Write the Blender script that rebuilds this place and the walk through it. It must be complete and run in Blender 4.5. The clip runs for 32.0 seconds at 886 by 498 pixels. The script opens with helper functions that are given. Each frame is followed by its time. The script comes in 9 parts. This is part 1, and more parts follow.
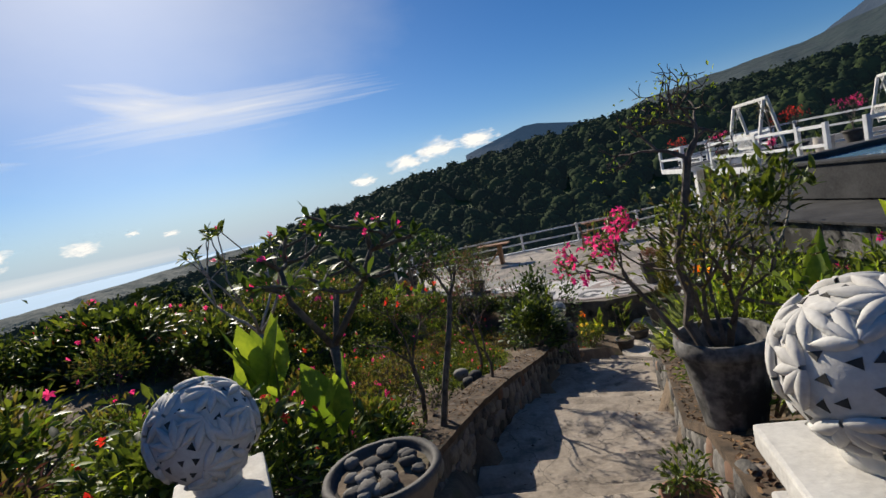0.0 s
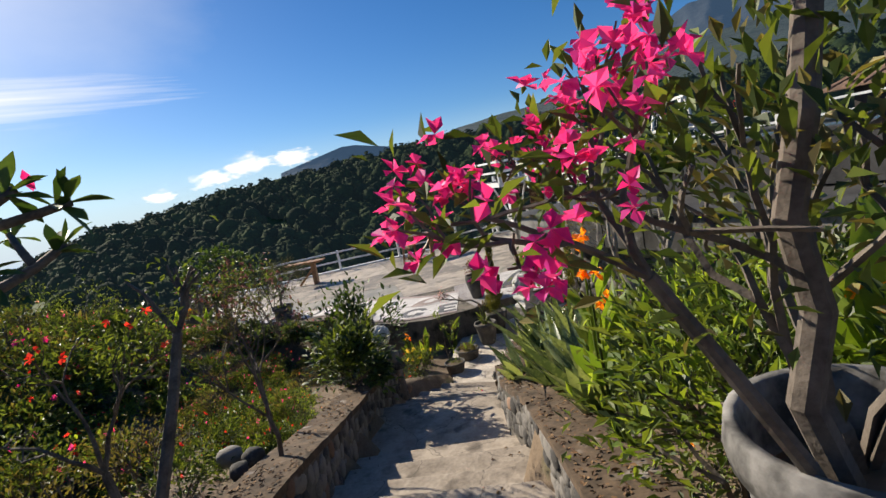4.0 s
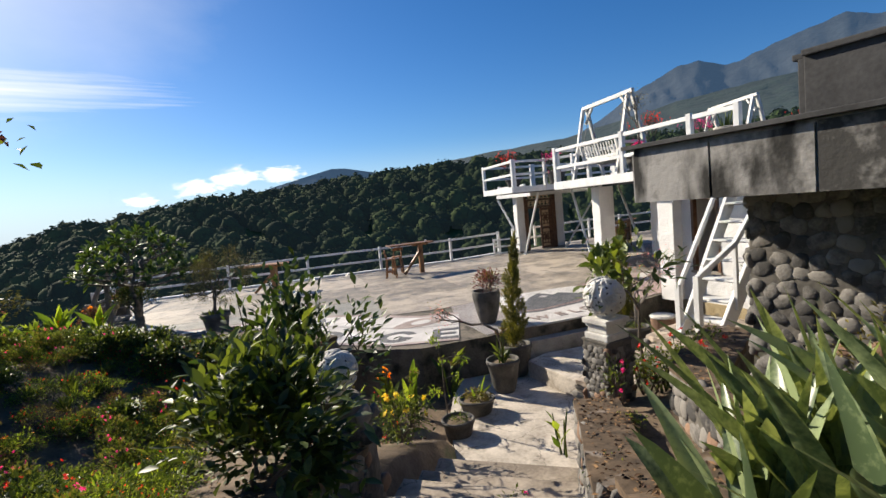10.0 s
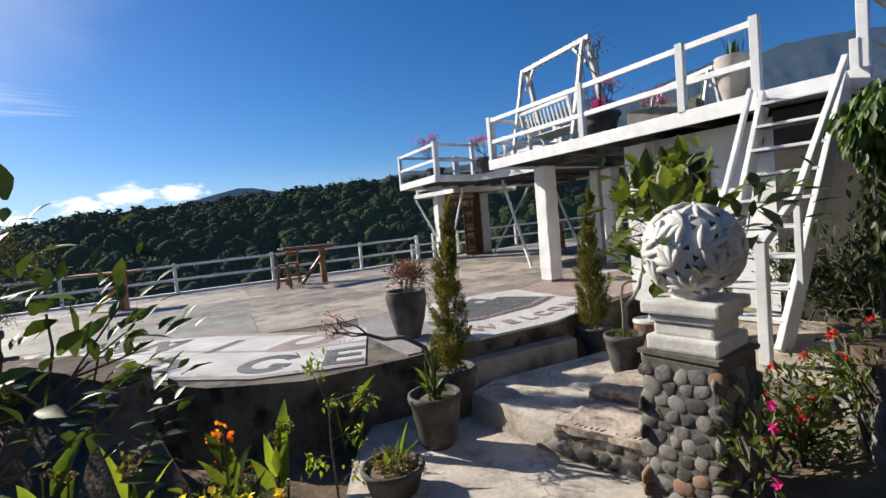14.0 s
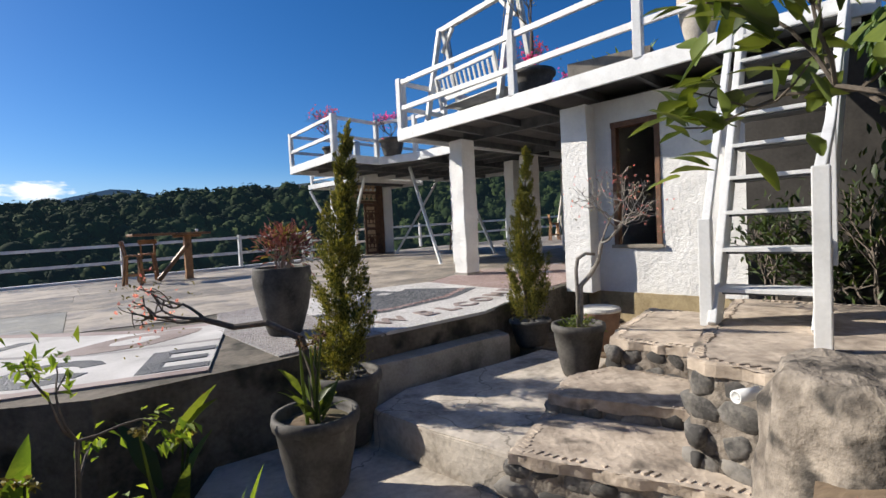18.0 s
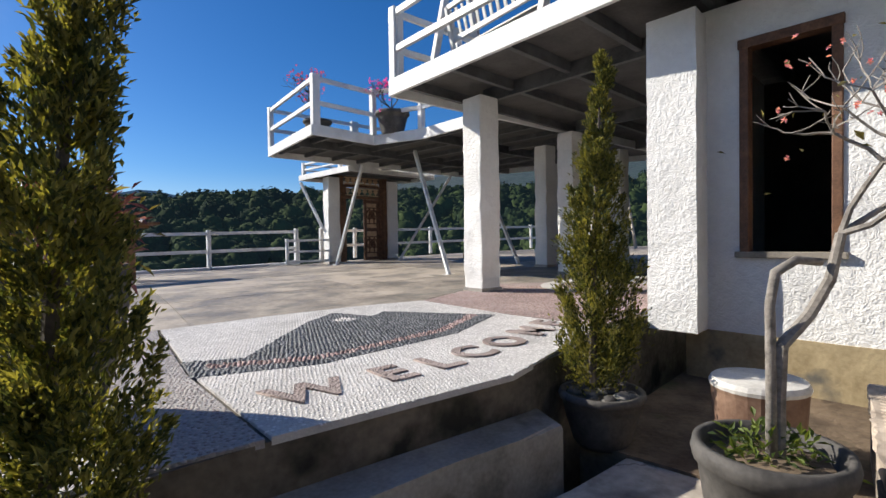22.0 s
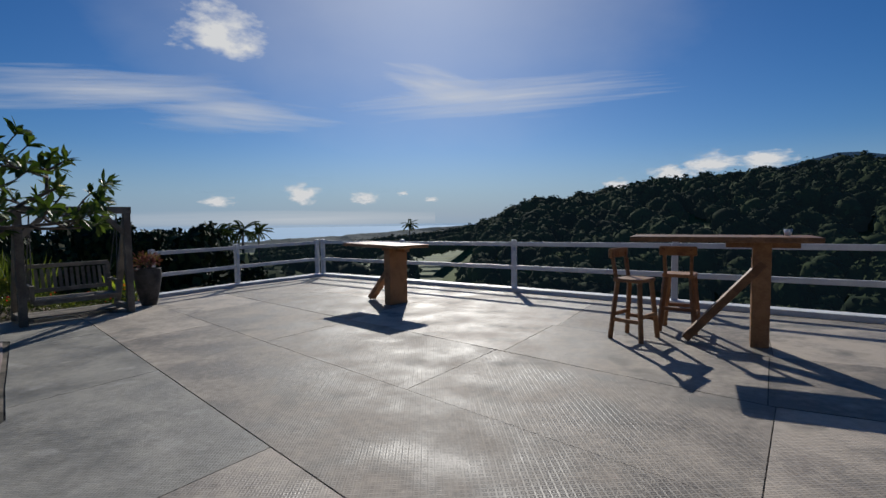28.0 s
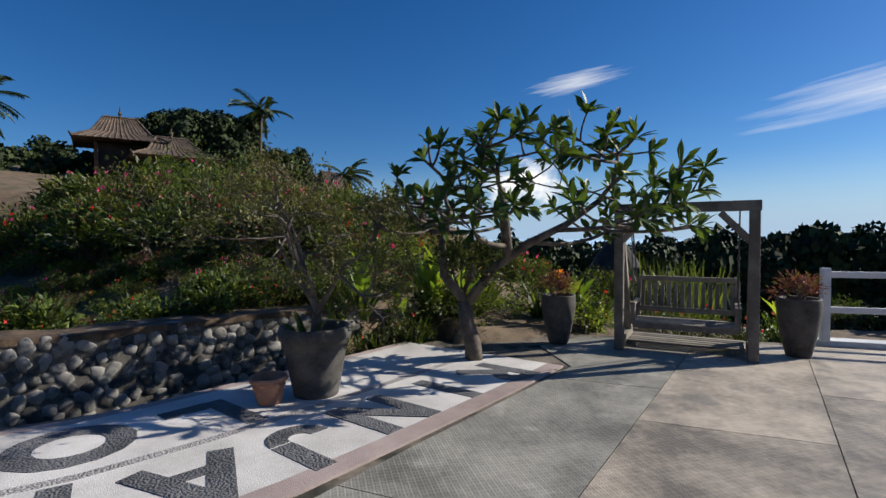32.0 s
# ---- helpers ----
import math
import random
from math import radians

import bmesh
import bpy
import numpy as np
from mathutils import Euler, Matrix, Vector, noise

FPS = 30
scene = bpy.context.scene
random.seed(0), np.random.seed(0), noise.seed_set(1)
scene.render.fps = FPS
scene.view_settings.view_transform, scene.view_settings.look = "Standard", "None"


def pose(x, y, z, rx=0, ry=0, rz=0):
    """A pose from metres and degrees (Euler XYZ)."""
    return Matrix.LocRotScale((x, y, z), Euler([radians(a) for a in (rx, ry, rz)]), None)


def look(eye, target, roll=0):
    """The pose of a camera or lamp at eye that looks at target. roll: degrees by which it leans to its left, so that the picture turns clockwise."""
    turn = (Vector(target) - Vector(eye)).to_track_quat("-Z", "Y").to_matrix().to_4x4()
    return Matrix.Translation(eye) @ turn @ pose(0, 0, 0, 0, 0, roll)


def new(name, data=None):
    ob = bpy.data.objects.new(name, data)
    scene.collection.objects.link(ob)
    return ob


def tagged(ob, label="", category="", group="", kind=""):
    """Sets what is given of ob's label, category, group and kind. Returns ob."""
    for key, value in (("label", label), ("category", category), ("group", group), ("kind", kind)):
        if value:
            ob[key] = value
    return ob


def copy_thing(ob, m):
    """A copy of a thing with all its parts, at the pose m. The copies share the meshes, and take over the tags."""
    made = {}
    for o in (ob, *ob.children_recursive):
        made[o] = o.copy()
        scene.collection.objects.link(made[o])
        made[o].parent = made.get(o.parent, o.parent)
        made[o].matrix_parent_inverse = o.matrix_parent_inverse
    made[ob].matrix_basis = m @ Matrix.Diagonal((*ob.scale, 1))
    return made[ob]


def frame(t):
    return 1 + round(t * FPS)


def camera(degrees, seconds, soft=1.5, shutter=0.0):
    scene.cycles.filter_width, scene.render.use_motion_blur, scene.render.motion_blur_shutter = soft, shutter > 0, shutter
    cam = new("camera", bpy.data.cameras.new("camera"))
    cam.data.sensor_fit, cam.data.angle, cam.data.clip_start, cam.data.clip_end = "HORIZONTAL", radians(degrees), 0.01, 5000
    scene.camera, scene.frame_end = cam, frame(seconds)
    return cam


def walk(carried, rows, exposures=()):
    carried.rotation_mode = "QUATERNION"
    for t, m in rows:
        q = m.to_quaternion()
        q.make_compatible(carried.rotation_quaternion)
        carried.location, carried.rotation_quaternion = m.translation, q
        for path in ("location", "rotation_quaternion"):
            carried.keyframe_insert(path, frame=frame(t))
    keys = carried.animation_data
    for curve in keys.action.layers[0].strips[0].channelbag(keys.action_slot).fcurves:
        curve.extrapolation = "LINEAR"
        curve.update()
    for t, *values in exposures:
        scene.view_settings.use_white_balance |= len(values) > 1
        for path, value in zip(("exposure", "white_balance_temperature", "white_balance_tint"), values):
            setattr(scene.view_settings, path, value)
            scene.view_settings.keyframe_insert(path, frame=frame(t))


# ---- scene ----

cam = camera(83.5, 32.0, soft=1.5)
PATH = [
    (0, (2.090, 7.426, 4.413), (2.203, 9.410, 4.192), -12.6),
    (0.5, (2.272, 7.632, 4.368), (2.523, 9.601, 4.120), -13.1),
    (1, (2.267, 7.937, 4.371), (2.551, 9.900, 4.114), -13.3),
    (1.5, (2.294, 8.247, 4.319), (2.584, 10.209, 4.060), -13.1),
    (2, (2.368, 8.674, 4.275), (2.729, 10.620, 3.992), -12.8),
    (2.5, (2.261, 8.947, 4.232), (2.719, 10.872, 3.947), -12.1),
    (3, (2.323, 9.190, 4.189), (2.899, 11.085, 3.910), -10.6),
    (3.5, (2.529, 9.462, 4.018), (3.262, 11.299, 3.719), -11.7),
    (5.5, (2.910, 10.643, 3.454), (3.825, 12.402, 3.189), -8.5),
    (6, (3.017, 11.049, 3.248), (3.913, 12.819, 2.995), -8.4),
    (6.5, (3.108, 11.258, 3.146), (3.984, 13.042, 2.926), -7.2),
    (7, (3.086, 11.486, 2.999), (3.950, 13.278, 2.788), -6.3),
    (7.5, (3.195, 11.790, 2.962), (4.058, 13.584, 2.765), -6.4),
    (8, (3.324, 12.197, 2.812), (4.183, 13.993, 2.624), -6.3),
    (8.5, (3.470, 12.646, 2.745), (4.313, 14.451, 2.562), -6.3),
    (9, (3.650, 13.196, 2.713), (4.519, 14.988, 2.527), -6.1),
    (9.5, (3.754, 13.551, 2.711), (4.644, 15.333, 2.535), -5.5),
    (10, (3.888, 13.757, 2.678), (4.785, 15.537, 2.507), -5.3),
    (10.5, (4.215, 14.130, 2.471), (5.140, 15.897, 2.317), -5.6),
    (11, (4.315, 14.452, 2.334), (5.280, 16.199, 2.194), -5.4),
    (11.5, (4.455, 14.816, 2.244), (5.440, 16.552, 2.122), -5.3),
    (12, (4.736, 15.201, 2.039), (5.742, 16.926, 1.928), -4.2),
    (12.5, (4.934, 15.610, 2.016), (5.946, 17.332, 1.908), -4.0),
    (13, (5.085, 15.988, 1.993), (6.112, 17.702, 1.894), -3.7),
    (13.5, (5.393, 16.384, 1.936), (6.488, 18.055, 1.840), -4.3),
    (14, (5.536, 16.661, 1.750), (6.731, 18.261, 1.638), -4.8),
    (14.5, (5.668, 16.875, 1.693), (6.971, 18.390, 1.593), -4.4),
    (15, (5.812, 17.027, 1.565), (7.229, 18.434, 1.456), -4.0),
    (15.5, (5.846, 17.219, 1.452), (7.334, 18.550, 1.340), -4.1),
    (17.5, (6.556, 17.970, 1.207), (8.066, 19.278, 1.122), -2.8),
    (18, (6.677, 18.187, 1.082), (8.173, 19.511, 1.000), -2.8),
    (18.5, (6.930, 18.345, 1.024), (8.433, 19.664, 0.965), -2.2),
    (19, (7.107, 18.476, 0.909), (8.623, 19.778, 0.848), -2.6),
    (19.5, (7.333, 18.796, 0.773), (8.894, 20.045, 0.741), -2.8),
    (20, (7.651, 18.879, 0.781), (9.254, 20.074, 0.770), -2.7),
    (20.5, (7.963, 18.980, 0.798), (9.596, 20.135, 0.783), -2.5),
    (21, (8.353, 19.379, 0.780), (9.964, 20.565, 0.764), -2.3),
    (21.5, (8.736, 19.708, 0.768), (10.264, 20.999, 0.759), -1.5),
    (22, (9.068, 20.074, 0.858), (10.518, 21.452, 0.820), -0.8),
    (22.5, (9.514, 20.478, 0.846), (10.873, 21.945, 0.797), -0.7),
    (23, (9.968, 20.908, 1.043), (11.203, 22.480, 0.987), -0.2),
    (23.5, (10.232, 21.401, 1.170), (11.344, 23.062, 1.111), -0.3),
    (24, (10.494, 21.776, 1.208), (11.588, 23.449, 1.157), -0.4),
    (24.5, (10.764, 22.129, 1.382), (11.885, 23.784, 1.330), -0.5),
    (26.5, (11.606, 23.571, 1.644), (12.234, 25.468, 1.557), -0.0),
    (27, (11.741, 24.679, 1.637), (11.738, 26.676, 1.521), 0.5),
    (27.5, (11.392, 25.375, 1.570), (10.782, 27.275, 1.439), 0.1),
    (28, (11.063, 25.736, 1.577), (10.273, 27.569, 1.447), -0.7),
    (28.5, (10.818, 26.151, 1.609), (9.783, 27.857, 1.473), -0.3),
    (29, (10.239, 26.692, 1.490), (8.936, 28.205, 1.373), -0.7),
    (29.5, (10.131, 26.915, 1.559), (8.543, 28.125, 1.441), -0.9),
    (30, (9.522, 27.452, 1.474), (7.672, 28.206, 1.371), -0.3),
    (30.5, (9.191, 27.851, 1.466), (7.228, 28.224, 1.377), -0.3),
    (31, (9.151, 28.559, 1.477), (7.158, 28.403, 1.412), -1.0),
    (31.5, (8.944, 28.908, 1.524), (6.974, 28.576, 1.443), -0.4),
    (32, (8.642, 29.300, 1.479), (6.680, 28.917, 1.411), -0.5),
]
walk(cam, [(t, look(eye, target, roll)) for t, eye, target, roll in PATH], exposures=[(0.0, 0.1, 6900, 10), (1.0, 0.12, 6900, 10), (3.0, 0.38, 7050, 10), (6.0, 0.66, 7250, 10), (9.0, 0.66, 7200, 10), (12.0, 0.55, 6850, 10), (15.0, 0.45, 6600, 10), (20.0, 0.5, 6550, 10), (22.0, 0.5, 6500, 10), (24.0, 0.1, 6450, 10), (25.0, -0.06, 6400, 10), (27.0, -0.42, 6180, 10), (28.0, -0.54, 6250, 10), (30.0, -0.62, 6350, 10), (31.0, -0.22, 6500, 10), (32.0, 0.24, 6500, 10)])

# ---- world and sun ----
SUN_AZ, SUN_EL = 24.5, 29.0  # degrees left of +y, degrees up
world = bpy.data.worlds.new("sky")
scene.world = world
world.use_nodes = True
wn = world.node_tree.nodes
sky = wn.new("ShaderNodeTexSky")
sky.sky_type, sky.sun_disc = "NISHITA", False
sky.sun_elevation, sky.sun_rotation = radians(SUN_EL), radians(-SUN_AZ)
sky.altitude, sky.air_density, sky.dust_density, sky.ozone_density = 900.0, 1.0, 0.7, 4.5
wn["Background"].inputs[1].default_value = 0.073
deep = wn.new("ShaderNodeHueSaturation")
deep.inputs["Saturation"].default_value = 1.26
world.node_tree.links.new(sky.outputs[0], deep.inputs["Color"])
cool = wn.new("ShaderNodeMix")
cool.data_type, cool.blend_type = "RGBA", "MULTIPLY"
cool.inputs[0].default_value = 1.0
cool.inputs[7].default_value = (0.80, 0.92, 1.08, 1)
world.node_tree.links.new(deep.outputs[0], cool.inputs[6])
world.node_tree.links.new(cool.outputs[2], wn["Background"].inputs[0])
sun = new("sun", bpy.data.lights.new("sun", "SUN"))
sun.data.energy, sun.data.angle, sun.data.color = 5.2, radians(0.53), (1.0, 0.94, 0.84)
sd = Vector((-math.sin(radians(SUN_AZ)) * math.cos(radians(SUN_EL)), math.cos(radians(SUN_AZ)) * math.cos(radians(SUN_EL)), math.sin(radians(SUN_EL))))
sun.matrix_world = look(sd * 100, (0, 0, 0))

# ---- materials ----
MATS = {}


def material(name, dark, light, scale=6.0, rough=0.8, bump=0.3, fine=60.0, island=0.0, obrand=0.0, metal=0.0, spec=0.4, translucent=0.0, stain=None, bump_dist=0.01, streak=1.0, rough_var=0.0):
    """Two colours mixed by noise at two scales, with fine relief."""
    m = bpy.data.materials.new(name)
    m.use_nodes = True
    n, l = m.node_tree.nodes, m.node_tree.links
    b = n["Principled BSDF"]
    co = n.new("ShaderNodeTexCoord")
    big, small = n.new("ShaderNodeTexNoise"), n.new("ShaderNodeTexNoise")
    big.inputs["Scale"].default_value, big.inputs["Detail"].default_value, big.inputs["Roughness"].default_value = scale, 5, 0.6
    small.inputs["Scale"].default_value, small.inputs["Detail"].default_value = fine, 4
    geo = n.new("ShaderNodeNewGeometry")
    for t in (big, small):
        l.new(geo.outputs["Position"], t.inputs["Vector"])
    mix = n.new("ShaderNodeMath")
    mix.operation, mix.inputs[1].default_value = "MULTIPLY_ADD", 0.35
    l.new(small.outputs[0], mix.inputs[0])
    l.new(big.outputs[0], mix.inputs[2])
    ramp = n.new("ShaderNodeValToRGB")
    ramp.color_ramp.elements[0].position, ramp.color_ramp.elements[1].position = 0.48, 0.85
    ramp.color_ramp.elements[0].color, ramp.color_ramp.elements[1].color = (*dark, 1), (*light, 1)
    last = mix
    if island or obrand:
        rnd = n.new("ShaderNodeMath")
        rnd.operation, rnd.inputs[1].default_value = "MULTIPLY_ADD", island or obrand
        l.new(geo.outputs["Random Per Island"] if island else n.new("ShaderNodeObjectInfo").outputs["Random"], rnd.inputs[0])
        off = n.new("ShaderNodeMath")
        off.operation, off.inputs[1].default_value = "SUBTRACT", (island or obrand) * 0.5
        l.new(mix.outputs[0], rnd.inputs[2])
        l.new(rnd.outputs[0], off.inputs[0])
        last = off
    l.new(last.outputs[0], ramp.inputs[0])
    colour = ramp.outputs[0]
    if stain:
        st, amount = n.new("ShaderNodeTexNoise"), n.new("ShaderNodeValToRGB")
        st.inputs["Scale"].default_value, st.inputs["Detail"].default_value = stain[1], 6
        sm = n.new("ShaderNodeMapping")
        sm.inputs["Scale"].default_value = (1, 1, streak)
        l.new(geo.outputs["Position"], sm.inputs[0])
        l.new(sm.outputs[0], st.inputs["Vector"])
        amount.color_ramp.elements[0].position, amount.color_ramp.elements[1].position = stain[2], stain[2] + 0.14
        l.new(st.outputs[0], amount.inputs[0])
        mx = n.new("ShaderNodeMix")
        mx.data_type = "RGBA"
        l.new(amount.outputs[0], mx.inputs[0])
        l.new(colour, mx.inputs[6])
        mx.inputs[7].default_value = (*stain[0], 1)
        colour = mx.outputs[2]
    l.new(colour, b.inputs["Base Color"])
    b.inputs["Roughness"].default_value, b.inputs["Metallic"].default_value = rough, metal
    b.inputs["Specular IOR Level"].default_value = spec
    if rough_var:
        rv = n.new("ShaderNodeMapRange")
        rv.inputs["From Min"].default_value, rv.inputs["From Max"].default_value = 0.35, 0.7
        rv.inputs["To Min"].default_value, rv.inputs["To Max"].default_value = rough - rough_var, rough + rough_var
        l.new(big.outputs[0], rv.inputs["Value"])
        l.new(rv.outputs[0], b.inputs["Roughness"])
    if bump:
        bp = n.new("ShaderNodeBump")
        bp.inputs["Strength"].default_value, bp.inputs["Distance"].default_value = bump, bump_dist
        l.new(mix.outputs[0], bp.inputs["Height"])
        l.new(bp.outputs[0], b.inputs["Normal"])
    if translucent:
        tr, mxs, out = n.new("ShaderNodeBsdfTranslucent"), n.new("ShaderNodeMixShader"), n["Material Output"]
        gain = n.new("ShaderNodeMix")
        gain.data_type, gain.blend_type = "RGBA", "MULTIPLY"
        gain.inputs[0].default_value = 1.0
        l.new(colour, gain.inputs[6])
        gain.inputs[7].default_value = (2.2, 2.0, 0.9, 1)
        l.new(gain.outputs[2], tr.inputs[0])
        mxs.inputs[0].default_value = translucent
        l.new(b.outputs[0], mxs.inputs[1])
        l.new(tr.outputs[0], mxs.inputs[2])
        l.new(mxs.outputs[0], out.inputs[0])
    MATS[name] = m
    return m


def relief(m, kind, scale, strength, dist, squash=None):
    """Adds a pattern of relief (pebbles, combed waves, treads) on top of a material's bump."""
    n, l = m.node_tree.nodes, m.node_tree.links
    b, geo = n["Principled BSDF"], n.new("ShaderNodeNewGeometry")
    if kind == "pebble":
        t = n.new("ShaderNodeTexVoronoi")
        t.inputs["Scale"].default_value = scale
        h = n.new("ShaderNodeMath")
        h.operation, h.inputs[0].default_value = "SUBTRACT", 1.0
        l.new(t.outputs["Distance"], h.inputs[1])
        src = h.outputs[0]
    elif kind == "plate":  # short raised bars in turned pairs, as stamped into wet concrete
        t, par, wa, wb, mixed = n.new("ShaderNodeSeparateXYZ"), n.new("ShaderNodeTexChecker"), n.new("ShaderNodeMath"), n.new("ShaderNodeMath"), n.new("ShaderNodeMix")
        sc, su, di = n.new("ShaderNodeVectorMath"), n.new("ShaderNodeMath"), n.new("ShaderNodeMath")
        sc.operation, sc.inputs[3].default_value = "SCALE", scale
        su.operation, di.operation, wa.operation, wb.operation = "ADD", "SUBTRACT", "SINE", "SINE"
        l.new(sc.outputs[0], t.inputs[0])
        l.new(sc.outputs[0], par.inputs["Vector"])
        par.inputs["Scale"].default_value = 0.5 / math.pi
        for node, wave in ((su, wa), (di, wb)):
            l.new(t.outputs["X"], node.inputs[0])
            l.new(t.outputs["Y"], node.inputs[1])
            l.new(node.outputs[0], wave.inputs[0])
        l.new(par.outputs["Fac"], mixed.inputs[0])
        l.new(wa.outputs[0], mixed.inputs[2])
        l.new(wb.outputs[0], mixed.inputs[3])
        src, t = mixed.outputs[0], sc
    elif kind == "scallop":
        t = n.new("ShaderNodeTexVoronoi")
        t.inputs["Scale"].default_value = scale
        k, h = n.new("ShaderNodeMath"), n.new("ShaderNodeMath")
        k.operation, k.inputs[1].default_value = "MULTIPLY", 30.0
        h.operation = "SINE"
        l.new(t.outputs["Distance"], k.inputs[0])
        l.new(k.outputs[0], h.inputs[0])
        src = h.outputs[0]
    else:
        t = n.new("ShaderNodeTexWave")
        t.wave_type, t.rings_direction = ("RINGS", "SPHERICAL") if kind == "rings" else ("BANDS", "X")
        t.inputs["Scale"].default_value, t.inputs["Distortion"].default_value = scale, 14.0 if kind == "rings" else 0.0
        t.inputs["Detail"].default_value = 1.0
        t.inputs["Detail Scale"].default_value = 0.6
        src = t.outputs["Fac"]
    mp = n.new("ShaderNodeMapping")
    mp.inputs["Rotation"].default_value = (0, 0, squash or 0.0)
    if kind == "scallop":
        wn_, wa = n.new("ShaderNodeTexNoise"), n.new("ShaderNodeVectorMath")
        wn_.inputs["Scale"].default_value, wn_.inputs["Detail"].default_value = 7.0, 3
        wa.operation, wa.inputs[1].default_value = "MULTIPLY_ADD", (0.30, 0.30, 0.30)
        l.new(geo.outputs["Position"], wn_.inputs["Vector"])
        l.new(wn_.outputs["Color"], wa.inputs[0])
        l.new(geo.outputs["Position"], wa.inputs[2])
        l.new(wa.outputs[0], mp.inputs[0])
    else:
        l.new(geo.outputs["Position"], mp.inputs[0])
    l.new(mp.outputs[0], t.inputs[0])
    bp = n.new("ShaderNodeBump")
    bp.inputs["Strength"].default_value, bp.inputs["Distance"].default_value = strength, dist
    l.new(src, bp.inputs["Height"])
    if b.inputs["Normal"].links:
        l.new(b.inputs["Normal"].links[0].from_socket, bp.inputs["Normal"])
    l.new(bp.outputs[0], b.inputs["Normal"])
    return m


concrete = relief(material("stamped_concrete", (0.16, 0.14, 0.116), (0.46, 0.395, 0.322), 1.5, 0.66, 0.9, 14, obrand=0.30, rough_var=0.15, spec=0.42, stain=((0.19, 0.175, 0.15), 1.9, 0.55)), "plate", 210.0, 0.30, 0.003, 0.35)
grey_slab = relief(material("grey_stamped_concrete", (0.15, 0.145, 0.125), (0.32, 0.305, 0.265), 1.6, 0.62, 0.9, 14, obrand=0.2, rough_var=0.14, spec=0.36, stain=((0.40, 0.38, 0.34), 2.3, 0.60)), "plate", 210.0, 0.30, 0.003, 0.35)
edge_concrete = material("rough_concrete", (0.20, 0.19, 0.17), (0.42, 0.39, 0.35), 2.0, 0.9, 0.6, 40, stain=((0.09, 0.085, 0.075), 2.2, 0.56))
# Stained concrete, darkened further to carry the south side's shade.
face_concrete = material("weathered_shaded_face", (0.055, 0.048, 0.038), (0.20, 0.17, 0.135), 1.8, 0.92, 0.9, 22, stain=((0.028, 0.027, 0.02), 2.6, 0.52), bump_dist=0.02)
rubble_mortar = material("rubble_mortar", (0.12, 0.10, 0.082), (0.33, 0.285, 0.235), 7.0, 0.95, 1.0, 16, bump_dist=0.04, stain=((0.045, 0.04, 0.035), 6.0, 0.52))
block_slab = relief(material("combed_concrete", (0.26, 0.21, 0.165), (0.58, 0.485, 0.39), 3.2, 0.92, 1.0, 17, obrand=0.15, bump_dist=0.022, stain=((0.15, 0.125, 0.10), 4.0, 0.56)), "bands", 5.0, 0.09, 0.008, 0.9)
path_concrete = material("path_concrete", (0.20, 0.165, 0.13), (0.43, 0.365, 0.295), 2.6, 0.9, 1.0, 24, obrand=0.15, bump_dist=0.015, stain=((0.15, 0.125, 0.10), 3.5, 0.56))


def cracks(m, scale, width, colour):
    """Dark wandering cracks and patch edges over a material's colour."""
    n, l = m.node_tree.nodes, m.node_tree.links
    b, geo = n["Principled BSDF"], n.new("ShaderNodeNewGeometry")
    ns, ad, vo, mr, mx = n.new("ShaderNodeTexNoise"), n.new("ShaderNodeVectorMath"), n.new("ShaderNodeTexVoronoi"), n.new("ShaderNodeMapRange"), n.new("ShaderNodeMix")
    ns.inputs["Scale"].default_value, ns.inputs["Detail"].default_value = 2.5, 6
    ad.operation, ad.inputs[1].default_value = "MULTIPLY_ADD", (0.5, 0.5, 0.5)
    l.new(geo.outputs["Position"], ns.inputs["Vector"])
    l.new(ns.outputs["Color"], ad.inputs[0])
    l.new(geo.outputs["Position"], ad.inputs[2])
    vo.feature, vo.inputs["Scale"].default_value = "DISTANCE_TO_EDGE", scale
    l.new(ad.outputs[0], vo.inputs["Vector"])
    mr.inputs["From Min"].default_value, mr.inputs["From Max"].default_value = width * 0.3, width
    mr.inputs["To Min"].default_value, mr.inputs["To Max"].default_value = 0.6, 0.0
    l.new(vo.outputs["Distance"], mr.inputs["Value"])
    mx.data_type = "RGBA"
    l.new(mr.outputs[0], mx.inputs[0])
    l.new(b.inputs["Base Color"].links[0].from_socket, mx.inputs[6])
    mx.inputs[7].default_value = (*colour, 1)
    l.new(mx.outputs[2], b.inputs["Base Color"])
    return m


cracks(path_concrete, 0.7, 0.006, (0.07, 0.06, 0.05))
landing_concrete = cracks(material("landing_concrete", (0.27, 0.235, 0.195), (0.60, 0.535, 0.455), 2.4, 0.9, 1.0, 20, obrand=0.12, bump_dist=0.018, stain=((0.20, 0.175, 0.145), 3.0, 0.60)), 0.7, 0.006, (0.09, 0.08, 0.065))
old_concrete = material("stained_concrete", (0.045, 0.043, 0.04), (0.33, 0.315, 0.295), 5.0, 0.9, 0.9, 24, obrand=0.55, stain=((0.022, 0.021, 0.019), 3.4, 0.50), streak=0.35)
white_pebble = relief(material("white_pebble", (0.42, 0.40, 0.38), (0.70, 0.675, 0.65), 1.2, 0.8, 0.2, 90), "pebble", 115, 0.32, 0.008)
dark_pebble = material("dark_pebble", (0.075, 0.08, 0.088), (0.19, 0.195, 0.205), 3.0, 0.6, 0.2, 80, island=0.6)
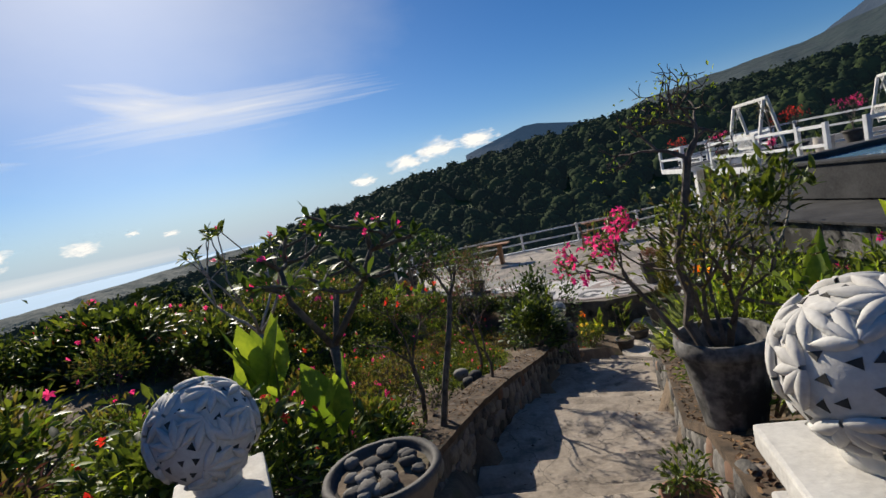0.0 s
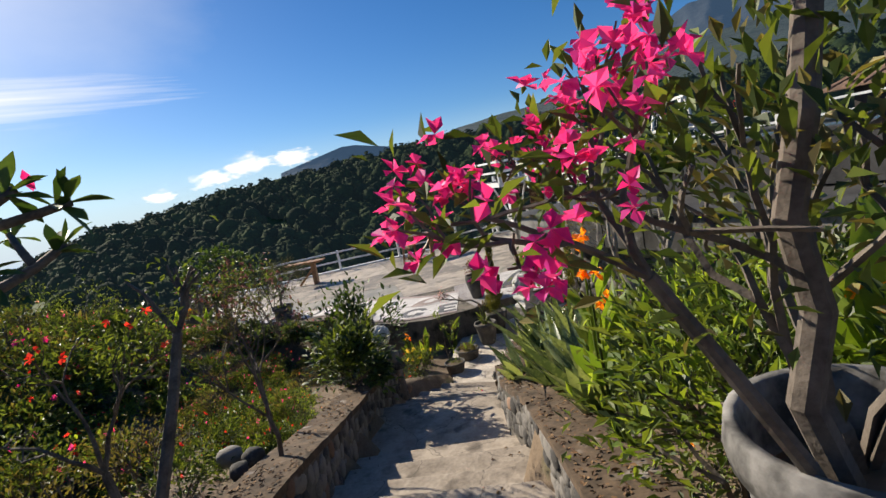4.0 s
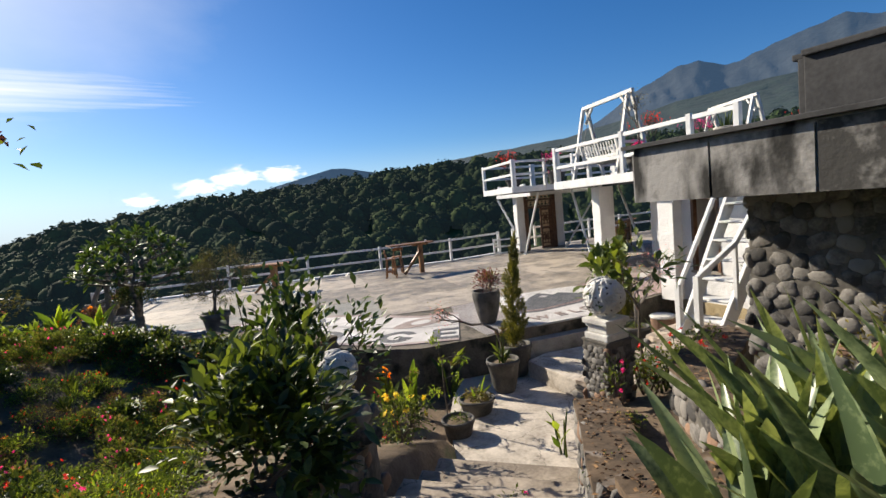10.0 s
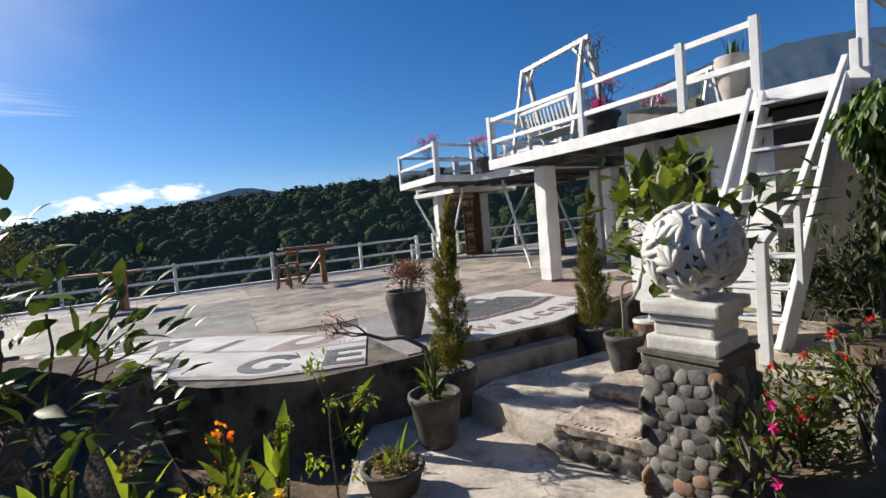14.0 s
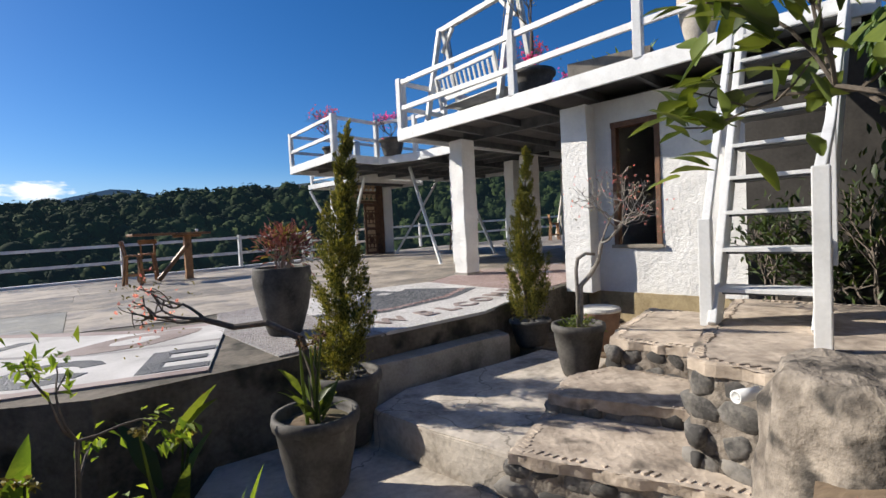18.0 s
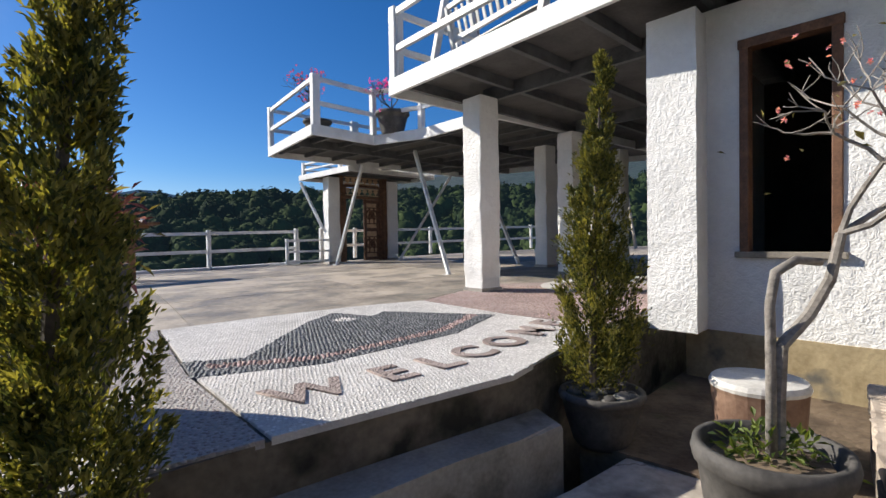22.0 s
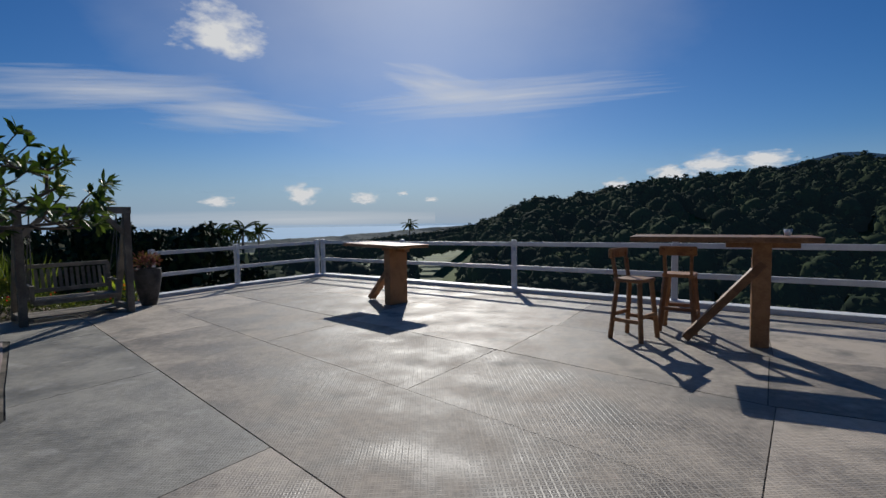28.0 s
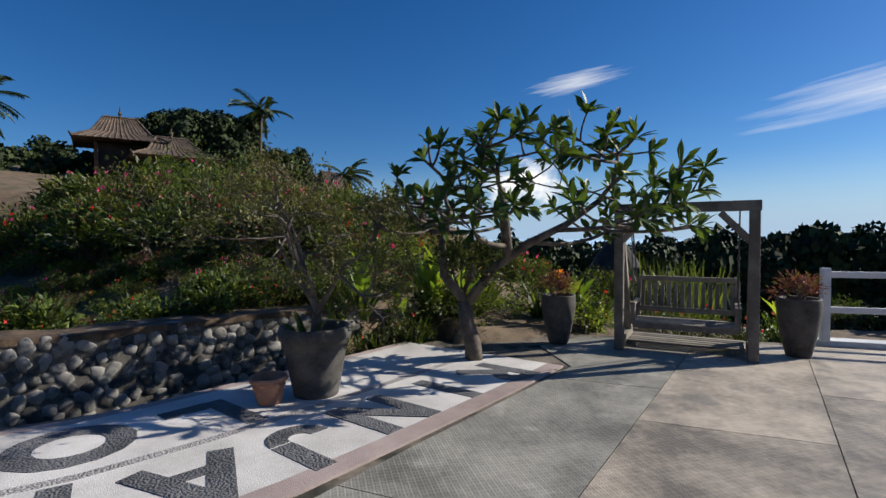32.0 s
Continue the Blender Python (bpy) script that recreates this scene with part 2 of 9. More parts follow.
dark_mosaic = relief(material("dark_mosaic", (0.06, 0.062, 0.066), (0.17, 0.17, 0.175), 2.0, 0.65, 0.2, 80), "pebble", 55, 0.9, 0.014)
pink_pebble = relief(material("pink_pebble", (0.26, 0.20, 0.185), (0.43, 0.35, 0.325), 1.3, 0.8, 0.2, 90), "pebble", 115, 0.32, 0.008)
brown_pebble = relief(material("brown_pebble", (0.24, 0.185, 0.165), (0.42, 0.345, 0.315), 1.3, 0.8, 0.2, 90), "pebble", 60, 0.9, 0.012)
grey_pebble = relief(material("grey_pebble", (0.28, 0.26, 0.25), (0.42, 0.40, 0.39), 1.3, 0.8, 0.2, 90), "pebble", 60, 0.9, 0.012)
stucco = relief(material("white_stucco", (0.66, 0.65, 0.63), (0.77, 0.76, 0.74), 1.8, 0.85, 1.0, 19, bump_dist=0.03, stain=((0.60, 0.58, 0.54), 1.1, 0.66)), "scallop", 7.0, 0.20, 0.013)
white_paint = material("white_paint", (0.60, 0.60, 0.59), (0.76, 0.76, 0.75), 3.0, 0.5, 0.2, 40, stain=((0.50, 0.48, 0.45), 5.0, 0.68))
carved_white = material("carved_limestone", (0.46, 0.44, 0.41), (0.70, 0.68, 0.63), 4.0, 0.85, 0.5, 50, stain=((0.36, 0.34, 0.31), 6.0, 0.64))
steel = material("grey_steel", (0.06, 0.063, 0.066), (0.12, 0.123, 0.126), 5.0, 0.55, 0.15, 60, metal=0.2)
# Near-black boards: shade under the decks is partly put into the colour.
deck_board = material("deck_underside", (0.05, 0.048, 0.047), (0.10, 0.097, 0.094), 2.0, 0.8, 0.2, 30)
warm_wood = material("oiled_wood", (0.16, 0.075, 0.03), (0.36, 0.18, 0.075), 5.0, 0.55, 0.3, 45, obrand=0.35)
grey_wood = material("weathered_wood", (0.13, 0.115, 0.095), (0.27, 0.24, 0.20), 4.0, 0.85, 0.5, 50, obrand=0.3)
pale_wood = material("bleached_wood", (0.38, 0.34, 0.29), (0.58, 0.53, 0.46), 4.0, 0.8, 0.4, 50, obrand=0.2)
door_wood = material("carved_door_wood", (0.07, 0.035, 0.02), (0.19, 0.095, 0.05), 8.0, 0.6, 0.5, 60)
door_gold = material("pale_door_wood", (0.42, 0.27, 0.15), (0.62, 0.45, 0.28), 8.0, 0.6, 0.5, 60)
terracotta = material("terracotta", (0.26, 0.12, 0.075), (0.42, 0.22, 0.14), 5.0, 0.85, 0.4, 40, stain=((0.30, 0.26, 0.22), 5.0, 0.62))
clay_dark = material("dark_clay", (0.038, 0.035, 0.032), (0.115, 0.106, 0.096), 4.0, 0.75, 0.5, 40, stain=((0.26, 0.24, 0.21), 4.0, 0.66))
river_stone = material("river_stone", (0.055, 0.052, 0.049), (0.215, 0.20, 0.18), 9.0, 0.9, 0.7, 45, obrand=0.6, bump_dist=0.012, stain=((0.20, 0.18, 0.15), 14.0, 0.62))
rust_stone = material("rust_stone", (0.15, 0.085, 0.055), (0.27, 0.17, 0.115), 4.0, 0.9, 0.5, 40, obrand=0.3)
field_stone = material("field_stone", (0.05, 0.049, 0.046), (0.25, 0.24, 0.22), 9.0, 0.9, 0.7, 45, obrand=0.6, bump_dist=0.012, stain=((0.22, 0.20, 0.16), 11.0, 0.62))
mortar = material("mortar", (0.06, 0.054, 0.048), (0.16, 0.145, 0.125), 4.0, 0.95, 0.8, 30, stain=((0.06, 0.065, 0.04), 3.0, 0.6))
moss_top = material("mossy_wall_top", (0.04, 0.028, 0.018), (0.14, 0.095, 0.06), 6.0, 0.95, 0.8, 30, stain=((0.34, 0.30, 0.27), 3.5, 0.62))
soil = material("soil", (0.075, 0.052, 0.034), (0.20, 0.145, 0.095), 2.5, 0.95, 0.9, 25, stain=((0.06, 0.08, 0.025), 1.4, 0.6), bump_dist=0.03)
bark = material("bark", (0.06, 0.048, 0.038), (0.17, 0.14, 0.115), 9.0, 0.9, 0.7, 60)
grey_bark = material("grey_bark", (0.13, 0.115, 0.10), (0.31, 0.28, 0.245), 14.0, 0.9, 0.8, 60)
pale_bark = material("pale_bark", (0.24, 0.20, 0.17), (0.45, 0.40, 0.35), 9.0, 0.85, 0.6, 60)
roof_tile = material("roof_tile", (0.11, 0.065, 0.045), (0.25, 0.155, 0.105), 3.0, 0.85, 0.6, 30, obrand=0.3)
old_tile = material("old_roof_tile", (0.045, 0.034, 0.027), (0.14, 0.10, 0.072), 3.0, 0.85, 0.6, 30, obrand=0.3, stain=((0.05, 0.05, 0.035), 2.5, 0.6))
# Near-black: shade inside rooms and under eaves is painted into this colour.
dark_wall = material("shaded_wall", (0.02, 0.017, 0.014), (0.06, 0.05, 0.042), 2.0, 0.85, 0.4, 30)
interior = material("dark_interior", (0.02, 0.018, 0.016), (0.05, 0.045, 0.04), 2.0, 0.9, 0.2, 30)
black_wall = material("dark_stone_wall", (0.022, 0.022, 0.023), (0.065, 0.064, 0.064), 2.0, 0.85, 0.4, 30)
leaf_green = material("leaf_green", (0.036, 0.060, 0.013), (0.13, 0.172, 0.034), 5.0, 0.5, 0.0, 30, island=0.75, translucent=0.32)
leaf_plumeria = material("leaf_plumeria", (0.030, 0.062, 0.014), (0.085, 0.14, 0.028), 5.0, 0.5, 0.0, 30, island=0.6, translucent=0.22)
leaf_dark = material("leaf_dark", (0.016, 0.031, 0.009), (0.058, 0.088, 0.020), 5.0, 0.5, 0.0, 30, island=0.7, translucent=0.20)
leaf_lime = material("leaf_lime", (0.10, 0.17, 0.025), (0.25, 0.33, 0.05), 5.0, 0.6, 0.0, 30, island=0.6, translucent=0.4)
leaf_dry = material("leaf_dry", (0.10, 0.085, 0.03), (0.22, 0.19, 0.06), 5.0, 0.6, 0.0, 30, island=0.7, translucent=0.25)
leaf_olive = material("leaf_olive", (0.055, 0.06, 0.018), (0.15, 0.14, 0.05), 5.0, 0.6, 0.0, 30, island=0.7, translucent=0.15)
leaf_far = material("leaf_far", (0.012, 0.022, 0.008), (0.048, 0.068, 0.02), 3.0, 0.7, 0.0, 20, island=0.8, spec=0.2)
dead_leaf = material("dead_leaf", (0.07, 0.035, 0.018), (0.26, 0.15, 0.07), 6.0, 0.85, 0.0, 40, island=0.8)
leaf_red = material("leaf_red", (0.16, 0.045, 0.045), (0.42, 0.17, 0.15), 5.0, 0.6, 0.0, 30, island=0.8, translucent=0.06)
cypress_leaf = material("cypress_leaf", (0.05, 0.062, 0.016), (0.21, 0.20, 0.05), 6.0, 0.6, 0.0, 40, island=0.7, translucent=0.32)
agave_leaf = material("agave_leaf", (0.07, 0.105, 0.05), (0.27, 0.33, 0.165), 16.0, 0.35, 0.1, 40, obrand=0.45, translucent=0.2)
petal_pink = material("petal_pink", (0.52, 0.015, 0.26), (0.82, 0.07, 0.47), 5.0, 0.5, 0.0, 30, island=0.5, translucent=0.4)
petal_white = material("petal_white", (0.70, 0.66, 0.55), (0.85, 0.82, 0.74), 5.0, 0.5, 0.0, 30, island=0.3, translucent=0.3)
petal_rose = material("petal_rose", (0.55, 0.16, 0.22), (0.80, 0.36, 0.40), 5.0, 0.5, 0.0, 30, island=0.5, translucent=0.35)
petal_red = material("petal_red", (0.45, 0.015, 0.02), (0.75, 0.06, 0.06), 5.0, 0.5, 0.0, 30, island=0.5, translucent=0.35)
petal_orange = material("petal_orange", (0.75, 0.22, 0.015), (0.9, 0.42, 0.04), 5.0, 0.5, 0.0, 30, island=0.5, translucent=0.35)
petal_yellow = material("petal_yellow", (0.7, 0.50, 0.04), (0.85, 0.70, 0.16), 5.0, 0.5, 0.0, 30, island=0.5, translucent=0.3)
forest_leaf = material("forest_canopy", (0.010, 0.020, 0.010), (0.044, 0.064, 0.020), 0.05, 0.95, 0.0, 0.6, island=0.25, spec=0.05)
# Faint blue emission paints air haze over the canopy.
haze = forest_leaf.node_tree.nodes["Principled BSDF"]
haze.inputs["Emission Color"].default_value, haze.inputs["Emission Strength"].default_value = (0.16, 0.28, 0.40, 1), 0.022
hill_grass = material("hill_grass", (0.035, 0.06, 0.016), (0.12, 0.16, 0.045), 0.03, 0.9, 0.5, 1.2, bump_dist=0.3)
china = material("white_china", (0.75, 0.75, 0.74), (0.82, 0.82, 0.81), 3.0, 0.2, 0.0, 30)
pool_tile = material("pool_tile", (0.05, 0.16, 0.22), (0.09, 0.26, 0.34), 1.5, 0.25, 0.1, 20)


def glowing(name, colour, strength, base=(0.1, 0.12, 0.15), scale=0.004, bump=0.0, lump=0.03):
    """Far backdrop with haze painted in as emission, over a little of its own surface."""
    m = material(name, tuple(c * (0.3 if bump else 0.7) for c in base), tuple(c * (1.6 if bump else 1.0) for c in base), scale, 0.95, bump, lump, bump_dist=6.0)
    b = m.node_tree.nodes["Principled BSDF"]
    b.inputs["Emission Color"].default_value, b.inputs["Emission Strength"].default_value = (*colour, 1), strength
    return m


# Each emission colour is painted air haze, not light from the surface.
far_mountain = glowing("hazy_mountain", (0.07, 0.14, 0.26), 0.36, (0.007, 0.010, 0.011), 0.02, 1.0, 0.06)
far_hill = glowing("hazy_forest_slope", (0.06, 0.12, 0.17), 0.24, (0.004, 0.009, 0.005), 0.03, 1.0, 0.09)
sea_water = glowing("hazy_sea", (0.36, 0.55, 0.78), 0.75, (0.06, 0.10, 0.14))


def cloud_material(name, scale, cut, soft, strength, squash, alpha=1.0):
    """Thin cloud, also glare and haze sheets: glows where the noise is high, clear elsewhere and towards the sheet's
    rim.
    """
    m = bpy.data.materials.new(name)
    m.use_nodes = True
    n, l = m.node_tree.nodes, m.node_tree.links
    co, mp, ns = n.new("ShaderNodeTexCoord"), n.new("ShaderNodeMapping"), n.new("ShaderNodeTexNoise")
    shift, info = n.new("ShaderNodeVectorMath"), n.new("ShaderNodeObjectInfo")
    shift.operation = "MULTIPLY_ADD"
    l.new(info.outputs["Random"], shift.inputs[0])
    shift.inputs[1].default_value = (37.0, 21.0, 13.0)
    l.new(co.outputs["Object"], shift.inputs[2])
    l.new(shift.outputs[0], mp.inputs[0])
    mp.inputs["Scale"].default_value = squash
    l.new(mp.outputs[0], ns.inputs["Vector"])
    ns.inputs["Scale"].default_value, ns.inputs["Detail"].default_value, ns.inputs["Roughness"].default_value = scale, 8, 0.58
    rim = n.new("ShaderNodeTexGradient")
    rim.gradient_type = "SPHERICAL"
    l.new(co.outputs["Object"], rim.inputs[0])
    rp = n.new("ShaderNodeMath")
    rp.operation = "MULTIPLY_ADD"
    rp.inputs[1].default_value = 0.75
    l.new(rim.outputs[0], rp.inputs[0])
    l.new(ns.outputs[0], rp.inputs[2])
    ramp = n.new("ShaderNodeMapRange")
    ramp.inputs["From Min"].default_value, ramp.inputs["From Max"].default_value = cut, cut + soft
    ramp.inputs["To Max"].default_value = alpha
    l.new(rp.outputs[0], ramp.inputs["Value"])
    em, tr, mx = n.new("ShaderNodeEmission"), n.new("ShaderNodeBsdfTransparent"), n.new("ShaderNodeMixShader")
    em.inputs[0].default_value, em.inputs[1].default_value = (1.0, 0.99, 0.97, 1), strength
    l.new(ramp.outputs[0], mx.inputs[0])
    l.new(tr.outputs[0], mx.inputs[1])
    l.new(em.outputs[0], mx.inputs[2])
    l.new(mx.outputs[0], n["Material Output"].inputs[0])
    return m


cirrus_mat = cloud_material("cirrus", 1.3, 0.70, 0.60, 0.9, (1.0, 2.6, 1.0), 0.62)
cumulus_mat = cloud_material("cumulus", 2.3, 0.81, 0.30, 0.95, (1.0, 1.2, 1.0), 1.0)
sun_glare_mat = cloud_material("sun_glare", 0.5, 0.60, 0.95, 1.0, (1.0, 1.2, 1.0), 0.62)


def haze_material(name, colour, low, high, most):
    """Painted haze: a pale glow that thins out with height."""
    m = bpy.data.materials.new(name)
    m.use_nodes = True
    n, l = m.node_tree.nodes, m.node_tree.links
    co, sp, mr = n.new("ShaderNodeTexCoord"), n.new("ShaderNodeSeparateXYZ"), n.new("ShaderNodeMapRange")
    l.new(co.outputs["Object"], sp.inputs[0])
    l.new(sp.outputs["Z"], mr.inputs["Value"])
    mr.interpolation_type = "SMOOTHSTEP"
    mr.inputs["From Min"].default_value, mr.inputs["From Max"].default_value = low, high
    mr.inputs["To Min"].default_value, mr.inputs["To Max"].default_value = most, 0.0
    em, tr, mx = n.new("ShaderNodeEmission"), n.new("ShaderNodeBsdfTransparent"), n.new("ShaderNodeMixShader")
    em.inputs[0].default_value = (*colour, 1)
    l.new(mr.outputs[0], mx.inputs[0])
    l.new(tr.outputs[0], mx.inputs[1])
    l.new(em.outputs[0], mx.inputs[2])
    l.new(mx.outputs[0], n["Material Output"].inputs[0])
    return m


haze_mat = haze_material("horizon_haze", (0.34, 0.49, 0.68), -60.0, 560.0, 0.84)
haze_band_mat = cloud_material("haze_band", 0.8, 0.70, 0.9, 1.0, (1.0, 1.4, 1.0), 0.8)

# ---- building blocks ----


def thing(name, x=0.0, y=0.0, z=0.0, rz=0.0, label="", category="", group="", kind=""):
    ob = new(name)
    ob.matrix_world = pose(x, y, z, 0, 0, rz)
    return tagged(ob, label, category, group, kind)


def from_data(name, verts, faces, mat, parent=None, label="", smooth=False):
    me = bpy.data.meshes.new(name)
    me.from_pydata([tuple(map(float, v)) for v in verts], [], [tuple(map(int, f)) for f in faces])
    me.materials.append(mat)
    if smooth:
        me.polygons.foreach_set("use_smooth", [True] * len(me.polygons))
    me.update()
    ob = new(name, me)
    ob.parent = parent
    if label:
        ob["label"] = label
    return ob


def part(name, bm, mat, parent=None, label="", smooth=False):
    me = bpy.data.meshes.new(name)
    bmesh.ops.recalc_face_normals(bm, faces=bm.faces)
    bm.to_mesh(me)
    bm.free()
    me.materials.append(mat)
    if smooth:
        me.polygons.foreach_set("use_smooth", [True] * len(me.polygons))
    ob = new(name, me)
    ob.parent = parent
    if label:
        ob["label"] = label
    return ob


def box(bm, x0, x1, y0, y1, z0, z1, bevel=0.0, m=None):
    r = bmesh.ops.create_cube(bm, size=1.0)
    vs = r["verts"]
    for v in vs:
        v.co = Vector((x0 + (v.co.x + 0.5) * (x1 - x0), y0 + (v.co.y + 0.5) * (y1 - y0), z0 + (v.co.z + 0.5) * (z1 - z0)))
    if bevel:
        es = list({e for v in vs for e in v.link_edges})
        vs = bmesh.ops.bevel(bm, geom=es, offset=bevel, segments=2, affect="EDGES", profile=0.6)["verts"]
    if m:
        bmesh.ops.transform(bm, matrix=m, verts=vs)
    return bm


def a_box(*a, **k):
    return box(bmesh.new(), *a, **k)


def beam(a, b, w, h, bevel=0.006, bm=None):
    """A squared timber from a to b."""
    bm = bm or bmesh.new()
    a, b = Vector(a), Vector(b)
    d = b - a
    m = Matrix.Translation(a) @ d.to_track_quat("X", "Z").to_matrix().to_4x4()
    return box(bm, 0, d.length, -w / 2, w / 2, -h / 2, h / 2, bevel, m)


def prism(bm, poly, z0, z1, bevel=0.0):
    """An upright prism over a polygon; z0 and z1 are numbers or functions of x and y."""
    f0 = z0 if callable(z0) else (lambda x, y: z0)
    f1 = z1 if callable(z1) else (lambda x, y: z1)
    lo = [bm.verts.new((x, y, f0(x, y))) for x, y in poly]
    hi = [bm.verts.new((x, y, f1(x, y))) for x, y in poly]
    k = len(poly)
    top = bm.faces.new(hi)
    bm.faces.new(lo[::-1])
    for i in range(k):
        bm.faces.new((lo[i], lo[(i + 1) % k], hi[(i + 1) % k], hi[i]))
    if bevel:
        bmesh.ops.bevel(bm, geom=list(top.edges), offset=bevel, segments=2, affect="EDGES", profile=0.6)
    return bm


def tube(bm, pts, radii, sides=7):
    """A tapered round limb through points."""
    pts = [Vector(p) for p in pts]
    rings = []
    u = Vector((0.31, 0.95, 0.11))
    for i, p in enumerate(pts):
        d = (pts[min(i + 1, len(pts) - 1)] - pts[max(i - 1, 0)]).normalized()
        u = u - d * u.dot(d)
        u = (u if u.length > 1e-4 else d.orthogonal()).normalized()
        v = d.cross(u)
        rings.append([bm.verts.new(p + radii[i] * (math.cos(2 * math.pi * k / sides) * u + math.sin(2 * math.pi * k / sides) * v)) for k in range(sides)])
    for r, q in zip(rings, rings[1:]):
        best = min(range(sides), key=lambda s: sum((r[k].co - q[(k + s) % sides].co).length for k in range(sides)))
        for k in range(sides):
            bm.faces.new((r[k], r[(k + 1) % sides], q[(k + 1 + best) % sides], q[(k + best) % sides]))
    bm.faces.new(rings[0][::-1])
    bm.faces.new(rings[-1])
    return bm


def lathe(bm, profile, sides=28, wobble=0.0):
    """A turned body from (radius, z) pairs, closed where the radius is 0."""
    rings = []
    for r, z in profile:
        rings.append([bm.verts.new(((r + wobble * math.sin(3 * a + z * 9)) * math.cos(a), (r + wobble * math.cos(2 * a)) * math.sin(a), z)) for a in (2 * math.pi * k / sides for k in range(sides))])
    for r, q in zip(rings, rings[1:]):
        for k in range(sides):
            bm.faces.new((r[k], r[(k + 1) % sides], q[(k + 1) % sides], q[k]))
    bm.faces.new(rings[0][::-1])
    bm.faces.new(rings[-1])
    return bm


def unit(v):
    return v / np.maximum(np.linalg.norm(v, axis=-1, keepdims=True), 1e-9)


def leaf_arrays(P, D, L, W, rng, fold=0.18, droop=0.15):
    """Leaves of two triangles folded on the midrib: base points, directions, lengths, widths."""
    n = len(P)
    D = unit(D)
    side = unit(np.cross(D, rng.normal(size=(n, 3)) * 0.35 + (0, 0, 1.0)))
    up = np.cross(side, D)
    L, W = np.broadcast_to(L, n)[:, None], np.broadcast_to(W, n)[:, None]
    mid = P + D * L * 0.5
    V = np.stack([P, mid + side * W / 2 + up * W * fold, P + D * L - up * L * droop, mid - side * W / 2 + up * W * fold], 1).reshape(-1, 3)
    b = 4 * np.arange(n)[:, None]
    F = np.concatenate([b + (0, 1, 2), b + (0, 2, 3)], 0)
    return V, F


def foliage(name, parent, mat, P, D, L, W, seed=0, label="", **k):
    if np.mean(L) > 0.095:
        return blades(name, parent, mat, P, D, L, W, seed, 0.35, seg=4, label=label, broad=0.42)
    V, F = leaf_arrays(np.asarray(P, float), np.asarray(D, float), np.asarray(L, float), np.asarray(W, float), np.random.default_rng(seed), **k)
    return from_data(name, V, F, mat, parent, label)


def clump(rng, n, centre, radius, hollow=0.35):
    """Points in a lumpy ball, thinned inside, and the way outwards."""
    d = unit(rng.normal(size=(n, 3)))
    r = (hollow + (1 - hollow) * rng.random(n) ** 0.6)
    lump = 0.78 + 0.22 * np.sin(4 * d[:, 0] + 3 * d[:, 1]) * np.cos(3 * d[:, 2] + 2 * d[:, 0])
    P = np.asarray(centre) + d * (r * lump)[:, None] * np.asarray(radius)
    return P, d


def branches(bm, rng, start, way, length, radius, depth, spread=0.6, kids=(2, 3), lift=0.15, shrink=0.72, tips=None, sides=6, kink=0.18):
    """Forking limbs; gathers the tips."""
    p, d = np.array(start, float), unit(np.array(way, float))
    pts = [p]
    for i in range(3):
        d = unit(d + rng.normal(size=3) * kink + (0, 0, lift * 0.3))
        p = p + d * length / 3
        pts.append(p)
    tube(bm, pts, [radius, radius * 0.88, radius * 0.78, radius * 0.68], sides)
    if depth == 0:
        tips.append((p, d))
        return
    for _ in range(rng.integers(kids[0], kids[1] + 1)):
        nd = unit(d + rng.normal(size=3) * spread + (0, 0, lift))
        branches(bm, rng, p, nd, length * shrink * rng.uniform(0.8, 1.2), radius * 0.66, depth - 1, spread, kids, lift, shrink, tips, max(3, sides - 1), kink)


def stone_mesh(seed, square=0.72, chip=0.0):
    rng = np.random.default_rng(seed)
    bm = bmesh.new()
    bmesh.ops.create_icosphere(bm, subdivisions=2, radius=0.5)
    k = rng.normal(size=(3, 3)) * 1.6
    for v in bm.verts:
        v.co = Vector([math.copysign(abs(2 * q) ** square, q) * 0.43 for q in v.co])
        c = np.array(v.co)
        v.co *= 1.0 + 0.16 * math.sin(float(k[0] @ c) * 2 + seed) + 0.10 * math.sin(float(k[1] @ c) * 3) + chip * rng.normal()
    me = bpy.data.meshes.new("stone")
    bm.to_mesh(me)
    bm.free()
    me.polygons.foreach_set("use_smooth", [True] * len(me.polygons))
    me.materials.append(river_stone)
    return me


STONES = [stone_mesh(s) for s in range(8)]
ROUGH_STONES = [stone_mesh(30 + s, 0.60, 0.045) for s in range(8)]
FIELD_STONES = [m.copy() for m in ROUGH_STONES]
for m in FIELD_STONES:
    m.materials[0] = field_stone
RUST = [m.copy() for m in STONES[:3]]
for m in RUST:
    m.materials[0] = rust_stone


